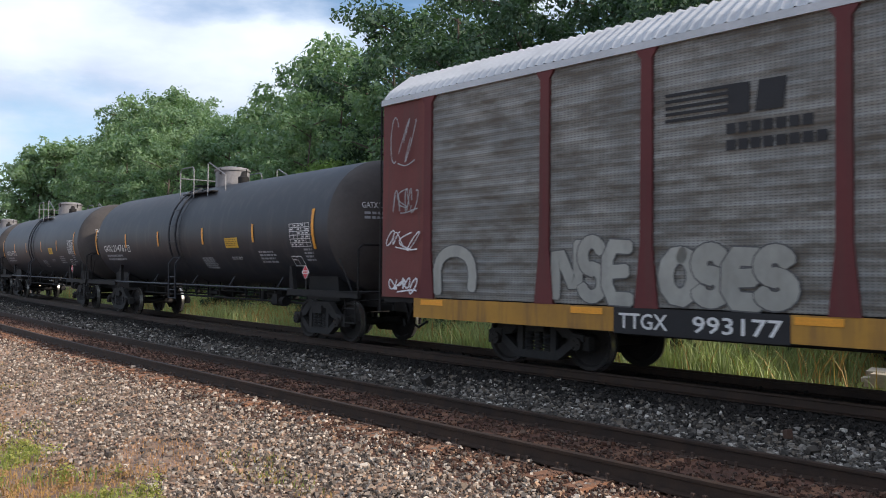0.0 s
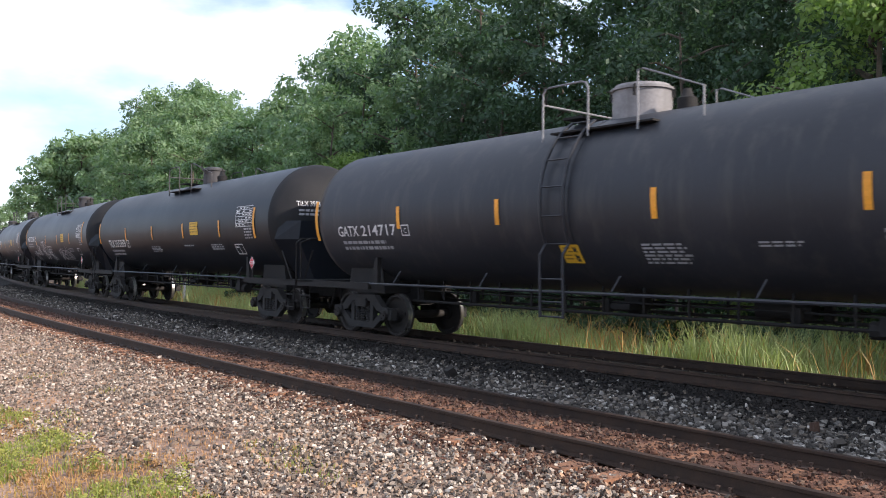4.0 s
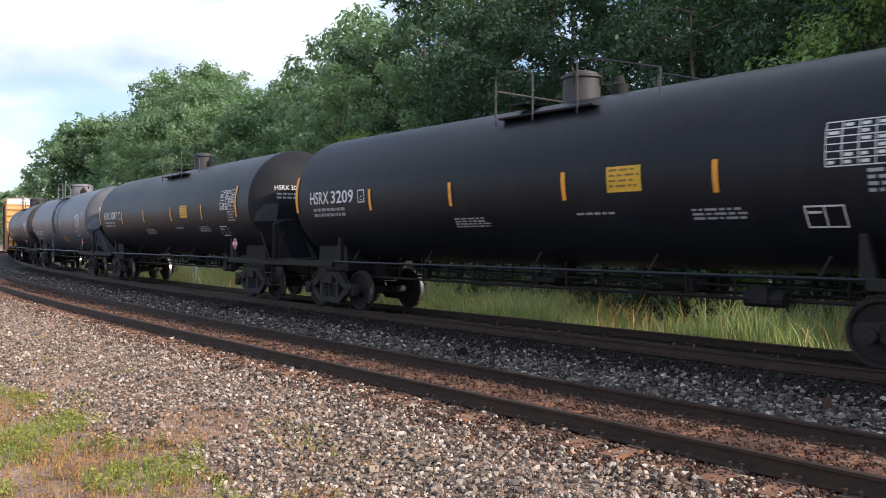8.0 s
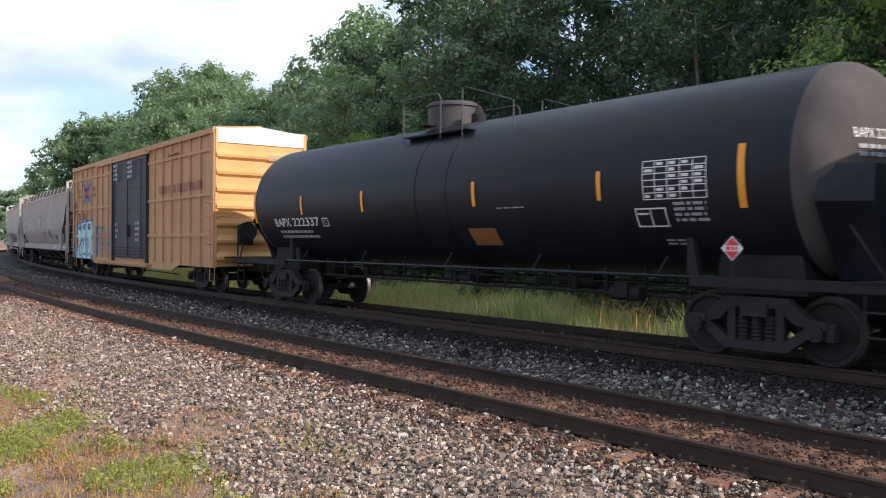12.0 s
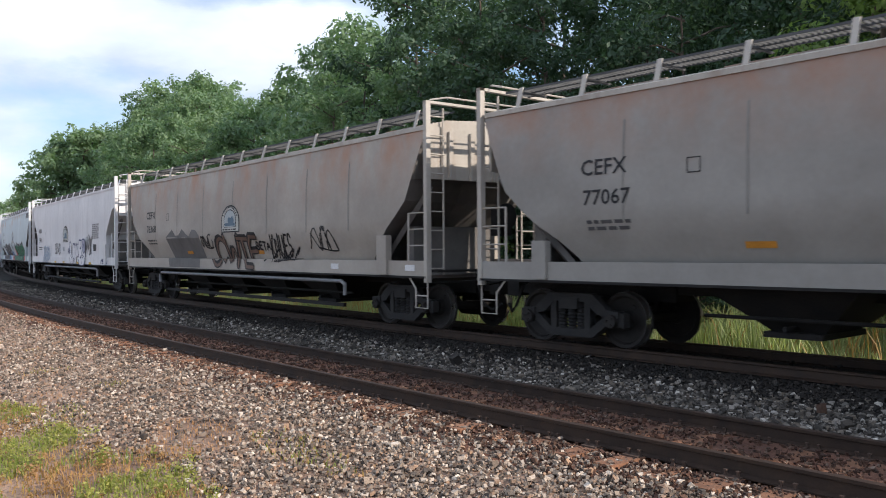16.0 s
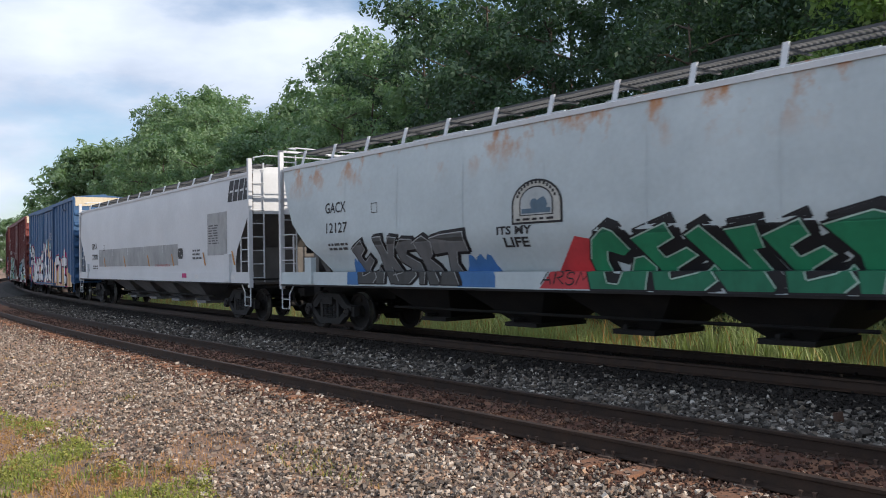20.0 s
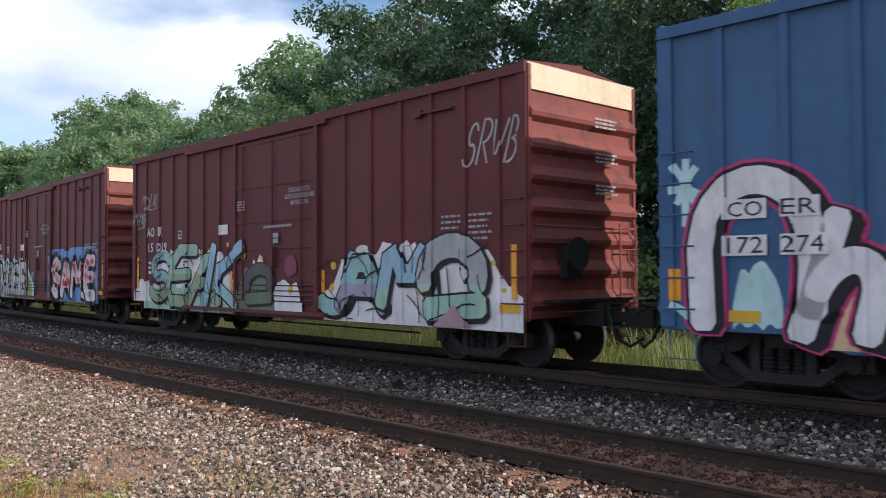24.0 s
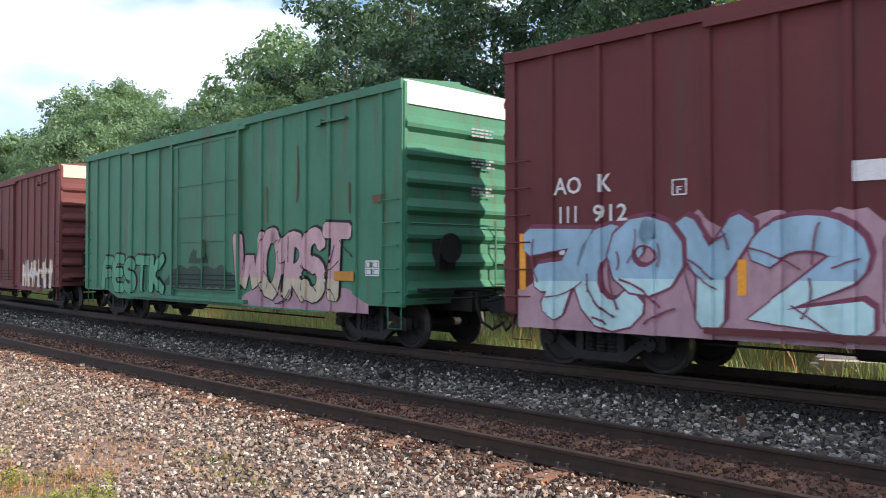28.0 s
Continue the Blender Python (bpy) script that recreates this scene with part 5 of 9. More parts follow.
M_CREAM = surface("cream_band_paint", (0.55, 0.46, 0.31), (0.63, 0.55, 0.40), 0.6, big=1.5, grain=20, bump=0.05, streak=(0.45, 0.36, 0.25))
M_WHITEBAND = surface("white_band_paint", (0.74, 0.74, 0.72), (0.8, 0.8, 0.79), 0.6, big=1.5, grain=20, bump=0.05, streak=(0.5, 0.48, 0.44))
M_NAVY = surface("black_door_paint", (0.02, 0.022, 0.035), (0.035, 0.037, 0.055), 0.6, big=0.8, grain=16, bump=0.06)
M_ROOF = surface("galvanised_roof_sheet", (0.42, 0.43, 0.45), (0.52, 0.53, 0.55), 0.5, 0.3, big=1.0, grain=16, bump=0.05)
M_YSILL = surface("dirty_yellow_sill_paint", (0.30, 0.155, 0.03), (0.42, 0.22, 0.035), 0.65, big=0.8, grain=16, bump=0.08, streak=(0.12, 0.07, 0.04), streak_amt=0.8)


def spray(name, c):
    return surface(name, c, tuple(k * 0.78 for k in c), 0.62, big=1.1, grain=9, bump=0.02, streak=tuple(k * 0.55 for k in c), streak_amt=0.55, streak_scale=(1.3, 1.3, 0.5), streak_range=(0.48, 0.7))


S_WHITE, S_SILVER, S_BLACK, S_PINK = spray("white_spray_paint", (0.78, 0.77, 0.79)), spray("silver_spray_paint", (0.40, 0.42, 0.43)), spray("black_spray_paint", (0.012, 0.012, 0.015)), spray("pink_spray_paint", (0.45, 0.28, 0.33))
S_MAG, S_SKY, S_AQUA, S_BLUE = spray("magenta_spray_paint", (0.55, 0.05, 0.20)), spray("sky_blue_spray_paint", (0.33, 0.51, 0.64)), spray("aqua_spray_paint", (0.30, 0.52, 0.52)), spray("blue_spray_paint", (0.07, 0.20, 0.46))
S_GREEN, S_OLIVE, S_LIME, S_RED = spray("green_spray_paint", (0.02, 0.17, 0.09)), spray("sage_green_spray_paint", (0.30, 0.40, 0.27)), spray("lime_spray_paint", (0.36, 0.46, 0.14)), spray("red_spray_paint", (0.55, 0.05, 0.06))
S_PEACH, S_YEL, S_GREY, S_LILAC = spray("peach_spray_paint", (0.72, 0.50, 0.30)), spray("yellow_spray_paint", (0.66, 0.48, 0.05)), spray("dark_grey_spray_paint", (0.10, 0.10, 0.105)), spray("lilac_spray_paint", (0.36, 0.36, 0.46))
S_PALE = spray("pale_blue_spray_paint", (0.52, 0.76, 0.77))
S_MINT = spray("mint_spray_paint", (0.38, 0.56, 0.46))
S_INK = spray("blue_black_spray_paint", (0.03, 0.04, 0.13))
S_SMOKE, S_BLUSH = spray("smoke_grey_spray_paint", (0.55, 0.56, 0.57)), spray("blush_pink_spray_paint", (0.58, 0.38, 0.40))
S_CREAM, S_JADE = spray("cream_spray_paint", (0.58, 0.50, 0.36)), spray("jade_spray_paint", (0.10, 0.34, 0.20))
S_STEELGREY = spray("steel_grey_spray_paint", (0.16, 0.165, 0.17))
S_SKYBLUE, S_BLUSHPALE = spray("cornflower_spray_paint", (0.16, 0.32, 0.62)), spray("pale_blush_spray_paint", (0.70, 0.58, 0.62))
S_MOSS = spray("moss_grey_spray_paint", (0.15, 0.19, 0.12))
S_WINE = spray("wine_red_spray_paint", (0.20, 0.05, 0.09))


# ---- box cars ----
POSTS = (-6.75, -5.9, -5.05, -4.2, -3.3, -2.45, 2.75, 3.6, 4.5, 5.35, 6.2, 7.0)


def box_car(mid, paint, band, label, half=7.63, top=5.03, posts=POSTS, door=(-1.62, 1.88), tc=6.15, end_paint=None, door_paint=None, bars=(), rib=0.045, name="box_car"):
    """Steel box car: ribbed sides, plug door, ribbed ends with a pale band, roof, ladders, sills and trucks."""
    c = thing(name, label, "box car", group="cars of the freight train")
    lat, z0 = 1.45, 0.86
    eave = top - 0.10
    end_paint = end_paint or paint
    ribs = [(x - 0.065, x + 0.065) for x in posts] + [(-half, -half + 0.2), (half - 0.2, half)] + [(door[0], door[1])]
    for q in (-1, 1):
        w = part("side_wall", Geo().box(-half, half, min(q * lat, q * (lat - 0.1)), max(q * lat, q * (lat - 0.1)), z0, eave), paint, c)
        key = ("post", round(rib, 3), round(top, 2), paint.name, q)
        me = cached(key, lambda: Geo().hexa([(-0.065, q * lat, z0 + 0.02), (0.065, q * lat, z0 + 0.02), (0.05, q * (lat + rib), z0 + 0.02), (-0.05, q * (lat + rib), z0 + 0.02)][::q], [(-0.065, q * lat, eave - 0.14), (0.065, q * lat, eave - 0.14), (0.05, q * (lat + rib), eave - 0.14), (-0.05, q * (lat + rib), eave - 0.14)][::q]).mesh("side_post", paint))
        for x in posts:
            part("side_post", me, None, w, at=(x, 0, 0))
        for x in (-half + 0.1, half - 0.1):
            part("corner_post", Geo().box(x - 0.1, x + 0.1, min(q * lat, q * (lat + rib)), max(q * lat, q * (lat + rib)), z0, eave), paint, w)
        for z in bars:
            part("side_bar", Geo().box(-half + 0.2, door[0], min(q * lat, q * (lat + rib * 0.8)), max(q * lat, q * (lat + rib * 0.8)), z - 0.05, z + 0.05).box(door[1], half - 0.2, min(q * lat, q * (lat + rib * 0.8)), max(q * lat, q * (lat + rib * 0.8)), z - 0.05, z + 0.05), paint, w)
        tr = Geo().box(-half, half, min(q * (lat - 0.02), q * (lat + rib + 0.03)), max(q * (lat - 0.02), q * (lat + rib + 0.03)), eave - 0.14, eave + 0.02)
        part("top_chord", tr, paint, w)
        ss = Geo().prism([(-half, z0 - 0.04), (-half, z0 + 0.14), (half, z0 + 0.14), (half, z0 - 0.04), (5.9, z0 - 0.04), (5.2, 0.62), (-5.2, 0.62), (-5.9, z0 - 0.04)], min(q * (lat - 0.05), q * (lat + 0.002)), max(q * (lat - 0.05), q * (lat + 0.002)))
        part("side_sill", ss, paint, w)
        # door with its frame, bars and locking gear
        d0, d1 = door
        yo = q * (lat + rib)
        d = part("door", Geo().box(d0 + 0.06, d1 - 0.06, min(q * lat, yo), max(q * lat, yo), 0.95, top - 0.38), door_paint or paint, c)
        fr = Geo()
        for z in (0.98, 1.45, 2.18, 2.8, 3.6, top - 0.42):
            fr.box(d0 + 0.06, d1 - 0.06, min(yo, q * (lat + rib + 0.02)), max(yo, q * (lat + rib + 0.02)), z - 0.03, z + 0.03)
        fr.box(d0, d0 + 0.1, min(q * lat, q * (lat + rib + 0.05)), max(q * lat, q * (lat + rib + 0.05)), 0.8, top - 0.2)
        fr.box(d1 - 0.1, d1, min(q * lat, q * (lat + rib + 0.05)), max(q * lat, q * (lat + rib + 0.05)), 0.8, top - 0.2)
        part("door_frame", fr, door_paint or paint, d)
        for x in (d0 + 0.45, (d0 + d1) / 2, d1 - 0.6):
            part("lock_rod", Geo().tube([(x, q * (lat + rib + 0.05), 1.0), (x, q * (lat + rib + 0.05), top - 0.45)], 0.02, 6), door_paint or paint, d)
        # proud dark bars drawn in for the gaps between the lower door ribs
        for k in range(4):
            z = 0.99 + 0.115 * k
            part("door_rib", Geo().box(d0 + 0.1, d1 - 0.1, min(yo, q * (lat + rib + 0.036)), max(yo, q * (lat + rib + 0.036)), z - 0.012, z + 0.012), M_UNDER, d)
        part("route_board", Geo().box(4.95, 5.15, min(q * lat, q * (lat + rib + 0.05)), max(q * lat, q * (lat + rib + 0.05)), top - 0.62, top - 0.5).box(5.15, 5.95, min(q * lat, q * (lat + rib + 0.04)), max(q * lat, q * (lat + rib + 0.04)), top - 0.58, top - 0.54), paint, w)
        xm = (d0 + d1) / 2
        part("lock_box", Geo().box(xm - 0.12, xm + 0.12, min(yo, q * (lat + rib + 0.12)), max(yo, q * (lat + rib + 0.12)), 1.75, 2.2), door_paint or paint, d)
        tk = Geo().box(d0 - 2.6, d1 + 0.3, min(q * lat, q * (lat + rib + 0.09)), max(q * lat, q * (lat + rib + 0.09)), 0.70, 0.78)
        part("door_track", tk, paint, w)
        part("door_track", Geo().box(d0 - 2.6, d1 + 0.3, min(q * lat, q * (lat + rib + 0.06)), max(q * lat, q * (lat + rib + 0.06)), top - 0.33, top - 0.25), paint, w)
        for sx in (-1, 1):
            for k in range(5 if sx > 0 else 6):
                z = 1.1 + 0.42 * k
                part("grab_iron", Geo().tube([(sx * (half - 0.08), q * (lat + rib), z), (sx * (half - 0.08), q * (lat + rib + 0.07), z), (sx * (half - 0.5), q * (lat + rib + 0.07), z), (sx * (half - 0.5), q * (lat + rib), z)], 0.013, 4), paint, w)
            y = q * (lat - 0.02)
            part("sill_step", Geo().tube([(sx * (half - 0.1), y, z0), (sx * (half - 0.1), y, 0.42), (sx * (half - 0.48), y, 0.42), (sx * (half - 0.48), y, z0)], 0.016, 4), paint, c)
    # roof: slight peak and cross seams
    rf = Geo()
    rf.add([(-half, -lat - 0.05, eave), (half, -lat - 0.05, eave), (half, 0, top + 0.04), (-half, 0, top + 0.04), (-half, lat + 0.05, eave), (half, lat + 0.05, eave), (-half, -lat - 0.05, eave - 0.05), (half, -lat - 0.05, eave - 0.05), (-half, lat + 0.05, eave - 0.05), (half, lat + 0.05, eave - 0.05)],
           [(0, 1, 2, 3), (3, 2, 5, 4), (6, 7, 1, 0), (4, 5, 9, 8), (8, 9, 7, 6), (0, 3, 4, 8, 6), (1, 7, 9, 5, 2)])
    roof = part("roof", rf, M_ROOF if paint is M_TAN else paint, c)
    n = int(half * 2 / 1.1)
    for k in range(n + 1):
        x = -half + 0.05 + (2 * half - 0.1) * k / n
        part("roof_seam", cached(("seam", round(top, 2), paint.name), lambda: Geo().hexa([(-0.03, -lat - 0.06, eave - 0.02), (0.03, -lat - 0.06, eave - 0.02), (0.03, 0, top + 0.03), (-0.03, 0, top + 0.03)], [(-0.03, -lat - 0.06, eave + 0.05), (0.03, -lat - 0.06, eave + 0.05), (0.03, 0, top + 0.09), (-0.03, 0, top + 0.09)]).mesh("roof_seam", paint)), None, roof, at=(x, 0, 0))
    # ends
    for q in (-1, 1):
        poly = [(q * (half - 0.12), z0), (q * (half - 0.02), z0)]
        nrib = 7
        for k in range(nrib):
            a = z0 + 0.12 + (top - 0.62 - z0) * k / nrib
            h = (top - 0.62 - z0) / nrib
            poly += [(q * (half - 0.02), a), (q * (half + 0.075), a + 0.16 * h), (q * (half + 0.085), a + 0.30 * h), (q * (half - 0.015), a + 0.62 * h)]
        poly += [(q * (half - 0.02), top - 0.06), (q * (half - 0.12), top - 0.06)]
        e = part("end_wall", Geo().prism(poly[::-q], -lat + 0.02, lat - 0.02), end_paint, c, "horizontally ribbed steel end")
        part("top_band", Geo().box(min(q * (half - 0.015), q * (half + 0.02)), max(q * (half - 0.015), q * (half + 0.02)), -lat, lat, top - 0.50, top - 0.07), band, e, "pale reflective band")
        part("corner_strip", Geo().box(min(q * (half - 0.1), q * (half + 0.03)), max(q * (half - 0.1), q * (half + 0.03)), -lat - 0.01, -lat + 0.06, z0, top - 0.1), end_paint, e)
        part("corner_strip", Geo().box(min(q * (half - 0.1), q * (half + 0.03)), max(q * (half - 0.1), q * (half + 0.03)), lat - 0.06, lat + 0.01, z0, top - 0.1), end_paint, e)
        lad = Geo()
        for yy in (0.85, 1.32):
            lad.tube([(q * (half + 0.12), yy, 0.75), (q * (half + 0.12), yy, 2.45)], 0.02, 5)
        for k in range(5):
            lad.tube([(q * (half + 0.12), 0.85, 0.85 + 0.38 * k), (q * (half + 0.12), 1.32, 0.85 + 0.38 * k)], 0.014, 4)
        part("end_ladder", lad, end_paint, c)
        gear = Geo().lathe([(q * (half + 0.2), 0.22), (q * (half + 0.26), 0.28), (q * (half + 0.3), 0.28), (q * (half + 0.3), 0.22)], 18, (0, -0.55, 1.9), "x")
        gear.box(min(q * half, q * (half + 0.2)), max(q * half, q * (half + 0.2)), -0.75, -0.35, 1.5, 2.05)
        part("hand_brake", gear, M_UNDER, c)
        part("crossover_step", Geo().box(min(q * (half + 0.05), q * (half + 0.42)), max(q * (half + 0.05), q * (half + 0.42)), -1.2, 1.2, 1.12, 1.16), M_UNDER, c)
        part("end_grab_bar", Geo().tube([(q * (half + 0.1), -1.4, 2.35), (q * (half + 0.12), 1.3, 2.35)], 0.016, 5), end_paint, c)
        part("draft_sill", Geo().box(min(q * (half + 0.55), q * (half - 2.4)), max(q * (half + 0.55), q * (half - 2.4)), -0.25, 0.25, 0.72, 1.1), M_UNDER, c)
        part("coupler", coupler_geo(q * (half + 0.62), q), M_UNDER, c)
        add_truck(c, q * tc)
        lines = Geo()
        for z, sd in ((4.05, 3), (3.45, 4), (2.9, 5)):
            v, f = ruled(0.2, 0.85, z, z + 0.2, 3, sd, 0.1)
            lines.add([(q * (half + 0.092), -y if q < 0 else y, zz) for y, zz, d in v], f)
        part("end_stencils", lines, M_GREYLET, c)
    under = Geo().box(-half + 1.0, half - 1.0, -0.3, 0.3, 0.68, 0.9).box(-half + 0.1, half - 0.1, -lat + 0.1, lat - 0.1, 0.84, 0.9)
    for x in (-3.4, -1.2, 1.2, 3.4):
        under.box(x - 0.08, x + 0.08, -1.35, 1.35, 0.66, 0.86)
    under.lathe([(-2.6, 0.02), (-2.6, 0.2), (-1.5, 0.2), (-1.5, 0.02)], 12, (0, -0.7, 0.6), "x")
    under.tube([(-4.6, -0.9, 0.5), (4.4, -0.9, 0.46)], 0.018, 5)
    part("underframe", under, M_UNDER, c)
    cuts = sorted({round(x + d, 4) for a, b in ribs for x in (a, b) for d in (-0.002, 0.002)})
    s = Side(c, flat_side(lat, ribs, rib, door, bars), cuts, 0, tuple(b + d for b in bars for d in (-0.052, -0.05, 0.05, 0.052)))
    CARS.append((c, mid, tc, 0.0))
    return c, s


def aok_marks(s, first, second, digits):
    s.lay("reporting_mark", joined(lettering("AO", -6.68, -6.2, 2.65, 2.9, 0.012), lettering("K", -5.87, -5.68, 2.65, 2.9, 0.012)), M_WHITE, 0.02)
    s.lay("car_number", joined(lettering(first, -6.58, -6.28, 2.22, 2.46, 0.012), lettering(second, -5.95, -5.42, 2.22, 2.46, 0.012)), M_WHITE, 0.02)
    s.lay("clearance_box", joined(outline(-4.72, -4.50, 2.53, 2.75, 0.02), lettering("F", -4.645, -4.575, 2.56, 2.65, 0.01)), M_WHITE, 0.02)
    s.lay("weight_lines", ruled(-6.6, -5.5, 1.55, 1.95, 3, 9, 0.2), M_WHITE, 0.003)
    s.lay("door_warning", joined(lettering("CLOSE AND LOCK", 0.82, 1.66, 3.36, 3.46, 0.012), lettering("BOTH DOORS BEFORE", 0.7, 1.82, 3.22, 3.32, 0.012), lettering("MOVING CAR", 0.92, 1.6, 3.08, 3.18, 0.012)), M_GREYLET, 0.045)
    s.lay("routing_card", rect(-2.4, -2.02, 2.56, 2.8), M_WHITE, 0.02, "torn white paper card")
    s.lay("dimension_table", joined(ruled(5.62, 6.12, 2.1, 2.6, 5, 31, 0.12, 0.4), ruled(6.3, 6.85, 2.1, 2.6, 5, 32, 0.12, 0.4)), M_GREYLET, 0.02)
    s.lay("stencil_box", table(6.22, 6.66, 1.34, 1.66, 2, 2, 0.025, 3), M_WHITE, 0.022)
    s.lay("reflective_plate", rect(7.05, 7.5, 0.95, 1.08), M_YELLOW2, 0.022)
    s.lay("door_stencils", joined(ruled(-1.4, -1.0, 3.05, 3.3, 4, 33, 0.2, 0.5), ruled(-0.2, 1.1, 2.62, 2.68, 1, 34, 0.08, 1.0), ruled(0.2, 0.45, 2.25, 2.5, 2, 35, 0.2, 0.8)), M_GREYLET, 0.045)
    for x, z0, z1 in ((-7.3, 1.2, 2.08), (-5.25, 1.2, 1.66), (-3.75, 1.2, 1.66), (-1.86, 1.2, 1.66), (2.0, 1.2, 1.66), (3.2, 1.2, 1.66), (5.05, 1.2, 1.66), (7.33, 1.17, 2.05)):
        s.stripe(x, z0, z1, 0.12)


def piece(s, x0, x1, z0, z1, seed, n, fill, line, back=None, lights=None, lobes=8, grow=0.05):
    """A sprayed piece: background cloud, outlined letters, lighter touches."""
    if back is not None:
        s.lay("graffiti_cloud", cloud(x0 - 0.15, x1 + 0.15, z0, z1 + 0.22, seed, lobes), back, 0.004, "sprayed background cloud")
    s.lay("graffiti_outline", wild_letters(x0, x1, z0 + 0.05, z1, seed, n, grow), line, 0.007, "dark sprayed outline")
    g = s.lay("graffiti_letters", wild_letters(x0, x1, z0 + 0.05, z1, seed, n), fill, 0.010, "sprayed interlocking letters")
    if lights is not None:
        s.lay("graffiti_highlight", wild_letters(x0, x1, z0 + 0.05, z1, seed, n, 0.0, 0.35), lights, 0.013, parent=g)


def words(s, text, x0, x1, z0, z1, fill, line, rim=None, w=0.36, grow=0.06, slant=0.0, lights=None, drop=(0.0, 0.0), low=None, split=1.4, spread=0.0, soft=1, base=0.006, bounce=0.05):
    """Big sprayed letters, each with its outline: a thrown shadow behind, a second colour in the lower half, thin lights."""
    total = sum(GLYPH[c][0] for c in text)
    at, boxes = x0, []
    for i, c in enumerate(text):
        wide = GLYPH[c][0] / total * (x1 - x0)
        up = bounce * (z1 - z0) * math.sin(i * 2.1)
        boxes.append((c, at - wide * spread, at + wide * (1 + spread), z0 + min(0.0, up) * 0.3, z1 + up))
        at += wide
    dx, dz = drop
    if rim is not None:
        figs = [brush(c, a, b, p, q, w, slant, grow + 0.045, soft) for c, a, b, p, q in boxes]
        if dx or dz:
            figs += [brush(c, a + dx, b + dx, p + dz, q + dz, w, slant, grow + 0.045, soft) for c, a, b, p, q in boxes]
        s.lay("graffiti_rim", joined(*figs), rim, base)
    if dx or dz:
        s.lay("graffiti_shadow", joined(*[brush(c, a + dx * k, b + dx * k, p + dz * k, q + dz * k, w, slant, grow, soft) for k in (0.5, 1.0) for c, a, b, p, q in boxes]), line, base + 0.004, "dark sprayed block shadow")
    e = base + 0.008
    for c, a, b, p, q in boxes:
        s.lay("graffiti_outline", brush(c, a, b, p, q, w, slant, grow, soft), line, e, "dark sprayed outline")
        fig = brush(c, a, b, p, q, w, slant, 0.0, soft)
        g = s.lay("graffiti_letter", fig, fill, e + 0.0015, "big sprayed letter")
        if low is not None:
            s.lay("lower_fill", below(fig, split), low, e + 0.0022, parent=g)
        if lights is not None:
            s.lay("graffiti_highlight", brush(c, a - w * 0.2, b - w * 0.2, p + w * 0.16, q + w * 0.16, w, slant, -w * 0.5 + 0.016, soft), lights, e + 0.0034, parent=g)
        e += 0.0036


def nicks(s, x0, x1, z0, z1, seed, n, material, e=0.04, w=0.028):
    """Loose thin strokes across a piece: edges, arrows and cracks of its letters."""
    r = random.Random(seed)
    for k in range(n):
        cx, cz, a, ln = r.uniform(x0, x1), r.uniform(z0, z1), r.choice((1.2, 1.5, 1.8, 0.4, -0.5, 2.4)) + r.uniform(-0.25, 0.25), r.uniform(0.12, 0.42)
        bend = r.uniform(-0.25, 0.25)
        pts = [(cx + math.cos(a + bend * u) * ln * u, min(z1 + 0.1, max(z0 - 0.05, cz + math.sin(a + bend * u) * ln * u))) for u in (-1, -0.5, 0, 0.5, 1)]
        s.lay("graffiti_line", ribbon(pts, w * r.uniform(0.6, 1.3)), material, e + 0.0002 * k)


# blue box car with a large white piece
cn, sn = box_car(306.11, M_BLUE, M_CREAM, "blue steel box car covered in large white sprayed letters")
sn.lay("graffiti_cloud", cloud(-5.75, 6.9, 0.66, 2.15, 5, 14), S_PEACH, 0.003, "peach sprayed background")
sn.lay("graffiti_cloud", cloud(-0.55, 1.0, 1.2, 2.75, 8, 2), S_PEACH, 0.0036)
sn.lay("graffiti_cloud", cloud(-0.05, 0.3, 2.3, 3.25, 9, 1), S_PEACH, 0.0042)
for k, (a, b, c, d) in enumerate(((-0.75, 2.85, 0.05, 2.5), (-0.35, 3.15, -0.5, 2.35), (-0.1, 3.3, -0.35, 2.6), (-0.7, 2.6, 0.0, 2.75), (-7.45, 3.05, -7.1, 2.45), (-7.1, 3.0, -7.4, 2.5), (-7.25, 3.12, -7.27, 2.2), (-7.5, 2.7, -7.05, 2.62), (-3.75, 2.45, -3.35, 2.22), (-3.45, 2.5, -3.55, 2.18), (0.65, 2.9, 1.0, 2.6), (0.95, 2.9, 0.7, 2.6), (-7.5, 1.15, -7.15, 0.9))):
    sn.lay("graffiti_splash", ribbon([(a + (c - a) * u, b + (d - b) * u + 0.05 * math.sin(3 * u)) for u in (0, 0.3, 0.6, 1.0)], 0.11), S_PALE, 0.0046 + 0.0002 * k, "pale blue sprayed star stroke")
sn.lay("graffiti_splash", cloud(-6.62, -5.95, 0.85, 1.75, 64, 2, False), S_PALE, 0.0046, "pale blue sprayed patch")
words(sn, "^", -7.25, -5.4, 0.74, 3.02, S_WHITE, S_BLACK, S_MAG, 0.36, 0.045, 0.0, None, (0.10, -0.02))
words(sn, "h", -5.75, -4.45, 0.66, 2.42, S_WHITE, S_BLACK, S_MAG, 0.32, 0.045, 0.22, None, (0.12, -0.06))
words(sn, "ec", -4.75, -2.85, 0.76, 2.85, S_WHITE, S_BLACK, S_MAG, 0.33, 0.045, 0.05, None, (0.13, -0.06), bounce=0.0)
words(sn, "k", -3.0, -1.95, 0.84, 2.42, S_WHITE, S_BLACK, S_MAG, 0.32, 0.045, 0.12, None, (0.12, -0.06))
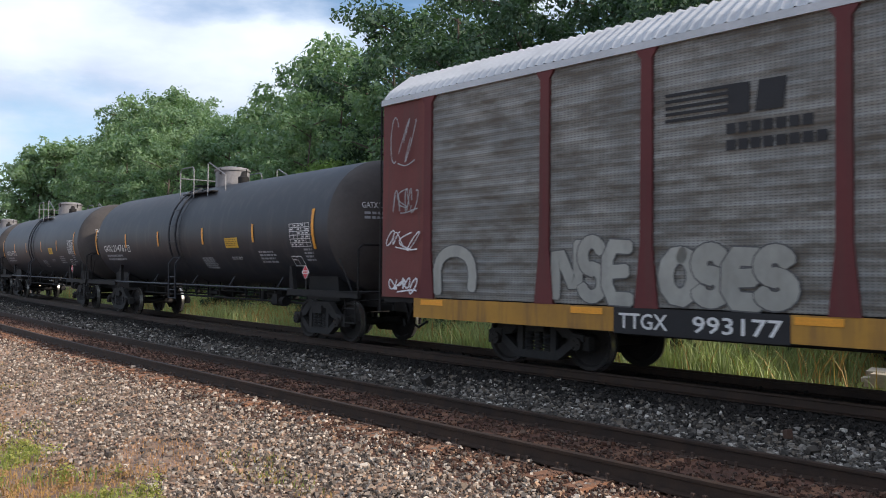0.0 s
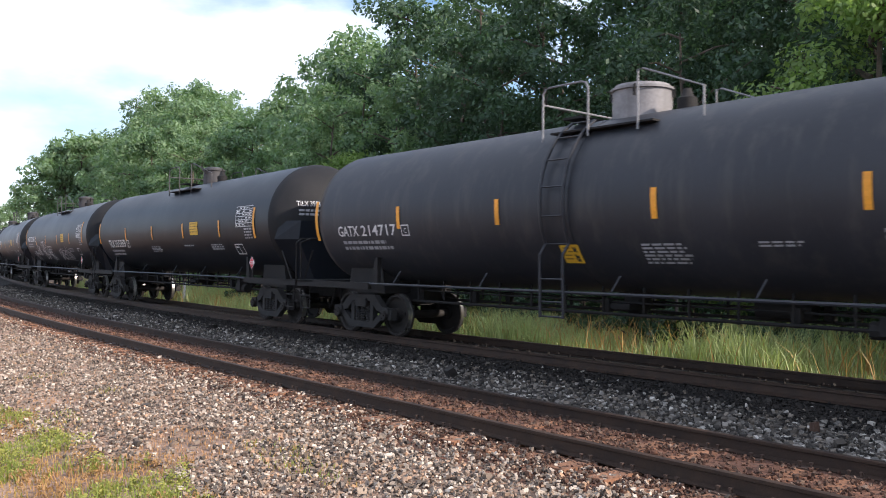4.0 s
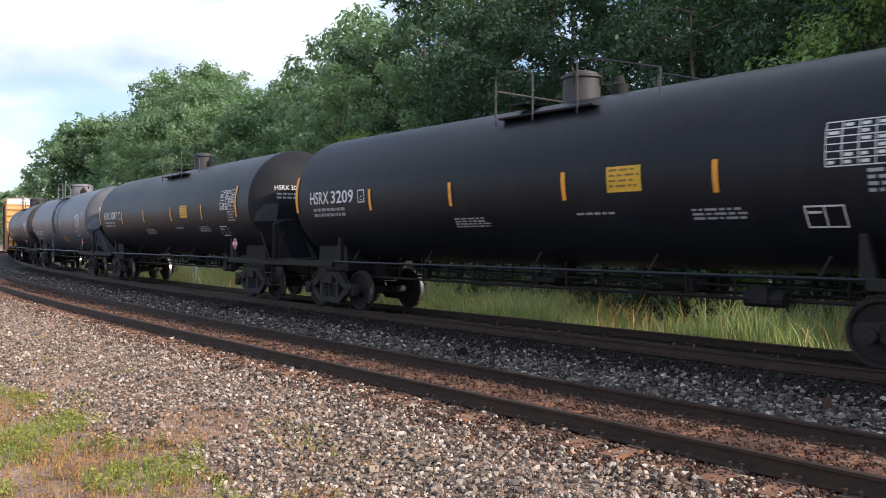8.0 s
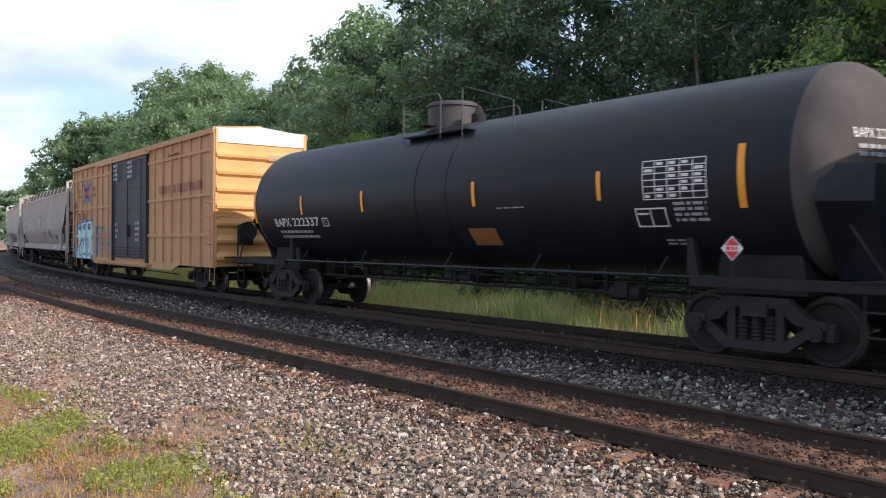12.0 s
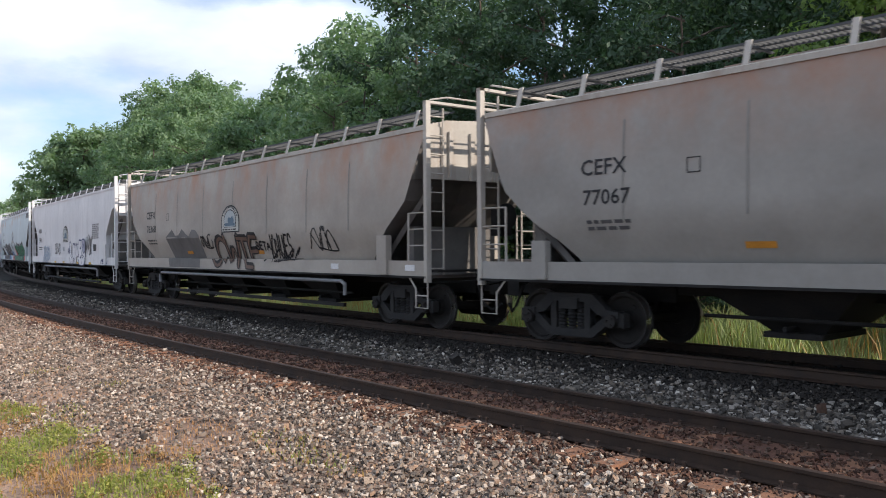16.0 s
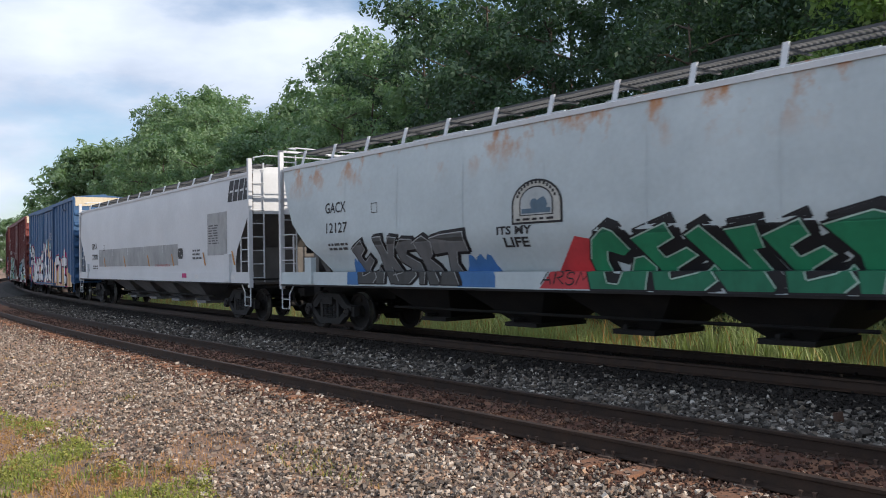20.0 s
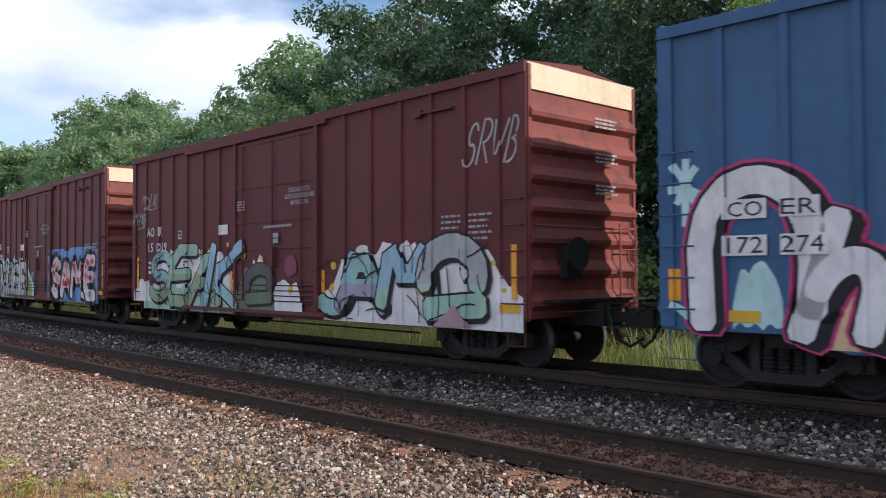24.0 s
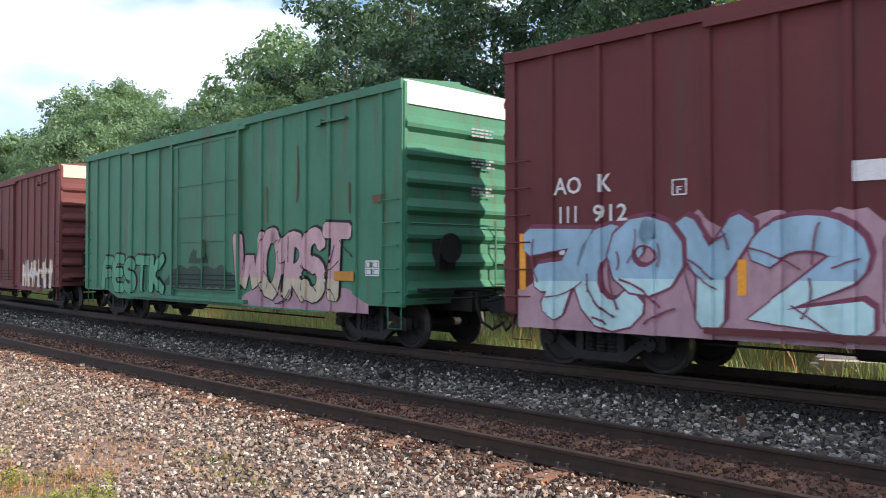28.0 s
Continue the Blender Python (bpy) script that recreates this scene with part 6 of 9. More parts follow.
words(sn, "P", -2.35, -0.55, 0.64, 2.98, S_WHITE, S_BLACK, S_MAG, 0.38, 0.045, 0.05, None, (0.14, -0.05))
words(sn, "a", -0.75, 0.75, 0.86, 2.7, S_WHITE, S_BLACK, S_MAG, 0.36, 0.045, 0.0, None, (0.14, -0.06))
words(sn, "int", 0.75, 6.3, 0.76, 2.75, S_WHITE, S_BLACK, S_MAG, 0.42, 0.045, 0.0, None, (0.15, -0.06))
sn.lay("number_patch", joined(rect(-6.72, -6.15, 2.27, 2.52), rect(-5.98, -5.5, 2.27, 2.52), rect(-6.72, -6.15, 1.8, 2.06), rect(-5.98, -5.4, 1.8, 2.06)), S_WHITE, 0.032)
sn.lay("reporting_mark", joined(lettering("CO", -6.66, -6.2, 2.3, 2.49, 0.0), lettering("ER", -5.95, -5.54, 2.3, 2.49, 0.0)), M_BLACKLET, 0.036)
sn.lay("car_number", joined(lettering("172", -6.67, -6.2, 1.83, 2.04, 0.0), lettering("274", -5.95, -5.46, 1.83, 2.04, 0.0)), M_BLACKLET, 0.036)
sn.lay("door_warning", joined(lettering("CLOSE AND LOCK", 0.82, 1.66, 3.36, 3.46, 0.012), lettering("DOORS BEFORE", 0.8, 1.72, 3.22, 3.32, 0.012), lettering("MOVING CAR", 0.92, 1.6, 3.08, 3.18, 0.012)), M_GREYLET, 0.045)
sn.lay("routing_card", rect(-2.15, -1.78, 2.84, 3.0), M_WHITE, 0.02)
sn.stripe(-7.42, 1.21, 1.64, 0.16)
sn.lay("reflective_plate", rect(-6.67, -6.25, 0.95, 1.1), M_YELLOW2, 0.02)

# brown box cars
co_, so = box_car(323.88, M_BROWN, M_CREAM, "brown steel box car with green and blue graffiti pieces", end_paint=M_LITEND)
so.lay("graffiti_cloud", cloud(-6.4, -1.5, 0.66, 2.32, 71, 7), S_WHITE, 0.003, "white sprayed background")
so.lay("graffiti_cloud", cloud(-0.85, -0.1, 0.9, 2.05, 67, 2), S_WHITE, 0.003)
so.lay("graffiti_cloud", cloud(0.0, 1.3, 0.7, 1.5, 68, 2), S_WHITE, 0.0035)
so.lay("graffiti_cloud", cloud(-1.5, 0.2, 0.7, 1.8, 69, 2), S_MOSS, 0.0042)
so.lay("graffiti_cloud", cloud(-6.9, -1.5, 0.64, 1.35, 70, 9), S_MINT, 0.0042)
so.lay("graffiti_cloud", cloud(-7.5, -6.4, 0.84, 1.5, 65, 2), S_WHITE, 0.0048)
words(so, "S", -6.5, -4.95, 0.82, 2.3, S_OLIVE, S_BLACK, None, 0.28, 0.035, 0.2, None, (0.04, -0.05), S_AQUA, 1.25)
words(so, "EA", -5.25, -2.2, 0.72, 2.4, S_OLIVE, S_BLACK, None, 0.30, 0.035, 0.3, None, (0.04, -0.05), S_MINT, 1.6, 0.1)
words(so, "K", -3.2, -1.2, 0.68, 2.42, S_AQUA, S_BLACK, None, 0.28, 0.035, 0.25, None, (0.05, -0.05), S_SKY, 1.2, 0.04, base=0.018)
words(so, "4", -1.15, 0.3, 0.85, 1.85, S_MOSS, S_BLACK, None, 0.26, 0.03, 0.2, None, (0.05, -0.04), S_GREY, 1.2)
so.lay("graffiti_splash", dots(0.85, 0.86, 1.75, 1.76, 66, 1, 0.42), S_WINE, 0.0042, "dull red sprayed patch")
so.lay("graffiti_cloud", cloud(2.0, 7.55, 0.64, 2.25, 74, 8), S_WHITE, 0.003)
words(so, "J", 1.75, 3.3, 0.72, 2.1, S_AQUA, S_BLACK, None, 0.32, 0.04, 0.1, None, (0.07, -0.05), S_SKY, 1.2)
words(so, "A", 2.5, 4.2, 0.75, 2.25, S_LILAC, S_BLACK, None, 0.34, 0.04, 0.05, None, (0.07, -0.05), S_AQUA, 1.4, base=0.012)
words(so, "M", 3.85, 5.5, 0.85, 2.3, S_MINT, S_BLACK, None, 0.34, 0.04, 0.05, None, (0.06, -0.05), S_SKY, 1.3, base=0.018)
words(so, "4", 5.0, 6.9, 0.7, 2.3, S_MINT, S_BLACK, None, 0.42, 0.04, 0.05, None, (0.06, -0.05), S_SILVER, 1.4, base=0.024)
nicks(so, -6.4, -1.6, 0.8, 2.2, 58, 34, S_BLACK)
nicks(so, 2.0, 6.9, 0.75, 2.0, 59, 26, S_BLACK)
for k, (x, z) in enumerate(((-4.45, 2.15), (-3.3, 2.15), (-2.05, 2.3), (-1.2, 2.05), (-0.35, 1.95), (0.85, 1.25), (2.35, 1.75), (2.3, 1.3), (6.85, 1.75), (7.1, 1.3))):
    so.lay("graffiti_splash", dots(x, x + 0.01, z, z + 0.01, 75 + k, 1, 0.11), S_YEL, 0.0052, "yellow sprayed dot")
so.lay("graffiti_splash", ([(5.4, 0.66), (6.4, 0.66), (5.95, 1.05)], [(0, 1, 2)]), S_PINK, 0.045)
so.lay("graffiti_tag", joined(tag_scrawl(-6.95, -6.05, 3.4, 3.9, 77, 0.025, 5), tag_scrawl(-7.55, -6.75, 2.9, 3.4, 78, 0.025, 5), brush("SRVB", 6.25, 7.5, 3.38, 4.15, 0.04, 0.3, 0.0, 1)), S_SILVER, 0.012, "grey marker tag")
aok_marks(so, "15", "019", 0)
cp, sp_ = box_car(341.51, M_BROWN, M_CREAM, "brown steel box car with silver and red-white graffiti", end_paint=M_LITEND)
sp_.lay("graffiti_cloud", cloud(-6.75, -0.35, 0.64, 2.4, 80, 6), S_PALE, 0.003, "sky blue sprayed background")
sp_.lay("graffiti_cloud", cloud(-6.5, -0.6, 0.64, 2.2, 81, 7), S_LIME, 0.0036, "lime sprayed background")
sp_.lay("graffiti_cloud", cloud(-6.0, -1.2, 0.66, 1.6, 79, 6), S_SILVER, 0.0042)
words(sp_, "KOSE", -5.85, -1.4, 0.70, 2.12, S_SILVER, S_BLACK, None, 0.30, 0.04, 0.02, None, (0.09, 0.06), S_SMOKE, 1.3, 0.10, 0)
words(sp_, "5", -6.5, -5.5, 0.8, 1.75, S_SILVER, S_BLACK, None, 0.2, 0.04, 0.1, None, (0.06, 0.03), soft=0)
nicks(sp_, -5.9, -1.3, 0.8, 2.05, 57, 30, S_BLACK)
nicks(sp_, -5.9, -1.3, 0.8, 1.9, 56, 18, S_WHITE, 0.047, 0.035)
sp_.lay("graffiti_tag", brush("ACP", -0.75, -0.3, 1.42, 1.7, 0.03, 0.2), S_PALE, 0.03)
sp_.lay("graffiti_tag", brush("9o", -1.3, -1.05, 1.95, 2.2, 0.03, 0.2), S_WHITE, 0.012)
for a, b, c, d in ((1.5, 6.95, 0.66, 2.28), (1.75, 6.9, 2.27, 2.42), (1.6, 3.2, 2.41, 2.5), (3.9, 6.4, 2.41, 2.52)):
    sp_.lay("graffiti_cloud", rect(a, b, c, d), S_SKYBLUE, 0.003, "blue sprayed background")
words(sp_, "SAME", 1.95, 6.65, 0.72, 2.26, S_WHITE, S_BLACK, None, 0.38, 0.13, 0.03, None, (-0.12, 0.06), S_BLUSHPALE, 1.1, 0.05, 1, bounce=0.03)
r_spots = random.Random(84)
for k in range(64):
    # spots stay on the letters: pick a place along one of their strokes
    letter = "SAME"[k % 4]
    stroke = r_spots.choice(GLYPH[letter][1])
    a, b = r_spots.choice(list(zip(stroke, stroke[1:])))
    f = r_spots.random()
    u, v = a[0] + (b[0] - a[0]) * f + r_spots.uniform(-0.06, 0.06), a[1] + (b[1] - a[1]) * f + r_spots.uniform(-0.05, 0.05)
    wide = {"S": (1.95, 1.06), "A": (3.01, 1.19), "M": (4.20, 1.38), "E": (5.58, 1.06)}[letter]
    cx_, cz_ = wide[0] + wide[1] * u, 0.95 + 1.08 * v
    sp_.lay("graffiti_spot", dots(cx_, cx_ + 0.01, cz_, cz_ + 0.01, r_spots.randint(1, 99), 1, 0.045 + 0.10 * r_spots.random() ** 2), S_RED if k % 3 else S_BLUSH, 0.037 + 0.0002 * k, "red sprayed spot")
sp_.lay("graffiti_tag", tag_scrawl(6.15, 6.7, 1.72, 2.04, 85, 0.05, 4), S_INK, 0.012)
aok_marks(sp_, "15", "050", 0)
cq, sq_ = box_car(359.15, M_BROWN, M_CREAM, "brown steel box car with pale blue and pink graffiti letters", end_paint=M_LITEND)
sq_.lay("graffiti_cloud", cloud(-7.4, 6.1, 0.62, 2.35, 86, 14), S_PINK, 0.004, "pink sprayed background")
sq_.lay("graffiti_cloud", cloud(5.6, 7.4, 0.64, 1.3, 85, 3), S_PINK, 0.0036)
words(sq_, "z", -7.25, -6.05, 0.70, 2.22, S_PALE, S_WINE, None, 0.42, 0.03, 0.0, None, (0.04, 0.04), S_SKY, 1.35, 0.0, 0)
words(sq_, "C", -6.25, -5.2, 0.62, 2.2, S_PALE, S_WINE, None, 0.42, 0.03, 0.0, None, (0.04, 0.04), S_SKY, 1.35)
words(sq_, "O", -5.65, -4.6, 1.15, 2.28, S_PALE, S_WINE, None, 0.38, 0.03, 0.0, None, (0.04, 0.04), S_SKY, 1.4, base=0.012)
words(sq_, "Y", -4.65, -3.6, 0.68, 2.28, S_PALE, S_WINE, None, 0.38, 0.035, 0.0, None, (0.04, 0.04), S_SKY, 1.4)
words(sq_, "q", -3.6, -2.2, 0.72, 2.2, S_PALE, S_WINE, None, 0.42, 0.03, 0.0, None, (0.04, 0.04), S_SKY, 1.4, base=0.012)
words(sq_, "HO", -2.0, -0.5, 0.78, 2.05, S_PALE, S_WINE, None, 0.34, 0.03, 0.0, None, (0.04, 0.04), S_LILAC, 1.3, 0.03)
words(sq_, "UT", -0.4, 1.95, 0.8, 1.75, S_LILAC, S_WINE, None, 0.30, 0.035, 0.0, None, (0.04, 0.04), S_SKY, 1.2, 0.04)
sq_.lay("graffiti_splash", cloud(-0.1, 0.5, 0.95, 1.85, 55, 3, False), S_GREY, 0.036, "grimy dark patch round lock gear")
words(sq_, "AGREE", 2.0, 5.95, 0.76, 2.12, S_PALE, S_WINE, None, 0.43, 0.03, 0.0, None, (0.04, 0.04), S_SKY, 1.3, 0.04)
nicks(sq_, -7.1, -2.4, 0.7, 2.0, 54, 22, S_WINE)
nicks(sq_, -1.9, 5.9, 0.8, 1.8, 53, 30, S_WINE)
nicks(sq_, -1.6, 1.9, 0.8, 1.7, 52, 16, S_BLACK)
for a in (-0.75, 1.05):
    sq_.lay("reflective_stripe", rect(a, a + 0.6, 1.32, 1.44), M_YELLOW, 0.05)
aok_marks(sq_, "111", "912", 0)
cr, sr = box_car(377.00, M_GREEN, M_WHITEBAND, "green steel box car with rust marks and pastel graffiti")
sr.lay("graffiti_cloud", cloud(1.9, 6.6, 0.66, 1.25, 98, 6), S_PINK, 0.003, "pink sprayed haze")
words(sr, "WOPST", 1.75, 6.0, 0.80, 2.38, S_CREAM, S_BLACK, None, 0.32, 0.025, 0.05, None, (0.03, 0.03), S_BLUSH, 1.3, 0.08)
words(sr, "FESTK", -6.3, -2.1, 0.78, 1.85, S_JADE, S_BLACK, None, 0.26, 0.03, 0.05, None, (0.04, 0.03), None, 1.2, 0.05)
nicks(sr, 1.9, 6.0, 0.8, 2.1, 51, 14, S_BLACK, 0.04, 0.02)
sr.lay("reflective_plate", rect(5.55, 6.25, 1.28, 1.46), M_ORANGE, 0.045)
for x0_, x1_, z0_, z1_ in ((-2.1, 1.95, 1.0, 1.6), (-0.6, 0.4, 1.6, 2.0)):
    sr.lay("grime_patch", cloud(x0_, x1_, z0_, z1_, 97, 6, False), spray("green_black_grime", (0.022, 0.055, 0.038)), 0.003, "dark greasy grime on the door")
sr.lay("stencil_box", table(6.54, 6.99, 1.39, 1.66, 2, 2, 0.025, 3), M_WHITE, 0.022)
sr.lay("rust_patch", joined(ribbon([(4.2, 4.1), (4.22, 3.4), (4.18, 2.9)], 0.05), ribbon([(6.0, 3.2), (6.02, 2.6)], 0.05), ribbon([(3.0, 3.3), (3.02, 2.5)], 0.04), ribbon([(6.9, 2.9), (6.9, 2.75)], 0.3)), spray("rust_stain", (0.12, 0.06, 0.035)), 0.02)
cx, sx_ = box_car(394.9, M_BROWN2, M_CREAM, "faded brown steel box car with small graffiti letters")
piece(sx_, 3.0, 6.6, 0.7, 1.8, 101, 5, S_PEACH, S_GREY, None, S_WHITE)
box_car(412.7, M_BROWN, M_CREAM, "plain brown steel box car far along the train")

# long yellow box car
POSTS60 = tuple(-8.42 + 0.92 * k for k in range(7)) + tuple(3.4 + 0.92 * k for k in range(7))
ch, shh = box_car(186.52, M_TAN, M_WHITEBAND, "long sun-bleached yellow box car with black double doors", half=9.2, top=5.05, posts=POSTS60, door=(-2.07, 2.63), tc=6.95, end_paint=M_ENDYEL, door_paint=M_NAVY, bars=(1.80, 3.02, 4.36), rib=0.06)
S_FADED = spray("faded_blue_spray_paint", (0.20, 0.215, 0.27))
S_STEEL = spray("steel_blue_spray_paint", (0.12, 0.22, 0.34))
for k in range(3):
    a, b = -8.36 + 0.9 * k, -7.58 + 0.9 * k + (0.2 if k == 2 else 0.0)
    shh.lay("graffiti_rim", ([(a - 0.06, 0.78), (b + 0.1, 0.78), (b + 0.06, 2.44 + 0.05 * k), (a - 0.04, 2.40 + 0.05 * k)], [(0, 1, 2, 3)]), S_BLUE, 0.004 + 0.0004 * k)
    shh.lay("graffiti_panel", ([(a, 0.80), (b + 0.08, 0.80), (b, 2.36 + 0.05 * k), (a + 0.02, 2.34 + 0.05 * k)], [(0, 1, 2, 3)]), S_PALE, 0.007 + 0.0004 * k, "pale blue sprayed panel")
shh.lay("graffiti_letters", brush("846", -8.2, -5.75, 0.86, 1.7, 0.10, 0.2), S_STEEL, 0.012, "steel blue sprayed letters")
shh.lay("graffiti_letters", brush("ETC", -5.95, -5.45, 0.8, 1.0, 0.03), S_STEEL, 0.014)
shh.lay("graffiti_letters", joined(*[rect(-5.2 + 0.42 * k, -5.04 + 0.42 * k, 0.9 + 0.1 * (k % 2), 2.25 - 0.12 * (k % 3)) for k in range(7)], rect(-5.2, -3.6, 2.1, 2.22), rect(-4.4, -2.6, 1.4, 1.52)), S_FADED, 0.006, "faded blue sprayed letters")
shh.lay("sprayed_patch", cloud(-9.1, -8.5, 0.82, 1.7, 106, 2), S_FADED, 0.004)
shh.lay("graffiti_tag", tag_scrawl(-8.95, -8.5, 2.6, 3.5, 112, 0.02, 3), spray("brown_marker", (0.22, 0.11, 0.06)), 0.075, "thin brown marker tag")
X0, X1, Z0, Z1 = -7.2, -5.98, 3.18, 4.22
shh.lay("crossed_emblem", brush("1", X0, X1, Z0, Z1, 0.19), spray("emblem_blue", (0.04, 0.10, 0.38)), 0.02, "blue and red crossed emblem")
shh.lay("crossed_emblem", brush("2", X0, X1, Z0, Z1, 0.19), spray("emblem_red", (0.50, 0.06, 0.07)), 0.018)
shh.lay("slogan", joined(lettering("next", -8.18, -7.7, 3.78, 3.93, 0.02), lettering("load", -8.18, -7.7, 3.57, 3.74, 0.02), lettering("any", -5.55, -5.1, 3.74, 3.92, 0.02), lettering("road", -5.57, -5.0, 3.53, 3.69, 0.02)), M_BLACKLET, 0.02)
shh.lay("reporting_mark", joined(lettering("TB", -8.2, -7.75, 2.55, 2.83, 0.02), lettering("OX", -7.38, -6.8, 2.55, 2.83, 0.02)), M_BLACKLET, 0.02)
shh.lay("car_number", joined(lettering("66", -8.2, -7.72, 2.08, 2.35, 0.02), lettering("47", -7.35, -6.85, 2.08, 2.35, 0.02), lettering("80", -6.4, -5.92, 2.08, 2.35, 0.02)), M_BLACKLET, 0.02)
shh.lay("clearance_box", outline(-6.3, -6.02, 2.58, 2.86, 0.025), M_BLACKLET, 0.02)
for x in (-8.2, -5.94):
    shh.stripe(x, 1.22, 1.68, 0.18)
shh.lay("reflective_plate", rect(-8.1, -7.6, 1.02, 1.12), M_YELLOW2, 0.02)
shh.lay("maker_name_bars", ruled(3.8, 8.3, 3.2, 3.48, 1, 107, 0.34, 1.0), spray("faded_stencil", (0.28, 0.13, 0.07)), 0.006)
shh.lay("door_stencils", joined(ruled(-1.5, -0.9, 3.9, 4.6, 4, 108, 0.25, 0.6), ruled(0.5, 1.2, 3.9, 4.6, 4, 109, 0.25, 0.6), ruled(-1.2, -0.8, 1.6, 2.3, 3, 110, 0.2, 0.5), ruled(1.6, 2.1, 1.5, 2.3, 4, 111, 0.2, 0.5)), M_GREYLET, 0.1)


# ---- covered hopper cars ----
# wide block letters, each an outline in its own unit cell, from the lower left round by the top
BLOCK = {
    "G": [(0.09, 0), (0, 0.49), (0.09, 0.81), (0.32, 1), (0.47, 0.93), (0.67, 0.63), (0.55, 0.53), (0.32, 0.61), (0.28, 0.45), (0.36, 0.11), (0.52, 0.09), (0.64, 0.37), (0.70, 0.5), (0.85, 0.53), (1, 0.35), (0.95, 0)],
    "E": [(0.27, 0.30), (0, 0.77), (0.44, 0.98), (0.52, 0.75), (0.30, 0.61), (0.37, 0.48), (0.63, 0.62), (0.74, 0.49), (0.47, 0.30), (0.49, 0.17), (0.78, 0.26), (0.88, 0.37), (1, 0.14), (0.86, 0), (0.30, 0)],
    "V": [(0.29, 0.39), (0, 0.86), (0.20, 1), (0.66, 0.34), (0.46, 0.92), (0.81, 0.98), (0.85, 0.63), (0.75, 0.61), (1, 0.06), (0.97, 0), (0.5, 0)],
    "R": [(0.30, 0), (0.26, 0.45), (0, 0.85), (0.42, 1), (0.72, 0.86), (0.66, 0.60), (0.52, 0.52), (0.78, 0.36), (1, 0.06), (0.94, 0), (0.66, 0), (0.52, 0.30), (0.48, 0)],
    "K": [(0.10, 0), (0.16, 0.6), (0.0, 0.98), (0.34, 1), (0.46, 0.62), (0.62, 0.98), (0.95, 0.95), (0.66, 0.55), (1, 0.05), (0.68, 0), (0.48, 0.34), (0.42, 0)],
    "S": [(0.04, 0), (0.0, 0.20), (0.42, 0.26), (0.50, 0.34), (0.10, 0.50), (0.05, 0.80), (0.34, 1), (0.84, 0.98), (0.95, 0.76), (0.52, 0.74), (0.44, 0.64), (0.92, 0.46), (1, 0.18), (0.70, 0)],
    "T": [(0.30, 0), (0.44, 0.62), (0.05, 0.58), (0.0, 0.90), (0.30, 0.96), (0.95, 1), (1, 0.62), (0.70, 0.62), (0.62, 0.40), (0.82, 0)],
}


def strip(a, b, w0, w1):
    """A thin quad along the edge from a to b, reaching w0 inwards and w1 outwards."""
    d = math.hypot(b[0] - a[0], b[1] - a[1]) or 1.0
    ux, uz = (b[0] - a[0]) / d, (b[1] - a[1]) / d
    nx, nz = -uz, ux
    a, b = (a[0] - ux * w1 * 0.6, a[1] - uz * w1 * 0.6), (b[0] + ux * w1 * 0.6, b[1] + uz * w1 * 0.6)
    return [(a[0] - nx * w0, a[1] - nz * w0), (b[0] - nx * w0, b[1] - nz * w0), (b[0] + nx * w1, b[1] + nz * w1), (a[0] + nx * w1, a[1] + nz * w1)], [(0, 1, 2, 3)]


def block_words(s, text, cells, z0, z1, fill, line, light, low, split, edge=0.035, drop=(0.09, 0.11), thin=0.022, base=0.006):
    """Sprayed block letters: a thrown shadow, a dark outline, the letter toned brighter below split as lit on the sill,
    and a thin light along its upper edges.
    """
    for k, (c, (x0, x1)) in enumerate(zip(text, cells)):
        up = 0.05 * (z1 - z0) * math.sin(k * 2.1)
        pts = [(x0 + u * (x1 - x0), z0 + v * (z1 - z0 + up)) for u, v in BLOCK[c]]
        tri = [tuple(t) for t in geometry.tessellate_polygon([[Vector((a, b, 0.0)) for a, b in pts]])]
        ring = list(zip(pts, pts[1:] + pts[:1]))
        e = base + 0.0005 * k
        s.lay("graffiti_shadow", joined(*[([(a + drop[0] * f, max(z0 - 0.02, b + drop[1] * g)) for a, b in pts], tri) for f, g in ((0.5, 0.5), (1.0, 1.0), (0.6, -0.8), (1.6, -0.4), (1.5, 0.4), (0.5, -1.3))], *[strip(a, b, 0.0, edge) for a, b in [((p[0] + drop[0], p[1] + drop[1]), (q[0] + drop[0], q[1] + drop[1])) for p, q in ring]]), line, e, "dark sprayed block shadow")
        s.lay("graffiti_outline", joined(*[strip(a, b, 0.0, edge) for a, b in ring]), line, e + 0.006, "dark sprayed outline")
        g = s.lay("graffiti_letter", (pts, tri), fill, e + 0.009, "big sprayed letter")
        # the upright sill's stronger light is painted as a brighter tone
        s.lay("lower_fill", below((pts, tri), split), low, e + 0.012, "lower part brightened as lit on the sill", parent=g)
        lit = [strip(a, b, thin, 0.0) for a, b in ring if b[0] - a[0] > 0.25 * abs(b[1] - a[1]) or a[1] - b[1] > 0.1]
        s.lay("graffiti_highlight", joined(*lit), light, e + 0.016, parent=g)


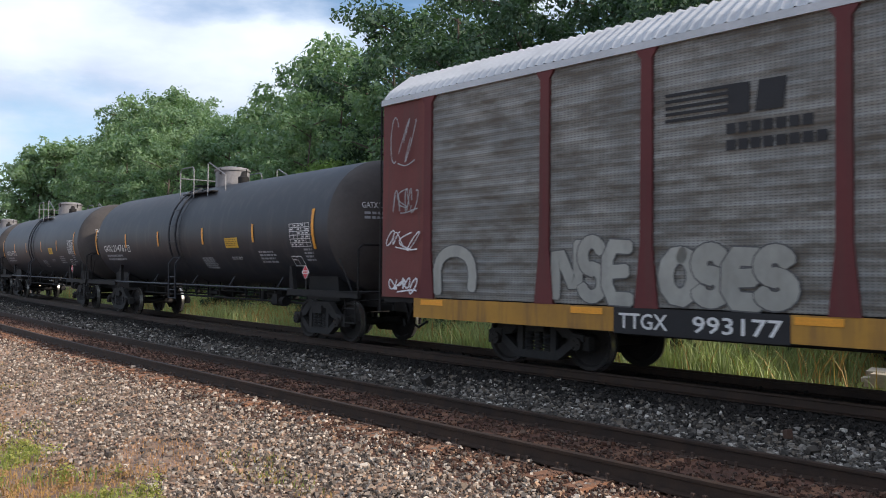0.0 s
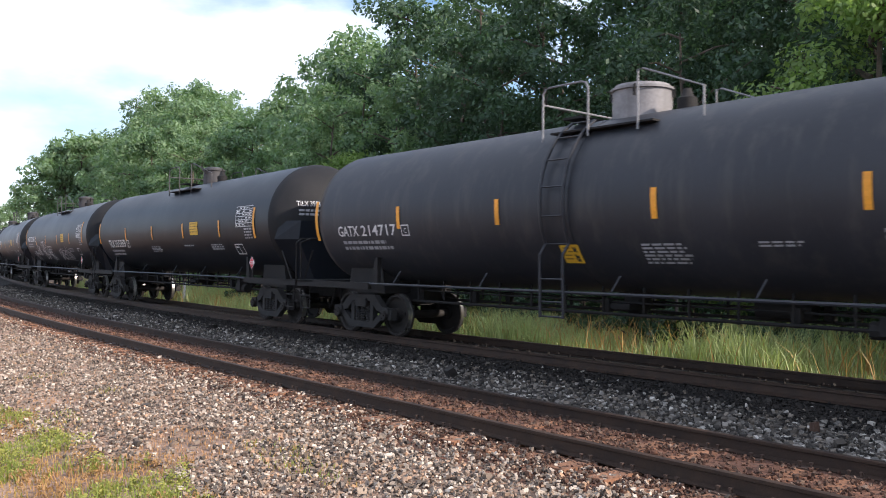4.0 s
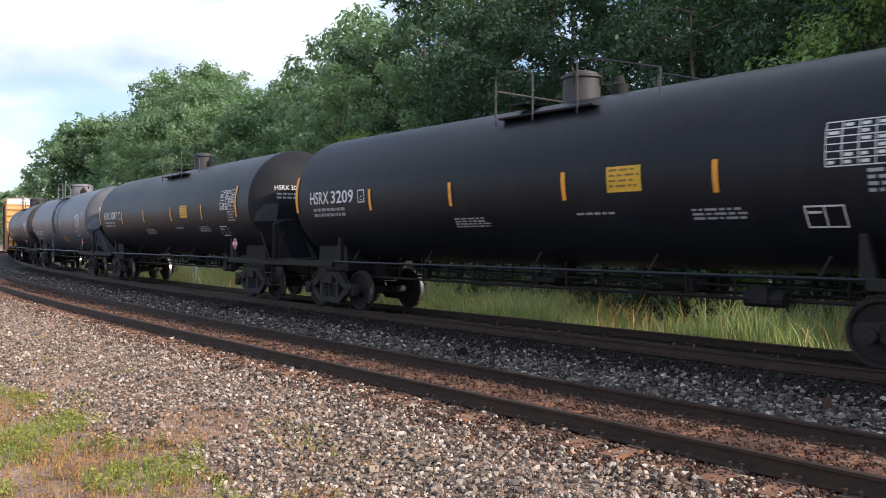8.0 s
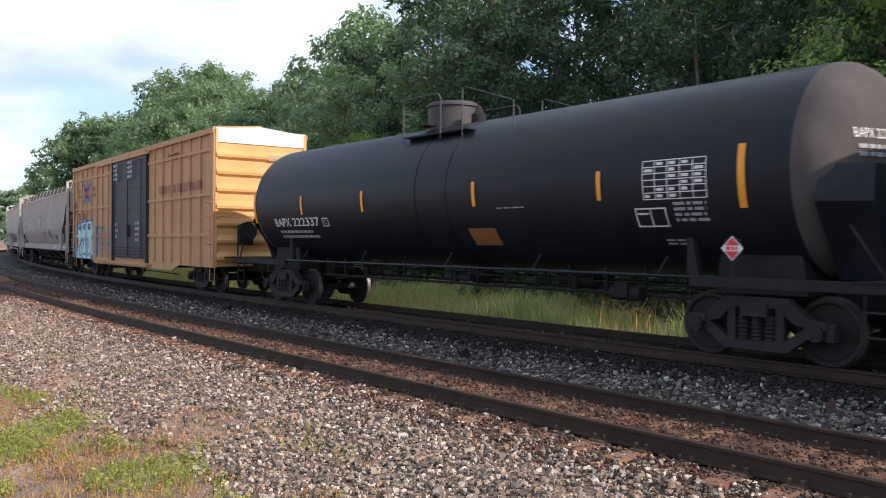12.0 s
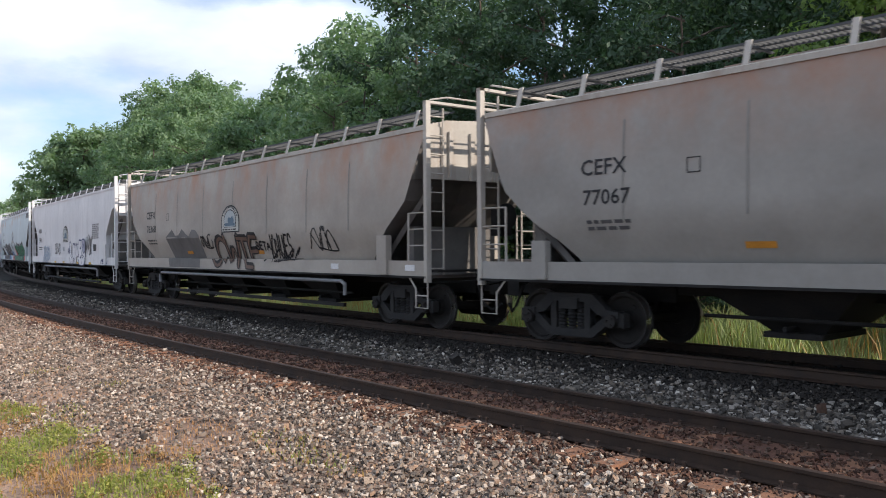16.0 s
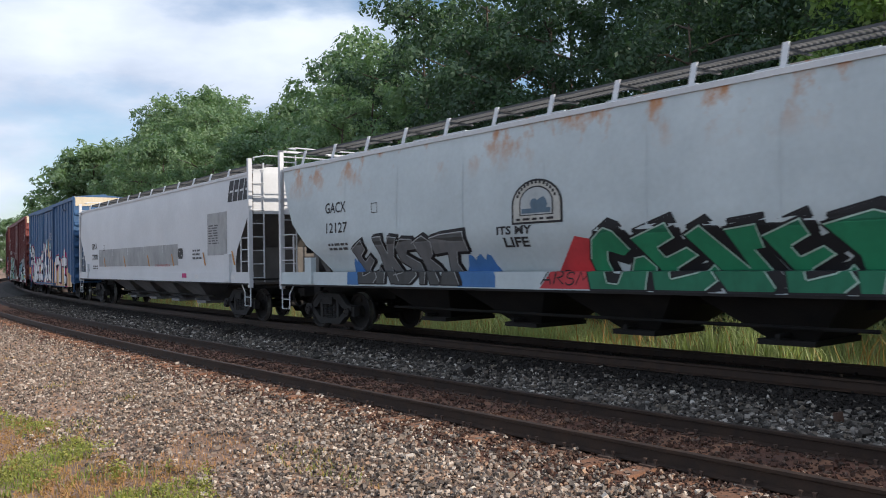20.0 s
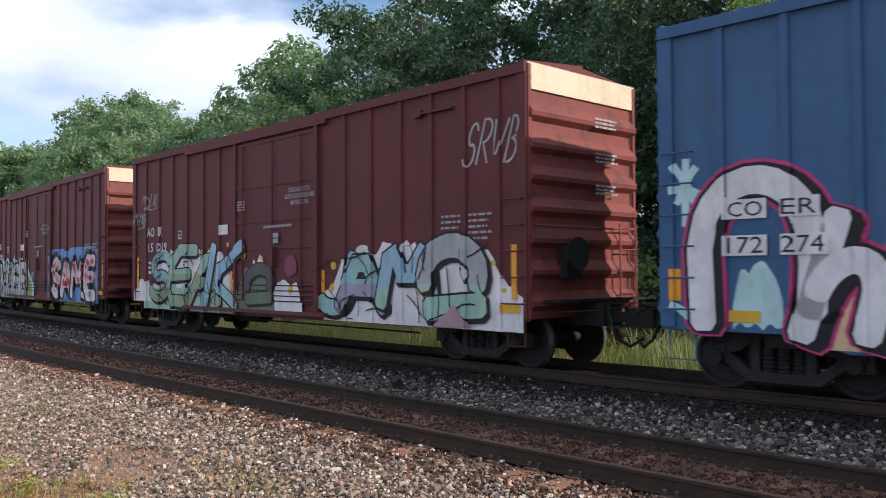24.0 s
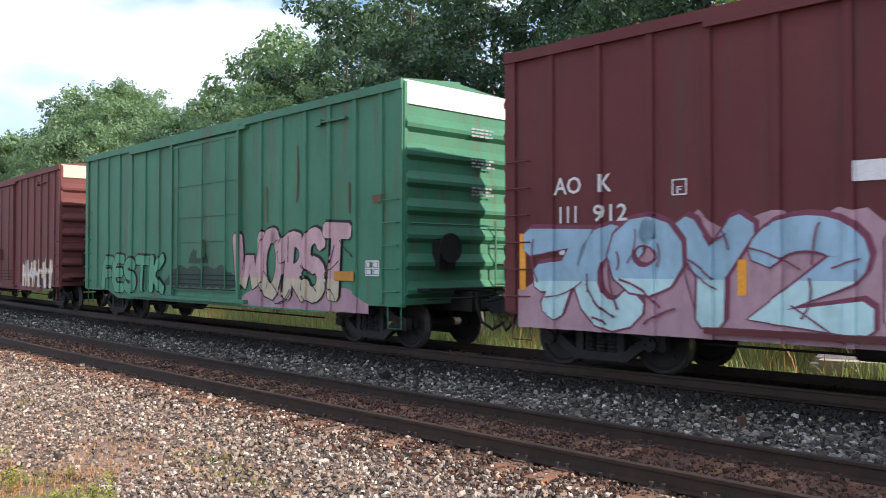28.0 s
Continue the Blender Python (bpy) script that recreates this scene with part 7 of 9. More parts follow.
def hopper_car(mid, paint, label, half=9.2, eave=3.98, sill_paint=None, bays=3, bay_paint=None, side_bar=False, curved=True, tc=7.55, frame_paint=None):
    """Covered hopper: curved sides, sloped ends, roof walkway, end frames with ladders, outlet bays and trucks."""
    c = thing("hopper_car", label, "hopper car", group="cars of the freight train")
    sill_paint = sill_paint or paint
    bay_paint = bay_paint or M_UNDER
    frame_paint = frame_paint or paint

    def width(z):
        u = (z - 1.12) / (eave - 1.12)
        return 1.53 - 0.36 * max(0.0, (2.05 - z) / 0.88) - 0.10 * max(0.0, (z - 2.5) / 1.5) ** 2 if curved else 1.485 - 0.03 * max(0.0, (1.9 - z) / 0.8) - 0.05 * max(0.0, (z - 3.0)) ** 2

    # how far the side sheet stops short of the end, by height
    short = [(1.1, 2.3), (1.45, 2.1), (1.9, 1.6), (2.09, 1.25), (2.61, 0.65), (3.4, 0.3), (3.86, 0.1), (eave, 0.08)]
    if not curved:
        short = [(1.1, 1.0), (1.67, 1.0), (2.03, 0.87), (2.54, 0.42), (2.95, 0.08), (eave, 0.08)] if half > 9.5 else [(1.1, 1.3), (1.54, 1.34), (2.33, 1.5), (3.0, 0.8), (3.21, 0.6), (3.39, 0.12), (eave, 0.1)]
    reach = [(z, half - k) for z, k in short]
    zs = [1.1, 1.3, 1.45, 1.75, 2.05, 2.3, 2.6, 2.85, 3.0, 3.21, 3.39, 3.55, 3.78, eave]
    n = 24
    for q in (-1, 1):
        g = Geo()
        for z in zs:
            xe = lerp_table(reach, z)
            for i in range(n + 1):
                g.v.append((-xe + 2 * xe * i / n, q * width(z), z))
        for j in range(len(zs) - 1):
            for i in range(n):
                f = (j * (n + 1) + i, j * (n + 1) + i + 1, (j + 1) * (n + 1) + i + 1, (j + 1) * (n + 1) + i)
                g.f.append(f if q < 0 else f[::-1])
        sd = part("side_sheet", g, paint, c, smooth=35)
        for x in (-6.1, -4.1, -2.0, 0.1, 2.2, 4.3, 6.2):
            b = Geo()
            zz = [z for z in zs if 2.05 <= z <= 3.6]
            for z in zz:
                b.v += [(x - 0.018, q * (width(z) + 0.006), z), (x + 0.018, q * (width(z) + 0.006), z)]
            for k in range(len(zz) - 1):
                f = (2 * k, 2 * k + 1, 2 * k + 3, 2 * k + 2)
                b.f.append(f if q < 0 else f[::-1])
            part("weld_seam", b, M_SEAM if frame_paint is M_HOP_FRAME else paint, sd)
        ss = Geo().box(-half, half, min(q * 1.38, q * 1.50), max(q * 1.38, q * 1.50), 1.10, 1.40)
        part("side_sill", ss, sill_paint, c)
        part("sill_flange", Geo().box(-half, half, min(q * 1.34, q * 1.52), max(q * 1.34, q * 1.52), 1.06, 1.10), M_UNDER, c)
        part("equipment_box", Geo().box(half - 1.65, half - 1.3, min(q * 1.42, q * 1.56), max(q * 1.42, q * 1.56), 1.12, 1.92), sill_paint, c)
        if not side_bar:
            part("equipment_box", Geo().box(-half + 1.3, -half + 1.6, min(q * 1.42, q * 1.56), max(q * 1.42, q * 1.56), 1.12, 1.75), sill_paint, c)
        # roof walkway on stanchions
        wz = 4.42
        wk = Geo()
        for y in (0.55, 0.83, 1.12):
            wk.box(-half + 0.3, half - 0.3, q * y - 0.008, q * y + 0.008, wz - 0.035, wz)
        for k in range(13):
            x = -half + 0.7 + (2 * half - 1.4) * k / 12
            wk.box(x - 0.02, x + 0.02, min(q * 0.5, q * 1.12), max(q * 0.5, q * 1.12), 4.34, 4.37)
        walk_part = part("roof_walkway", wk, M_WALK, c, "grey steel grating walkway")
        for k in range(13):
            x = -half + 0.7 + (2 * half - 1.4) * k / 12
            part("stanchion", cached(("stan", q, frame_paint.name), lambda: Geo().hexa([(-0.045, q * 1.27, 3.96), (0.045, q * 1.27, 3.96), (0.045, q * 1.29, 3.96), (-0.045, q * 1.29, 3.96)][::-q], [(-0.045, q * 1.12, 4.44), (0.045, q * 1.12, 4.44), (0.045, q * 1.15, 4.44), (-0.045, q * 1.15, 4.44)][::-q]).mesh("stanchion", frame_paint)), None, walk_part, at=(x, 0, 0))

        def bars():
            gb, n_bar = Geo(), int((2 * half - 0.6) / 0.085)
            for k in range(n_bar):
                x = -half + 0.32 + 0.085 * k
                gb.box(x - 0.009, x + 0.009, min(q * 0.55, q * 1.12), max(q * 0.55, q * 1.12), wz - 0.03, wz + 0.004)
            return gb.mesh("grating", M_WALK)
        gr = part("grating", cached(("grating", q, round(half, 2)), bars), None, walk_part, "close bars of a steel grating")
        tagged(gr, "close bars of a steel grating", kind="stuff")
    # roof
    rf = Geo()
    prof = [(-width(eave) - 0.03, eave - 0.03), (-width(eave) - 0.03, eave + 0.05), (-0.9, eave + 0.2), (0.0, eave + 0.26), (0.9, eave + 0.2), (width(eave) + 0.03, eave + 0.05), (width(eave) + 0.03, eave - 0.03)]
    for x in (-half + 0.1, half - 0.1):
        rf.v += [(x, y, z) for y, z in prof]
    m = len(prof)
    rf.f += [(i, i + 1, i + 1 + m, i + m) for i in range(m - 1)] + [(m - 1, 0, m, 2 * m - 1), tuple(range(m - 1, -1, -1)), tuple(range(m, 2 * m))]
    roof = part("roof", rf, frame_paint, c)
    for k in range(6):
        x = -half + 2.2 + (2 * half - 4.4) * k / 5
        part("hatch_cover", cached(("hatch", paint.name, round(eave, 2)), lambda: Geo().box(-0.9, 0.9, -0.32, 0.32, eave + 0.22, eave + 0.36).mesh("hatch_cover", paint)), None, roof, at=(x, 0, 0))
    for q in (-1, 1):
        # end bulkhead and slope sheet
        g = Geo()
        for z in zs:
            xe = lerp_table(reach, z)
            w = width(z)
            g.v += [(q * xe, -w, z), (q * (xe - (0.0 if z > 3.0 else 0.25)), 0, z), (q * xe, w, z)]
        for j in range(len(zs) - 1):
            for i in range(2):
                f = (j * 3 + i, j * 3 + i + 1, (j + 1) * 3 + i + 1, (j + 1) * 3 + i)
                g.f.append(f if q > 0 else f[::-1])
        # most slope sheets take the dark paint that holds the recess's shade
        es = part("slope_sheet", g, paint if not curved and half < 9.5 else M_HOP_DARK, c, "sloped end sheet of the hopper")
        part("end_panel", Geo().box(min(q * (half - 0.13), q * (half - 0.07)), max(q * (half - 0.13), q * (half - 0.07)), -1.33, 1.33, 3.0, eave + 0.05), frame_paint, c)
        for y in (-0.85, -0.3, 0.3, 0.85) if curved else ():
            part("end_rib", cached(("erib", q, paint.name, round(half, 2)), lambda: Geo().box(min(q * (half - 0.08), q * (half + 0.0)), max(q * (half - 0.08), q * (half + 0.0)), -0.05, 0.05, 3.0, 3.95).mesh("end_rib", frame_paint)), None, c, at=(0, y, 0))
        br = Geo()
        for y in (-1.2, 1.2):
            br.tube([(q * (half - 0.25), y, 2.85), (q * (half - 1.9), y, 1.35)], 0.07, 4)
        br.box(min(q * (half - 2.3), q * half), max(q * (half - 2.3), q * half), -1.4, 1.4, 1.06, 1.12)
        br.box(min(q * (half - 1.2), q * (half - 0.95)), max(q * (half - 1.2), q * (half - 0.95)), -1.1, 1.1, 1.1, 2.1)
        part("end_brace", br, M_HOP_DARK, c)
        # corner posts with ladders and the top frame
        for y in (-1, 1):
            fr = Geo().box(min(q * (half - 0.05), q * (half + 0.05)), max(q * (half - 0.05), q * (half + 0.05)), min(y * 1.41, y * 1.52), max(y * 1.41, y * 1.52), 0.98, 4.5)
            post = part("corner_post", fr, frame_paint, c)
            lad = Geo()
            lad.tube([(q * (half - 0.02), y * 1.05, 1.1), (q * (half - 0.02), y * 1.05, 4.4)], 0.022, 5)
            for k in range(9):
                lad.tube([(q * half, y * 1.40, 1.25 + 0.37 * k), (q * half, y * 1.05, 1.25 + 0.37 * k)], 0.014, 4)
            lad.tube([(q * (half - 0.62), y * 1.47, 1.3), (q * (half - 0.62), y * 1.47, 2.35)], 0.022, 5)
            for k in range(4):
                lad.tube([(q * half, y * 1.47, 1.38 + 0.32 * k), (q * (half - 0.62), y * 1.47, 1.38 + 0.32 * k)], 0.014, 4)
            lad.tube([(q * half, y * 1.47, 1.05), (q * half, y * 1.47, 0.48), (q * (half - 0.38), y * 1.47, 0.48), (q * (half - 0.38), y * 1.47, 0.85), (q * (half - 0.62), y * 1.47, 1.1)], 0.018, 5)
            lad.tube([(q * half, y * 1.47, 0.72), (q * (half - 0.38), y * 1.47, 0.72)], 0.014, 4)
            part("ladder", lad, frame_paint, post)
        part("top_frame", (Geo().box(min(q * (half - 0.05), q * (half + 0.05)), max(q * (half - 0.05), q * (half + 0.05)), -1.52, 1.52, 4.45, 4.50) if curved else Geo()).tube([(q * (half - 0.3), -1.2, 4.5), (q * (half - 0.1), -1.3, 4.55), (q * (half + 0.05), -1.0, 4.6), (q * (half + 0.05), 1.0, 4.6)], 0.018, 5), frame_paint, c)
        part("crossover_step", Geo().box(min(q * (half - 0.2), q * (half + 0.25)), max(q * (half - 0.2), q * (half + 0.25)), -1.4, 1.4, 1.18, 1.22), M_UNDER, c)
        gear = Geo().lathe([(q * (half + 0.05), 0.2), (q * (half + 0.1), 0.27), (q * (half + 0.13), 0.27), (q * (half + 0.13), 0.2)], 18, (0, 0.5, 2.3), "x").box(min(q * (half - 0.15), q * (half + 0.05)), max(q * (half - 0.15), q * (half + 0.05)), 0.3, 0.7, 1.9, 2.5)
        part("hand_brake", gear, M_UNDER, c)
        part("draft_sill", Geo().box(min(q * half, q * (half - 3.2)), max(q * half, q * (half - 3.2)), -0.25, 0.25, 0.74, 1.12), M_UNDER, c)
        part("coupler", coupler_geo(q * (half + 0.05), q), M_UNDER, c)
        add_truck(c, q * tc)
    # outlet bays
    span = 10.4
    for k in range(bays):
        x = -span / 2 + span * (k + 0.5) / bays
        w = span / bays / 2 * 0.9
        part("outlet_bay", cached(("bay", bays, bay_paint.name), lambda: Geo().hexa([(-0.35, -0.55, 0.42), (0.35, -0.55, 0.42), (0.35, 0.55, 0.42), (-0.35, 0.55, 0.42)], [(-w, -1.3, 1.12), (w, -1.3, 1.12), (w, 1.3, 1.12), (-w, 1.3, 1.12)]).box(-0.42, 0.42, -0.75, 0.62, 0.36, 0.44).tube([(0, -0.95, 0.5), (0, 0.9, 0.5)], 0.04, 8).mesh("outlet_bay", bay_paint)), None, c, at=(x, 0, 0))
    un = Geo().box(-half + 2.5, half - 2.5, -0.2, 0.2, 0.86, 1.12)
    un.tube([(-5.2, -0.8, 0.62), (5.2, -0.8, 0.62)], 0.03, 6)
    part("underframe", un, M_UNDER, c)
    if side_bar:
        part("side_bar", Geo().tube([(-5.9, -1.44, 0.62), (-5.9, -1.44, 0.86), (-5.75, -1.44, 0.93), (5.75, -1.44, 0.93), (5.9, -1.44, 0.86), (5.9, -1.44, 0.62)], 0.045, 8), M_GREYMETAL, c, "pale grey tubular side bar")
        part("side_bar", Geo().box(-5.6, 5.6, -1.3, -1.22, 0.34, 0.42).box(-5.6, 5.6, 1.22, 1.3, 0.34, 0.42), M_UNDER, c)

    def put(x, z, e):
        return (x, -((1.5 if z < 1.405 else width(z)) + e), z)
    flat = Side(c, put, (), 0.18, (1.40, 1.41))
    sill = Side(c, flat_side(1.5), (), 0)
    CARS.append((c, mid, tc, 0.0))
    return c, flat, sill


def mill_emblem(s, x, z):
    """Arched emblem: dark rim, pale field, plain shapes for its picture."""
    def arch(w, h, zb):
        top = [(x + w * math.cos(a), zb + h * 0.42 + h * 0.58 * math.sin(a)) for a in [math.pi * k / 14 for k in range(15)]]
        return [(x - w, zb), (x + w, zb)] + top, [tuple(range(17))]
    e = s.lay("emblem", arch(0.6, 0.76, z), M_BLACKLET, 0.008, "arched pale emblem with dark rim")
    s.lay("emblem_field", arch(0.55, 0.69, z + 0.035), spray("emblem_pale", (0.50, 0.50, 0.46)), 0.012, parent=e)
    s.lay("emblem_rim", arch(0.40, 0.50, z + 0.14), M_BLACKLET, 0.015, parent=e)
    s.lay("emblem_sky", arch(0.37, 0.46, z + 0.155), spray("emblem_sky", (0.42, 0.46, 0.47)), 0.018, parent=e)
    s.lay("emblem_hill", joined(dots(x - 0.1, x + 0.18, z + 0.3, z + 0.34, 3, 4, 0.13), rect(x - 0.34, x + 0.34, z + 0.18, z + 0.26)), spray("emblem_shapes", (0.10, 0.16, 0.22)), 0.021, parent=e)
    s.lay("emblem_lines", joined(ruled(x - 0.48, x + 0.48, z + 0.045, z + 0.1, 1, 4, 0.2, 0.7), *[rect(x + 0.47 * math.cos(a) - 0.025, x + 0.47 * math.cos(a) + 0.025, z + 0.32 + 0.36 * math.sin(a), z + 0.37 + 0.36 * math.sin(a)) for a in [0.35 + 0.2 * k for k in range(13)]]), M_BLACKLET, 0.022, parent=e)


def hopper_marks(s, sill, name, digits, x=-6.9, z=2.75):
    s.lay("reporting_mark", lettering(name, x, x + 0.86, z, z + 0.24, 0.012), M_BLACKLET, 0.008)
    s.lay("car_number", lettering(digits, x + 0.04, x + 0.92, z - 0.46, z - 0.23, 0.012), M_BLACKLET, 0.008)
    s.lay("clearance_box", outline(x + 1.89, x + 2.11, z - 0.09, z + 0.13, 0.015), M_BLACKLET, 0.008)
    s.lay("weight_lines", ruled(x + 0.1, x + 1.0, z - 0.9, z - 0.7, 2, 41, 0.15), S_GREY, 0.008)
    for a in (5.4, 8.3):
        sill.lay("sill_plate", rect(a, a + 0.33, 1.2, 1.32), M_WHITE, 0.006)


c1, a1, b1 = hopper_car(206.74, M_HOP_GREY, "weathered grey covered hopper with rust along the roof", half=9.25, bays=4, frame_paint=M_HOP_FRAME)
hopper_marks(a1, b1, "CEFX", "77067")
mill_emblem(a1, 0.1, 2.22)
a1.lay("graffiti_tag", joined(tag_scrawl(0.9, 2.1, 1.66, 2.15, 121, 0.03, 4)), S_GREY, 0.01, "thin grey spray-can tag")
a1.lay("graffiti_tag", tag_scrawl(3.1, 4.25, 1.69, 2.19, 122, 0.045, 4), S_GREY, 0.01)
a1.lay("sign_plate", rect(5.3, 5.8, 1.64, 1.88), M_BLACKLET, 0.01)
for x in (-4.0, -1.4, 3.2, 5.1):
    a1.lay("reflective_stripe", rect(x - 0.22, x + 0.22, 1.6, 1.69), M_ORANGE, 0.01)

c2, a2, b2 = hopper_car(226.70, M_HOP_RUST, "rust-streaked grey covered hopper with black graffiti", half=9.0, side_bar=True, bays=4, frame_paint=M_HOP_FRAME)
hopper_marks(a2, b2, "CEFX", "76368", -6.95, 2.72)
mill_emblem(a2, -0.03, 2.14)
a2.lay("sprayed_patch", joined(*[([(-5.1 + 0.28 * k + 0.04 * max(0, 6 - k), 1.13), (-4.82 + 0.28 * k + 0.04 * max(0, 5 - k), 1.13), (-4.82 + 0.28 * k, 2.2 + 0.13 * math.sin(k * 1.9)), (-5.1 + 0.28 * k, 2.2 + 0.13 * math.sin(k * 1.9 - 1.9))], [(0, 1, 2, 3)]) for k in range(10)]), spray("smoky_grey_spray_paint", (0.14, 0.135, 0.13)), 0.006, "smoky grey sprayed patch")
words(a2, "CWTE", -1.3, 1.5, 1.14, 2.05, spray("brown_spray_paint", (0.16, 0.10, 0.075)), S_BLACK, None, 0.09, 0.035, 0.18, None, (-0.05, 0.05), None, 1.4, 0.10, 1)
a2.lay("graffiti_letters", brush("BETA", 1.35, 2.2, 1.62, 1.88, 0.05, 0.2, 0.0, 1), S_BLACK, 0.010)
a2.lay("graffiti_letters", joined(brush("KNUES", 2.2, 3.4, 1.42, 2.05, 0.055, 0.35, 0.0, 1), tag_scrawl(2.1, 3.7, 1.35, 1.7, 129, 0.04, 4)), S_BLACK, 0.010)
a2.lay("graffiti_letters", tag_scrawl(4.3, 5.5, 1.6, 2.2, 126, 0.035, 3), S_BLACK, 0.010)
a2.lay("graffiti_letters", tag_scrawl(-2.2, -1.45, 1.7, 2.1, 127, 0.05, 3), S_BLACK, 0.010)
for x in (-3.4, 1.5):
    a2.lay("reflective_stripe", rect(x - 0.22, x + 0.22, 1.54, 1.63), M_ORANGE, 0.02)

c3, a3, b3 = hopper_car(246.60, M_HOP_WHITE, "dull white covered hopper with blue outlined graffiti", half=9.0, eave=4.08, curved=False, side_bar=True, bays=4)
hopper_marks(a3, b3, "SHQX", "15015", -7.15, 2.6)
mill_emblem(a3, -0.22, 2.09)
a3.lay("graffiti_letters", brush("99996", -5.75, -4.0, 1.08, 1.95, 0.07, 0.1), S_BLUE, 0.006, "pale blue sprayed letters")
a3.lay("graffiti_highlight", brush("99996", -5.75, -4.0, 1.08, 1.95, 0.07, 0.1, -0.02), S_SKY, 0.009)
a3.lay("graffiti_letters", brush("SRVB", -2.75, -1.4, 1.5, 2.05, 0.045, 0.25, 0.0, 1), S_BLACK, 0.008)
a3.lay("graffiti_letters", brush("AMB", 0.28, 0.75, 1.55, 1.85, 0.035, 0.2, 0.0, 1), S_INK, 0.008)
words(a3, "LAMES", 0.9, 3.85, 1.06, 2.12, S_WHITE, S_INK, None, 0.28, 0.035, -0.12, None, (-0.04, 0.03), None, 1.4, 0.12)
a3.lay("graffiti_letters", dots(3.69, 3.70, 1.88, 1.86, 134, 1, 0.30), S_INK, 0.034)
a3.lay("graffiti_letters", dots(3.70, 3.71, 1.88, 1.86, 134, 1, 0.25), S_LILAC, 0.037)
a3.lay("graffiti_letters", brush("NY", 3.53, 3.88, 1.78, 1.98, 0.035), S_INK, 0.04)
a3.lay("graffiti_letters", brush("VNUK", 3.95, 5.2, 1.5, 2.3, 0.05, 0.3, 0.0, 1), S_BLACK, 0.008)
a3.lay("graffiti_letters", brush("o", 4.4, 4.85, 2.1, 2.5, 0.035), S_BLACK, 0.01)
a3.lay("graffiti_letters", tag_scrawl(6.73, 7.8, 1.14, 1.36, 136, 0.03, 5), S_INK, 0.03)
a3.lay("sign_plate", rect(-0.85, -0.45, 1.68, 1.86), S_SILVER, 0.008)
a3.lay("stencil_lines", ruled(5.2, 6.45, 2.14, 2.78, 8, 137, 0.22, 0.55), S_GREY, 0.008)
a3.lay("sign_plate", rect(5.36, 5.85, 1.66, 1.94), M_BLACKLET, 0.008)
for x in (-2.6, -0.6, 2.43, 4.8):
    b3.lay("reflective_stripe", rect(x - 0.22, x + 0.22, 1.08, 1.19), M_YELLOW2, 0.008)

c4, a4, b4 = hopper_car(266.32, M_HOP_PALE, "pale white covered hopper with bright green graffiti letters", half=9.15, bays=4, frame_paint=M_HOP_NEW)
hopper_marks(a4, b4, "GACX", "12127", -6.9, 2.76)
mill_emblem(a4, -0.06, 2.22)
a4.lay("graffiti_cloud", joined(cloud(-6.05, -5.55, 1.12, 1.75, 142, 4), cloud(-2.2, -1.15, 1.12, 1.75, 143, 4)), S_BLUE, 0.003, "blue sprayed haze")
block_words(a4, "EKSRT", ((-5.88, -4.85), (-4.98, -4.05), (-4.25, -3.45), (-3.62, -2.72), (-3.02, -1.93)), 1.16, 2.13, spray("charcoal_spray_paint", (0.060, 0.063, 0.063)), S_BLACK, S_SILVER, S_STEELGREY, 1.42, 0.025, (0.05, 0.04), 0.018)
a4.lay("graffiti_cloud", ([(-0.05, 1.12), (1.25, 1.12), (1.2, 1.9), (0.75, 1.98)], [(0, 1, 2, 3)]), S_RED, 0.003, "red sprayed patch")
a4.lay("graffiti_tag", brush("ARSM", 0.0, 1.1, 1.18, 1.42, 0.025, 0.3), S_BLACK, 0.008)
a4.lay("graffiti_cloud", ([(6.4, 1.12), (7.55, 1.12), (7.3, 1.55), (6.5, 1.6)], [(0, 1, 2, 3)]), S_RED, 0.003)
a4.lay("graffiti_letters", joined(lettering("ITS MY", -1.05, -0.2, 2.06, 2.2, 0.03), lettering("LIFE", -0.9, -0.3, 1.84, 2.0, 0.03)), S_BLACK, 0.008)
block_words(a4, "GEVER", ((0.98, 2.22), (1.86, 3.38), (2.82, 4.22), (4.0, 5.28), (4.84, 6.35)), 1.13, 2.10, S_GREEN, S_BLACK, spray("light_green_spray_paint", (0.42, 0.58, 0.50)), spray("bright_green_spray_paint", (0.03, 0.25, 0.12)), 1.42)
a4.lay("dark_letter_block", joined(*[([(7.2 + 0.4 * k, 3.62), (7.52 + 0.4 * k, 3.62), (7.66 + 0.4 * k, 3.93), (7.34 + 0.4 * k, 3.93)], [(0, 1, 2, 3)]) for k in range(4)]), S_GREY, 0.008)

c5, a5, b5 = hopper_car(287.14, M_HOP_NEW, "clean white flat-sided covered hopper with dark letter blocks", half=9.65, eave=4.1, curved=False, bays=4, bay_paint=M_GREYMETAL, tc=7.9)
hopper_marks(a5, b5, "GPLX", "77878", -7.45, 2.37)
for k in range(4):
    x = 8.12 + 0.37 * k
    a5.lay("letter_block", ([(x, 3.4), (x + 0.31, 3.4), (x + 0.40, 4.0), (x + 0.09, 4.0)], [(0, 1, 2, 3)]), M_BLACKLET, 0.008, "dark slanted block of a company sign")
    a5.lay("block_slit", ([(x + 0.14, 3.66), (x + 0.36, 3.66), (x + 0.375, 3.72), (x + 0.155, 3.72)], [(0, 1, 2, 3)]), M_HOP_NEW, 0.012)
a5.lay("repaint_patch", joined(rect(-6.3, 3.8, 1.62, 2.32), rect(6.5, 8.06, 1.9, 3.15)), spray("grey_repaint", (0.36, 0.37, 0.37)), 0.004, "grey repainted patch")
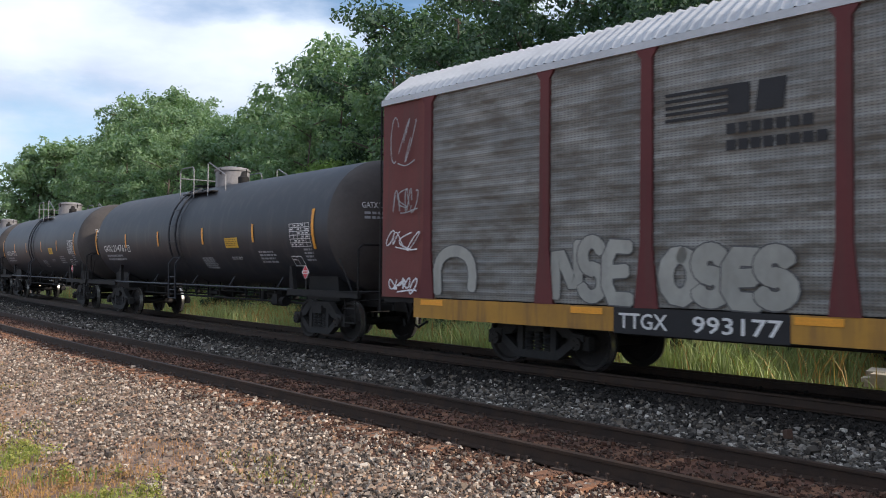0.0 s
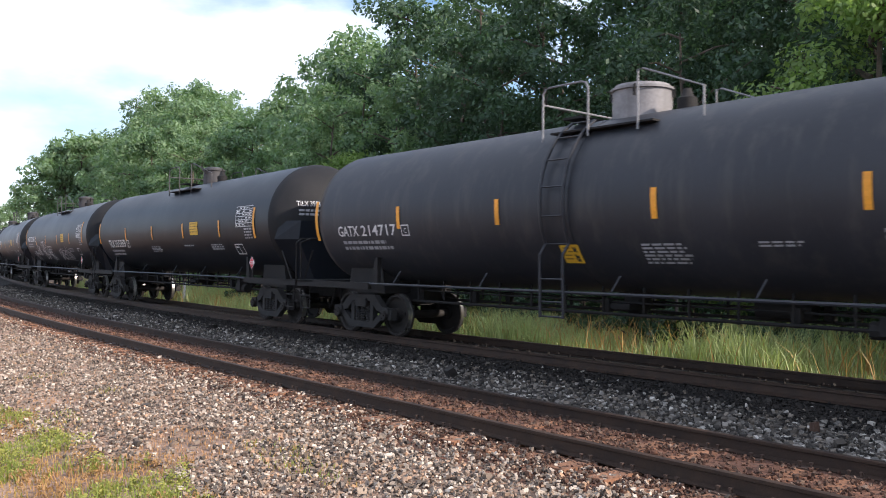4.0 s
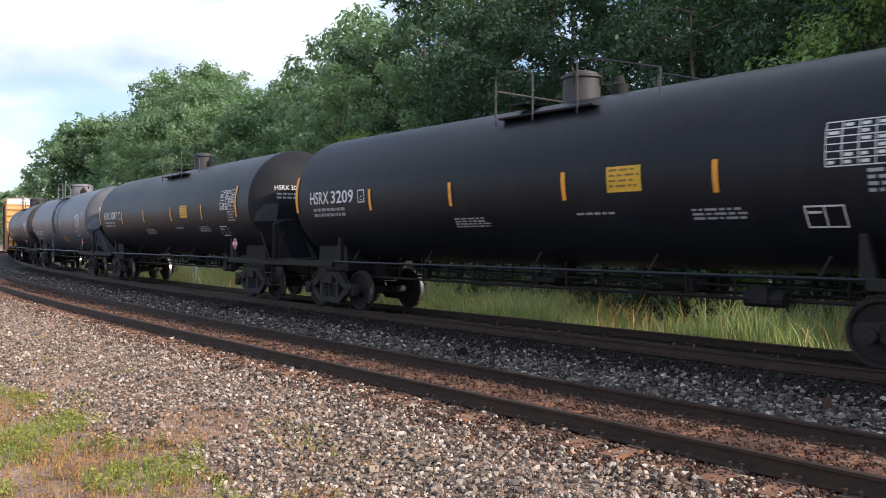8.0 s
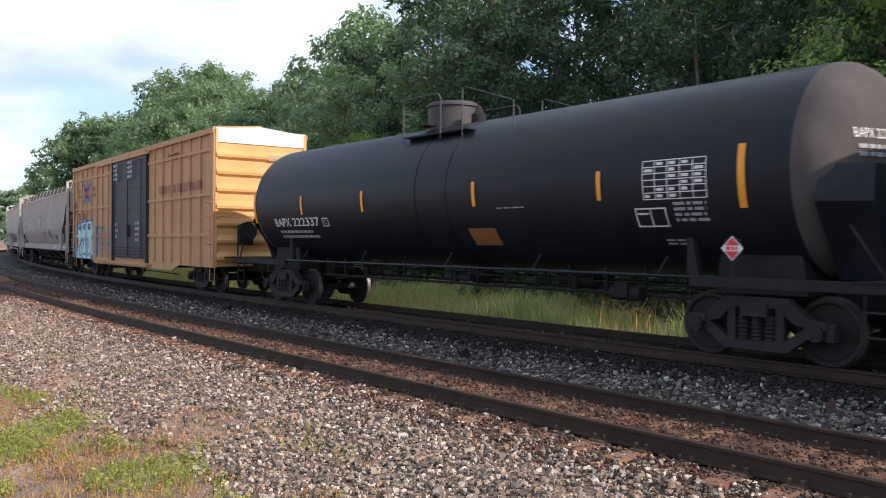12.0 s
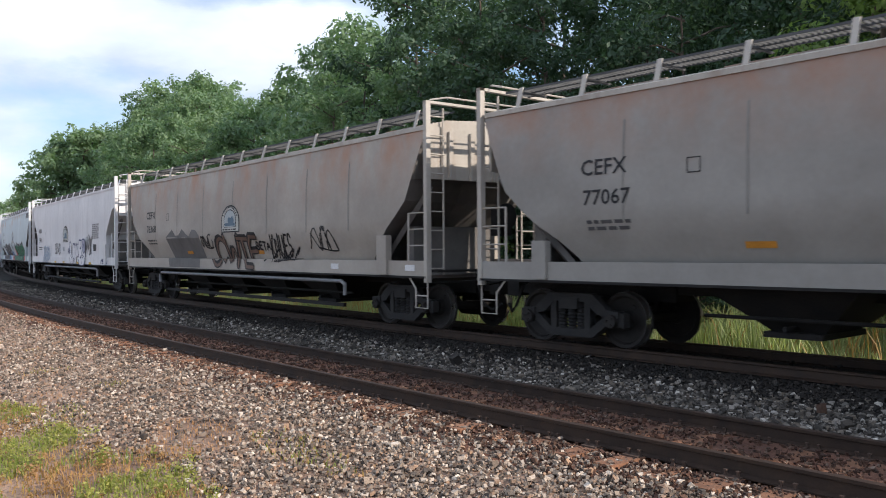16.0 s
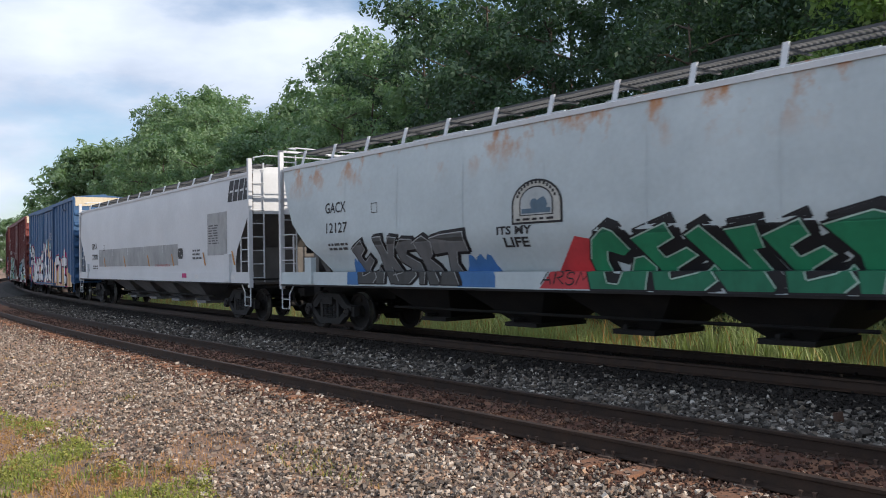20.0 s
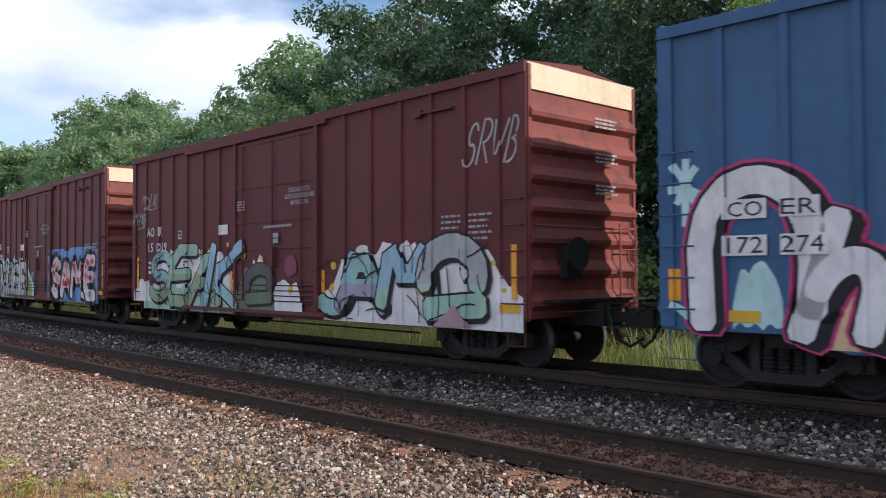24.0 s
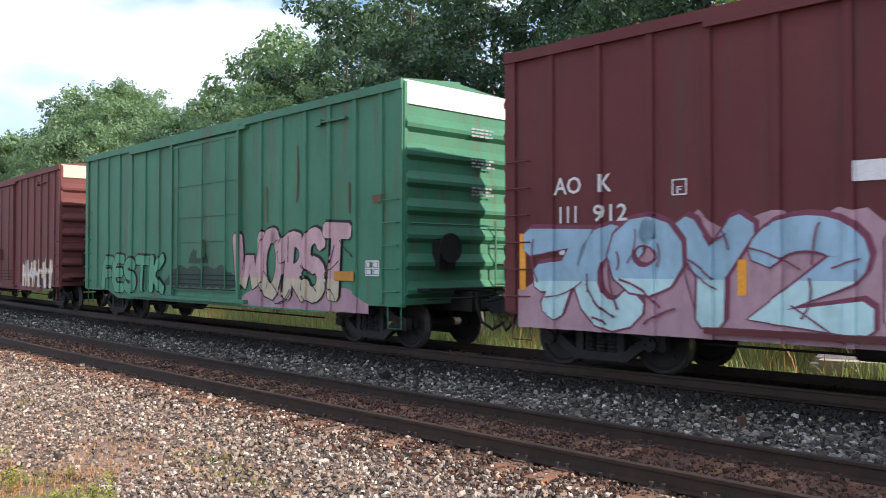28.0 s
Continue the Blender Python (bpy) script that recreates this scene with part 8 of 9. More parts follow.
a5.lay("stencil_lines", joined(ruled(6.6, 7.5, 2.2, 2.8, 8, 151, 0.3, 0.5), ruled(5.2, 6.0, 1.75, 2.1, 3, 152, 0.2, 0.5)), S_GREY, 0.008)
a5.lay("side_warning", lettering("DO NOT HAMMER ON SIDE OF CAR", 1.41, 2.99, 1.59, 1.66, 0.0), S_RED, 0.008)
a5.lay("sign_plate", rect(3.83, 4.3, 1.84, 2.16), M_WHITE, 0.008)
a5.lay("sign_plate", table(3.87, 4.26, 1.88, 2.12, 2, 2, 0.1, 5), M_BLACKLET, 0.012)
for x in (-5.37, -2.42, 0.62, 3.27, 6.2, 8.5):
    a5.lay("reflective_stripe", ([(x + 0.04, 1.6), (x + 0.14, 1.6), (x - 0.02, 2.0), (x - 0.12, 2.0)], [(0, 1, 2, 3)]), M_ORANGE, 0.012)
b5.lay("sticker", rect(4.23, 4.65, 1.22, 1.36), S_MAG, 0.008)


# ---- auto rack car ----
def perforated():
    m = surface("perforated_grey_panel", (0.175, 0.178, 0.172), (0.29, 0.288, 0.27), 0.6, 0.2, big=1.1, grain=12, bump=0.05, streak=(0.095, 0.08, 0.062), streak_amt=0.85, streak_scale=(0.5, 0.5, 1.5), streak_range=(0.42, 0.62))
    nt = m.node_tree
    b = nt.nodes["Principled BSDF"]
    src = b.inputs["Base Color"].links[0].from_socket
    co = nt.nodes.new("ShaderNodeTexCoord")
    waves = []
    for direction, scale in (("X", 4.6), ("Z", 8.5)):
        w = nt.nodes.new("ShaderNodeTexWave")
        w.wave_type, w.bands_direction = "BANDS", direction
        w.inputs["Scale"].default_value = scale
        w.inputs["Distortion"].default_value = 0.0
        nt.links.new(co.outputs["Object"], w.inputs["Vector"])
        waves.append(w)
    mu = nt.nodes.new("ShaderNodeMath")
    mu.operation = "MULTIPLY"
    nt.links.new(waves[0].outputs["Fac"], mu.inputs[0])
    nt.links.new(waves[1].outputs["Fac"], mu.inputs[1])
    th = nt.nodes.new("ShaderNodeMapRange")
    th.inputs["From Min"].default_value, th.inputs["From Max"].default_value = 0.3, 0.75
    th.inputs["To Max"].default_value = 0.75
    nt.links.new(mu.outputs["Value"], th.inputs["Value"])
    mx = nt.nodes.new("ShaderNodeMix")
    mx.data_type = "RGBA"
    nt.links.new(th.outputs["Result"], mx.inputs["Factor"])
    nt.links.new(src, mx.inputs["A"])
    mx.inputs["B"].default_value = (0.07, 0.07, 0.072, 1)
    nt.links.new(mx.outputs["Result"], b.inputs["Base Color"])
    return m


def auto_rack():
    c = thing("auto_rack_car", "tall auto rack car with grey perforated panels and brown posts", "auto rack car", group="cars of the freight train")
    half, lat = 13.85, 1.5
    panel = perforated()
    xs = [-half + 1.35, -half + 4.15, -half + 6.05, -half + 8.8, -half + 11.5, -half + 14.2, -half + 16.9, -half + 19.6, -half + 22.2, -half + 24.2, half - 1.35]
    for q in (-1, 1):
        for a, b in zip(xs, xs[1:]):
            for k in range(5):
                z = 1.12 + k * 0.745
                sp = part("side_panel", Geo().box(a + 0.1, b - 0.1, min(q * lat, q * (lat - 0.03)), max(q * lat, q * (lat - 0.03)), z, z + 0.742), panel, c)
                if q < 0:
                    for dz in (0.12, 0.29, 0.46, 0.63):
                        part("panel_ridge", Geo().hexa([(a + 0.1, -lat, z + dz - 0.055), (b - 0.1, -lat, z + dz - 0.055), (b - 0.1, -lat - 0.011, z + dz), (a + 0.1, -lat - 0.011, z + dz)], [(a + 0.1, -lat, z + dz + 0.055), (b - 0.1, -lat, z + dz + 0.055), (b - 0.1, -lat - 0.011, z + dz + 0.012), (a + 0.1, -lat - 0.011, z + dz + 0.012)]), panel, sp)
        for x in xs:
            part("side_post", Geo().prism([(x - 0.19, 1.1), (x + 0.19, 1.1), (x + 0.1, 2.0), (x + 0.09, 4.7), (x + 0.2, 4.86), (x - 0.2, 4.86), (x - 0.09, 4.7), (x - 0.1, 2.0)], min(q * (lat - 0.04), q * (lat + 0.05)), max(q * (lat - 0.04), q * (lat + 0.05))), M_BROWN, c)
        for sx in (-1, 1):
            part("end_door_panel", Geo().box(min(sx * half, sx * (half - 1.3)), max(sx * half, sx * (half - 1.3)), min(q * lat, q * (lat - 0.05)), max(q * lat, q * (lat - 0.05)), 1.1, 4.9), M_BROWN2, c, "brown steel end panel")
        part("top_rail", Geo().box(-half, half, min(q * (lat - 0.05), q * (lat + 0.06)), max(q * (lat - 0.05), q * (lat + 0.06)), 4.84, 4.95), M_ROOF, c)
        part("side_sill", Geo().box(-half + 1.0, -half + 5.5, min(q * lat, q * (lat + 0.04)), max(q * lat, q * (lat + 0.04)), 0.74, 1.1).box(-half + 8.15, half - 0.4, min(q * lat, q * (lat + 0.04)), max(q * lat, q * (lat + 0.04)), 0.74, 1.1), M_YSILL, c, "dirty yellow side sill")
        part("number_board", Geo().box(-half + 5.5, -half + 8.15, min(q * lat, q * (lat + 0.045)), max(q * lat, q * (lat + 0.045)), 0.72, 1.1), M_BLACKLET, c, "black number board")
    g, n = Geo(), 300
    for i in range(n + 1):
        x = -half + 2 * half * i / n
        d = 0.028 * (1 if i % 2 else -1)
        g.v += [(x, y, z + d) for y, z in ((-1.56, 4.94), (-1.42, 5.12), (-0.9, 5.5), (0, 5.62), (0.9, 5.5), (1.42, 5.12), (1.56, 4.94))]
    for i in range(n):
        for j in range(6):
            g.f.append((i * 7 + j, i * 7 + j + 1, (i + 1) * 7 + j + 1, (i + 1) * 7 + j)[::-1])
    part("roof", g, M_ROOF, c, "white corrugated steel roof")
    for q in (-1, 1):
        x = q * half
        part("end_door", Geo().prism([(x - 0.06, 1.1), (x + 0.02, 1.1), (x + 0.02, 4.9), (x - 0.06, 4.9)], -1.38, 1.38), M_BROWN2, c)
        for k in range(6):
            part("end_door_rib", Geo().box(x - 0.02, x + 0.07, -1.3 + 0.5 * k, -1.2 + 0.5 * k, 1.2, 4.8), M_BROWN2, c)
        lad = Geo()
        for y in (-1.45, -1.1):
            lad.tube([(x + q * 0.12, y, 0.8), (x + q * 0.12, y, 5.0)], 0.022, 5)
        for k in range(11):
            lad.tube([(x + q * 0.12, -1.45, 0.95 + 0.37 * k), (x + q * 0.12, -1.1, 0.95 + 0.37 * k)], 0.014, 4)
        part("ladder", lad, M_UNDER, c)
        part("coupler", coupler_geo(x + q * 0.35, q), M_UNDER, c)
        part("draft_sill", Geo().box(min(x + q * 0.35, x - q * 5), max(x + q * 0.35, x - q * 5), -0.3, 0.3, 0.75, 1.1), M_UNDER, c)
        add_truck(c, q * (half - 3.6))
    part("deck", Geo().box(-half, half, -1.45, 1.45, 1.0, 1.12).box(-half + 4, half - 4, -0.4, 0.4, 0.6, 1.0), M_UNDER, c)
    s = Side(c, flat_side(lat), (), 0)
    o = -half
    s.lay("reporting_mark", lettering("TTGX", o + 5.6, o + 6.4, 0.80, 1.02, 0.012), M_WHITE, 0.05)
    s.lay("car_number", lettering("993177", o + 6.8, o + 8.05, 0.80, 1.02, 0.012), M_WHITE, 0.05)
    s.lay("stripe_emblem", joined(*[rect(o + 6.35, o + 7.35 + 0.04 * k, 3.72 + 0.09 * k, 3.765 + 0.09 * k) for k in range(5)], ([(o + 7.3, 3.72), (o + 7.6, 3.72), (o + 7.6, 4.12), (o + 7.3, 4.12)], [(0, 1, 2, 3)]), ([(o + 7.68, 3.72), (o + 8.05, 3.72), (o + 8.1, 4.12), (o + 7.73, 4.12)], [(0, 1, 2, 3)])), M_BLACKLET, 0.026, "black striped emblem")
    s.lay("name_bars", joined(*[rect(o + 7.28 + 0.17 * k, o + 7.41 + 0.17 * k, 3.46, 3.6) for k in range(7)], *[rect(o + 7.28 + 0.17 * k, o + 7.41 + 0.17 * k, 3.24, 3.38) for k in range(8)]), M_BLACKLET, 0.026)
    bubble = spray("grey_white_spray_paint", (0.34, 0.34, 0.31))
    for text, a, b, z, w in (("NSE", o + 4.35, o + 5.8, 2.15, 0.2), ("OSES", o + 6.35, o + 8.2, 2.0, 0.24), ("^", o + 1.6, o + 2.55, 2.1, 0.2)):
        words(s, text, a, b, 1.13, z, bubble, S_GREY, None, w, 0.02, 0.0, None, (0.0, 0.0), None, 1.4, 0.1, 1, 0.016)
    s.lay("graffiti_tag", joined(tag_scrawl(o + 0.2, o + 1.1, 2.0, 2.4, 164, 0.025, 4), tag_scrawl(o + 0.3, o + 1.1, 1.2, 1.5, 167, 0.03, 4)), S_WHITE, 0.06, "white spray-can tag")
    s.lay("graffiti_tag", joined(tag_scrawl(o + 0.3, o + 1.0, 3.6, 4.5, 165, 0.02, 3), tag_scrawl(o + 0.4, o + 1.1, 2.7, 3.2, 166, 0.02, 4)), S_SILVER, 0.06, "faded grey spray-can tag")
    for a in (4.7, 8.2, 1.2):
        s.lay("reflective_stripe", rect(o + a, o + a + 0.6, 0.98, 1.08), M_YELLOW, 0.05)
    CARS.append((c, 11.714 - half / (1 + TK * OFF) + 0.1, half - 3.6, 0.0))


auto_rack()


# ---- vegetation ----
def leaf_cloud(centres, radii, count, size, rng, flat=0.8):
    """Leaf blades on clumps, each facing roughly outwards and up from its clump."""
    n = len(centres)
    rad = np.asarray(radii)
    pick = rng.choice(n, count, p=rad ** 2 / (rad ** 2).sum())
    d = rng.normal(size=(count, 3))
    d /= np.linalg.norm(d, axis=1)[:, None]
    r = rng.random(count) ** 0.4
    c = np.asarray(centres)[pick] + d * (rad[pick] * r)[:, None] * [1, 1, flat]
    nrm = d + rng.normal(size=(count, 3)) * 0.55 + [0, 0, 0.45]
    nrm /= np.linalg.norm(nrm, axis=1)[:, None]
    a = np.cross(nrm, rng.normal(size=(count, 3)))
    a /= np.linalg.norm(a, axis=1)[:, None]
    b = np.cross(nrm, a)
    sz = size * (0.55 + 0.8 * rng.random(count))[:, None]
    return np.stack([c - a * sz, c + b * sz * 0.5, c + a * sz, c - b * sz * 0.5], 1).reshape(-1, 3)


def quads_mesh(name, v, material):
    n = len(v) // 4
    me = bpy.data.meshes.new(name)
    me.vertices.add(len(v))
    me.vertices.foreach_set("co", np.asarray(v, dtype=np.float32).ravel())
    me.loops.add(n * 4)
    me.loops.foreach_set("vertex_index", np.arange(n * 4, dtype=np.int32))
    me.polygons.add(n)
    me.polygons.foreach_set("loop_start", np.arange(0, n * 4, 4, dtype=np.int32))
    me.materials.append(material)
    me.update(calc_edges=True)
    return me


def build_tree(seed, height, spread, leaf, leaves, material, low=0.25, label="", category="tree"):
    """Tapered trunk, limbs and a crown of many small leaves in uneven clumps."""
    r = random.Random(seed)
    rng = np.random.default_rng(seed)
    t = thing("tree", label, category, group="trees behind the railway")
    wood = Geo()
    lean = (r.uniform(-0.06, 0.06), r.uniform(-0.06, 0.06))
    trunk = [(lean[0] * h + 0.12 * math.sin(h * 0.6 + seed), lean[1] * h + 0.12 * math.cos(h * 0.5), h) for h in [height * k / 7 for k in range(7)]]
    wood.tube(trunk, 0.035 * height ** 0.9 * 0.55, 8, 0.04)
    centres, radii = [], []
    n = 15
    for i in range(n):
        f = low + (0.95 - low) * (i + r.random()) / n
        h = height * f
        az = i * 2.4 + r.uniform(-0.5, 0.5)
        ln = spread * (1.0 - 0.75 * max(0.0, (f - 0.45) / 0.55) ** 1.5) * r.uniform(0.65, 1.15)
        bx, by = lean[0] * h, lean[1] * h
        mid = (bx + math.cos(az) * ln * 0.5, by + math.sin(az) * ln * 0.5, h + ln * 0.16)
        tip = (bx + math.cos(az) * ln, by + math.sin(az) * ln, h + ln * r.uniform(0.1, 0.35))
        wood.tube([(bx, by, h - 0.2), mid, tip], 0.07, 5, 0.02)
        for k in range(7):
            q = r.uniform(0.35, 1.08)
            centres.append((bx + math.cos(az) * ln * q + r.gauss(0, spread * 0.13), by + math.sin(az) * ln * q + r.gauss(0, spread * 0.13), h + ln * 0.25 * q + r.gauss(0, height * 0.03)))
            radii.append(spread * r.uniform(0.10, 0.24))
    for k in range(8):
        centres.append((lean[0] * height + r.gauss(0, spread * 0.2), lean[1] * height + r.gauss(0, spread * 0.2), height * r.uniform(0.86, 1.0)))
        radii.append(spread * r.uniform(0.1, 0.2))
    part("trunk", wood, M_BARK, t, "grey-brown bark trunk and limbs", smooth=50)
    part("crown", quads_mesh("crown", leaf_cloud(centres, radii, leaves, leaf, rng), material), None, t, "green leafy crown with gaps")
    return t


WOOD = "tall broadleaf tree with dark green summer leaves"
PALE = "tall broadleaf tree with summer leaves paled as by haze"
DARK_TREES = [(build_tree(11 + i, h, sp, 0.155, 9000, M_LEAF, low, WOOD), h) for i, (h, sp, low) in enumerate(((15, 5.0, 0.10), (17, 5.4, 0.12), (13, 4.8, 0.06)))]
PALE_TREES = [(build_tree(21 + i, h, sp, 0.165, 8000, M_LEAF_HAZE, low, PALE), h) for i, (h, sp, low) in enumerate(((15, 4.6, 0.10), (12, 4.2, 0.06), (17, 4.8, 0.2)))]
FAR_TREES = [(build_tree(51 + i, h, sp, 0.24, 4600, M_LEAF_HAZE, 0.08, "distant broadleaf tree where the line curves away"), h) for i, (h, sp) in enumerate(((15, 4.8), (12, 4.4)))]
SAPLING = (build_tree(29, 8, 3.3, 0.075, 19000, M_LEAF2, 0.05, "young broadleaf tree with yellow-green leaves brightened as if sunlit"), 8)
BUSH = (build_tree(31, 4.2, 2.6, 0.12, 5500, M_LEAF2, 0.03, "bushy bright green sapling at the edge of the wood", "bush"), 4.2)
THICKET = (build_tree(37, 5.0, 2.6, 0.15, 5000, M_LEAF, 0.03, "dense dark green shrub beyond the railway", "shrub"), 5.0)
FULL_TREE = (build_tree(43, 15, 5.0, 0.12, 24000, M_LEAF, 0.05, WOOD), 15)
planted = set()


def plant(kind, x, y, z, height, turn):
    tree, full = kind
    m = pose(x, y, z - 0.1, 0, 0, turn) @ Matrix.Scale(height / full, 4)
    if tree.name not in planted:
        planted.add(tree.name)
        tree.matrix_basis = m
        return
    c = copy_thing(tree, pose(0, 0, 0))
    c.matrix_basis = m


def plant_row(r, off, s0, s1, step, heights, pale_from):
    s = s0
    while s < s1:
        o = off + r.uniform(-1.6, 1.6)
        x, y, h = on_line(s + r.uniform(-1.3, 1.3), o)
        # farther trees, and a few near ones, take the haze-paled leaves
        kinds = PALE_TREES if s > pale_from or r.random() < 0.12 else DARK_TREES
        plant(r.choice(kinds), x, y, ground_z(o), lerp_table(heights, s) * r.uniform(0.9, 1.04), r.uniform(0, 360))
        s += step


def build_wood():
    r = random.Random(4)
    # edge of the wood, then taller rows behind it
    plant_row(r, 15.5, -34, 104, 4.6, [(-34, 11), (28, 11), (38, 10.5), (46, 10.0), (54, 11.2), (62, 12.8), (78, 13.4), (104, 14)], 26)
    plant_row(r, 21.0, -34, 104, 5.0, [(-34, 18), (34, 17), (40, 15.2), (46, 14.4), (54, 13.2), (62, 13.4), (70, 16.2), (84, 20.2), (104, 20.6)], 37)
    plant_row(r, 27.5, 26, 104, 7.0, [(-34, 20), (44, 18), (54, 17.6), (62, 16.6), (78, 16), (88, 19), (104, 21)], 50)
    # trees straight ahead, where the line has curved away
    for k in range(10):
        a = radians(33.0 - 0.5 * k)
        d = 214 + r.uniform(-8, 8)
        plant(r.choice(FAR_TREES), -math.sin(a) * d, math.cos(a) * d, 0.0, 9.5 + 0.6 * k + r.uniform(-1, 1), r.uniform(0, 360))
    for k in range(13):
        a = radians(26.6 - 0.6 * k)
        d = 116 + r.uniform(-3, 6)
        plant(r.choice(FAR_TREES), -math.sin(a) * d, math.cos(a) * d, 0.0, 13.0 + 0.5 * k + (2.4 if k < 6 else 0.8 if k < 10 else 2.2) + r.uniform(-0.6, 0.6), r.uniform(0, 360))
    s = -30
    while s < 90:
        o = 13.4 + r.uniform(-0.8, 1.2)
        x, y, h = on_line(s, o)
        plant(BUSH, x, y, ground_z(o), r.uniform(2.0, 3.6), r.uniform(0, 360))
        s += r.uniform(3.0, 5.0)
    # dark thicket that shades the far grass where the camera looks across the line
    for k in range(12):
        o = 11.2 + r.uniform(-0.9, 0.9)
        x, y, h = on_line(-17 + 2.0 * k, o)
        plant(THICKET, x, y, ground_z(o), r.uniform(2.6, 4.4), r.uniform(0, 360))
    # low shrubs along the back of the grass strip
    for k in range(15):
        o = 10.6 + r.uniform(-0.7, 0.7)
        x, y, h = on_line(8 + 2.1 * k, o)
        plant(THICKET, x, y, ground_z(o), r.uniform(1.3, 2.3), r.uniform(0, 360))
    # undergrowth that closes the wood near the ground
    s = -12
    while s < 62:
        o = 14.4 + r.uniform(-0.7, 0.9)
        x, y, h = on_line(s, o)
        plant(THICKET, x, y, ground_z(o), r.uniform(3.4, 5.2), r.uniform(0, 360))
        s += r.uniform(2.4, 3.4)
    # full dark trees that close the wood across the line
    for s, o, tall in ((12.4, 18.6, 14.0), (15.8, 25.0, 17.0), (21.5, 25.5, 17.0)):
        x, y, h = on_line(s, o)
        plant(FULL_TREE, x, y, ground_z(o), tall, r.uniform(0, 360))
    # young trees that catch the sun in front of the dark wood, their leaf colour brightened as well
    for s, o, tall in ((7.0, 12.4, 9.2), (3.0, 13.2, 9.0), (23.0, 14.0, 6.4), (33.0, 14.5, 7.4)):
        x, y, h = on_line(s, o)
        plant(SAPLING, x, y, ground_z(o), tall, r.uniform(0, 360))


build_wood()


# ---- ballast stones: three masses of loose stone ----
def stone_mass(name, label, spots, sizes, material, seed):
    """Angular stones at the given places, joined into one object."""
    rng = np.random.default_rng(seed)
    cube = np.array([(x, y, z) for x in (-1, 1) for y in (-1, 1) for z in (-1, 1)]) * 0.72
    quad = np.array([(0, 1, 3, 2), (4, 6, 7, 5), (0, 4, 5, 1), (2, 3, 7, 6), (0, 2, 6, 4), (1, 5, 7, 3)])
    tri = np.concatenate([quad[:, [0, 1, 2]], quad[:, [0, 2, 3]]])
    n = len(spots)
    shapes = cube[None] * rng.uniform(0.55, 1.2, (40, 8, 3))
    v = shapes[rng.integers(0, 40, n)] * rng.uniform(0.65, 1.35, (n, 1, 3)) * [1, 1, 0.8]
    a, b = rng.uniform(0, 6.283, n), rng.uniform(-0.9, 0.9, n)
    ca, sa, cb, sb = np.cos(a)[:, None], np.sin(a)[:, None], np.cos(b)[:, None], np.sin(b)[:, None]
    y, z = v[..., 1] * cb - v[..., 2] * sb, v[..., 1] * sb + v[..., 2] * cb
    x = v[..., 0] * ca - y * sa
    y = v[..., 0] * sa + y * ca
    v = np.stack([x, y, z], 2) * sizes[:, None, None] * 0.5 + spots[:, None, :]
    f = (tri[None] + (np.arange(n) * 8)[:, None, None]).reshape(-1, 3)
    me = bpy.data.meshes.new(name)
    me.vertices.add(n * 8)
    me.vertices.foreach_set("co", v.astype(np.float32).ravel())
    me.loops.add(len(f) * 3)
    me.loops.foreach_set("vertex_index", f.astype(np.int32).ravel())
    me.polygons.add(len(f))
    me.polygons.foreach_set("loop_start", np.arange(0, len(f) * 3, 3, dtype=np.int32))
    me.materials.append(material)
    me.update(calc_edges=True)
    me.shade_flat()
    return thing(name, label, "gravel", kind="stuff", data=me)


def scatter(seed, s0, s1, o0, o1, per_m2, fade=0.0):
    """Places on the ground between two offsets of the line, thinning with distance."""
    rng = np.random.default_rng(seed)
    n = int((s1 - s0) * (o1 - o0) * per_m2)
    s = s0 + (s1 - s0) * rng.random(n)
    o = o0 + (o1 - o0) * rng.random(n)
    if fade:
        keep = rng.random(n) < np.minimum(1.0, (fade / np.maximum(1.0, s - s0)) ** 1.1)
        s, o = s[keep], o[keep]
    h = TH + TK * s
    x = TX + (np.sin(h) - np.sin(TH)) / TK + np.sin(h) * o
    y = TY - (np.cos(h) - np.cos(TH)) / TK - np.cos(h) * o
    z = np.interp(o, [p[0] for p in PROFILE], [p[1] for p in PROFILE])
    return np.stack([x, y, z], 1), s, o, rng


def soil(s, o):
    """Share of bare soil at a spot of the near shoulder."""
    k = noise.noise((s * 0.45, o * 0.8, 7.0)) * 2.2 - 0.2 + 0.25 * (-3.6 - o)
    k += 1.1 * math.exp(-((s - 8.7) / 0.9) ** 2 - ((o + 3.1) / 0.35) ** 2)
    return max(0.0, min(1.0, k))


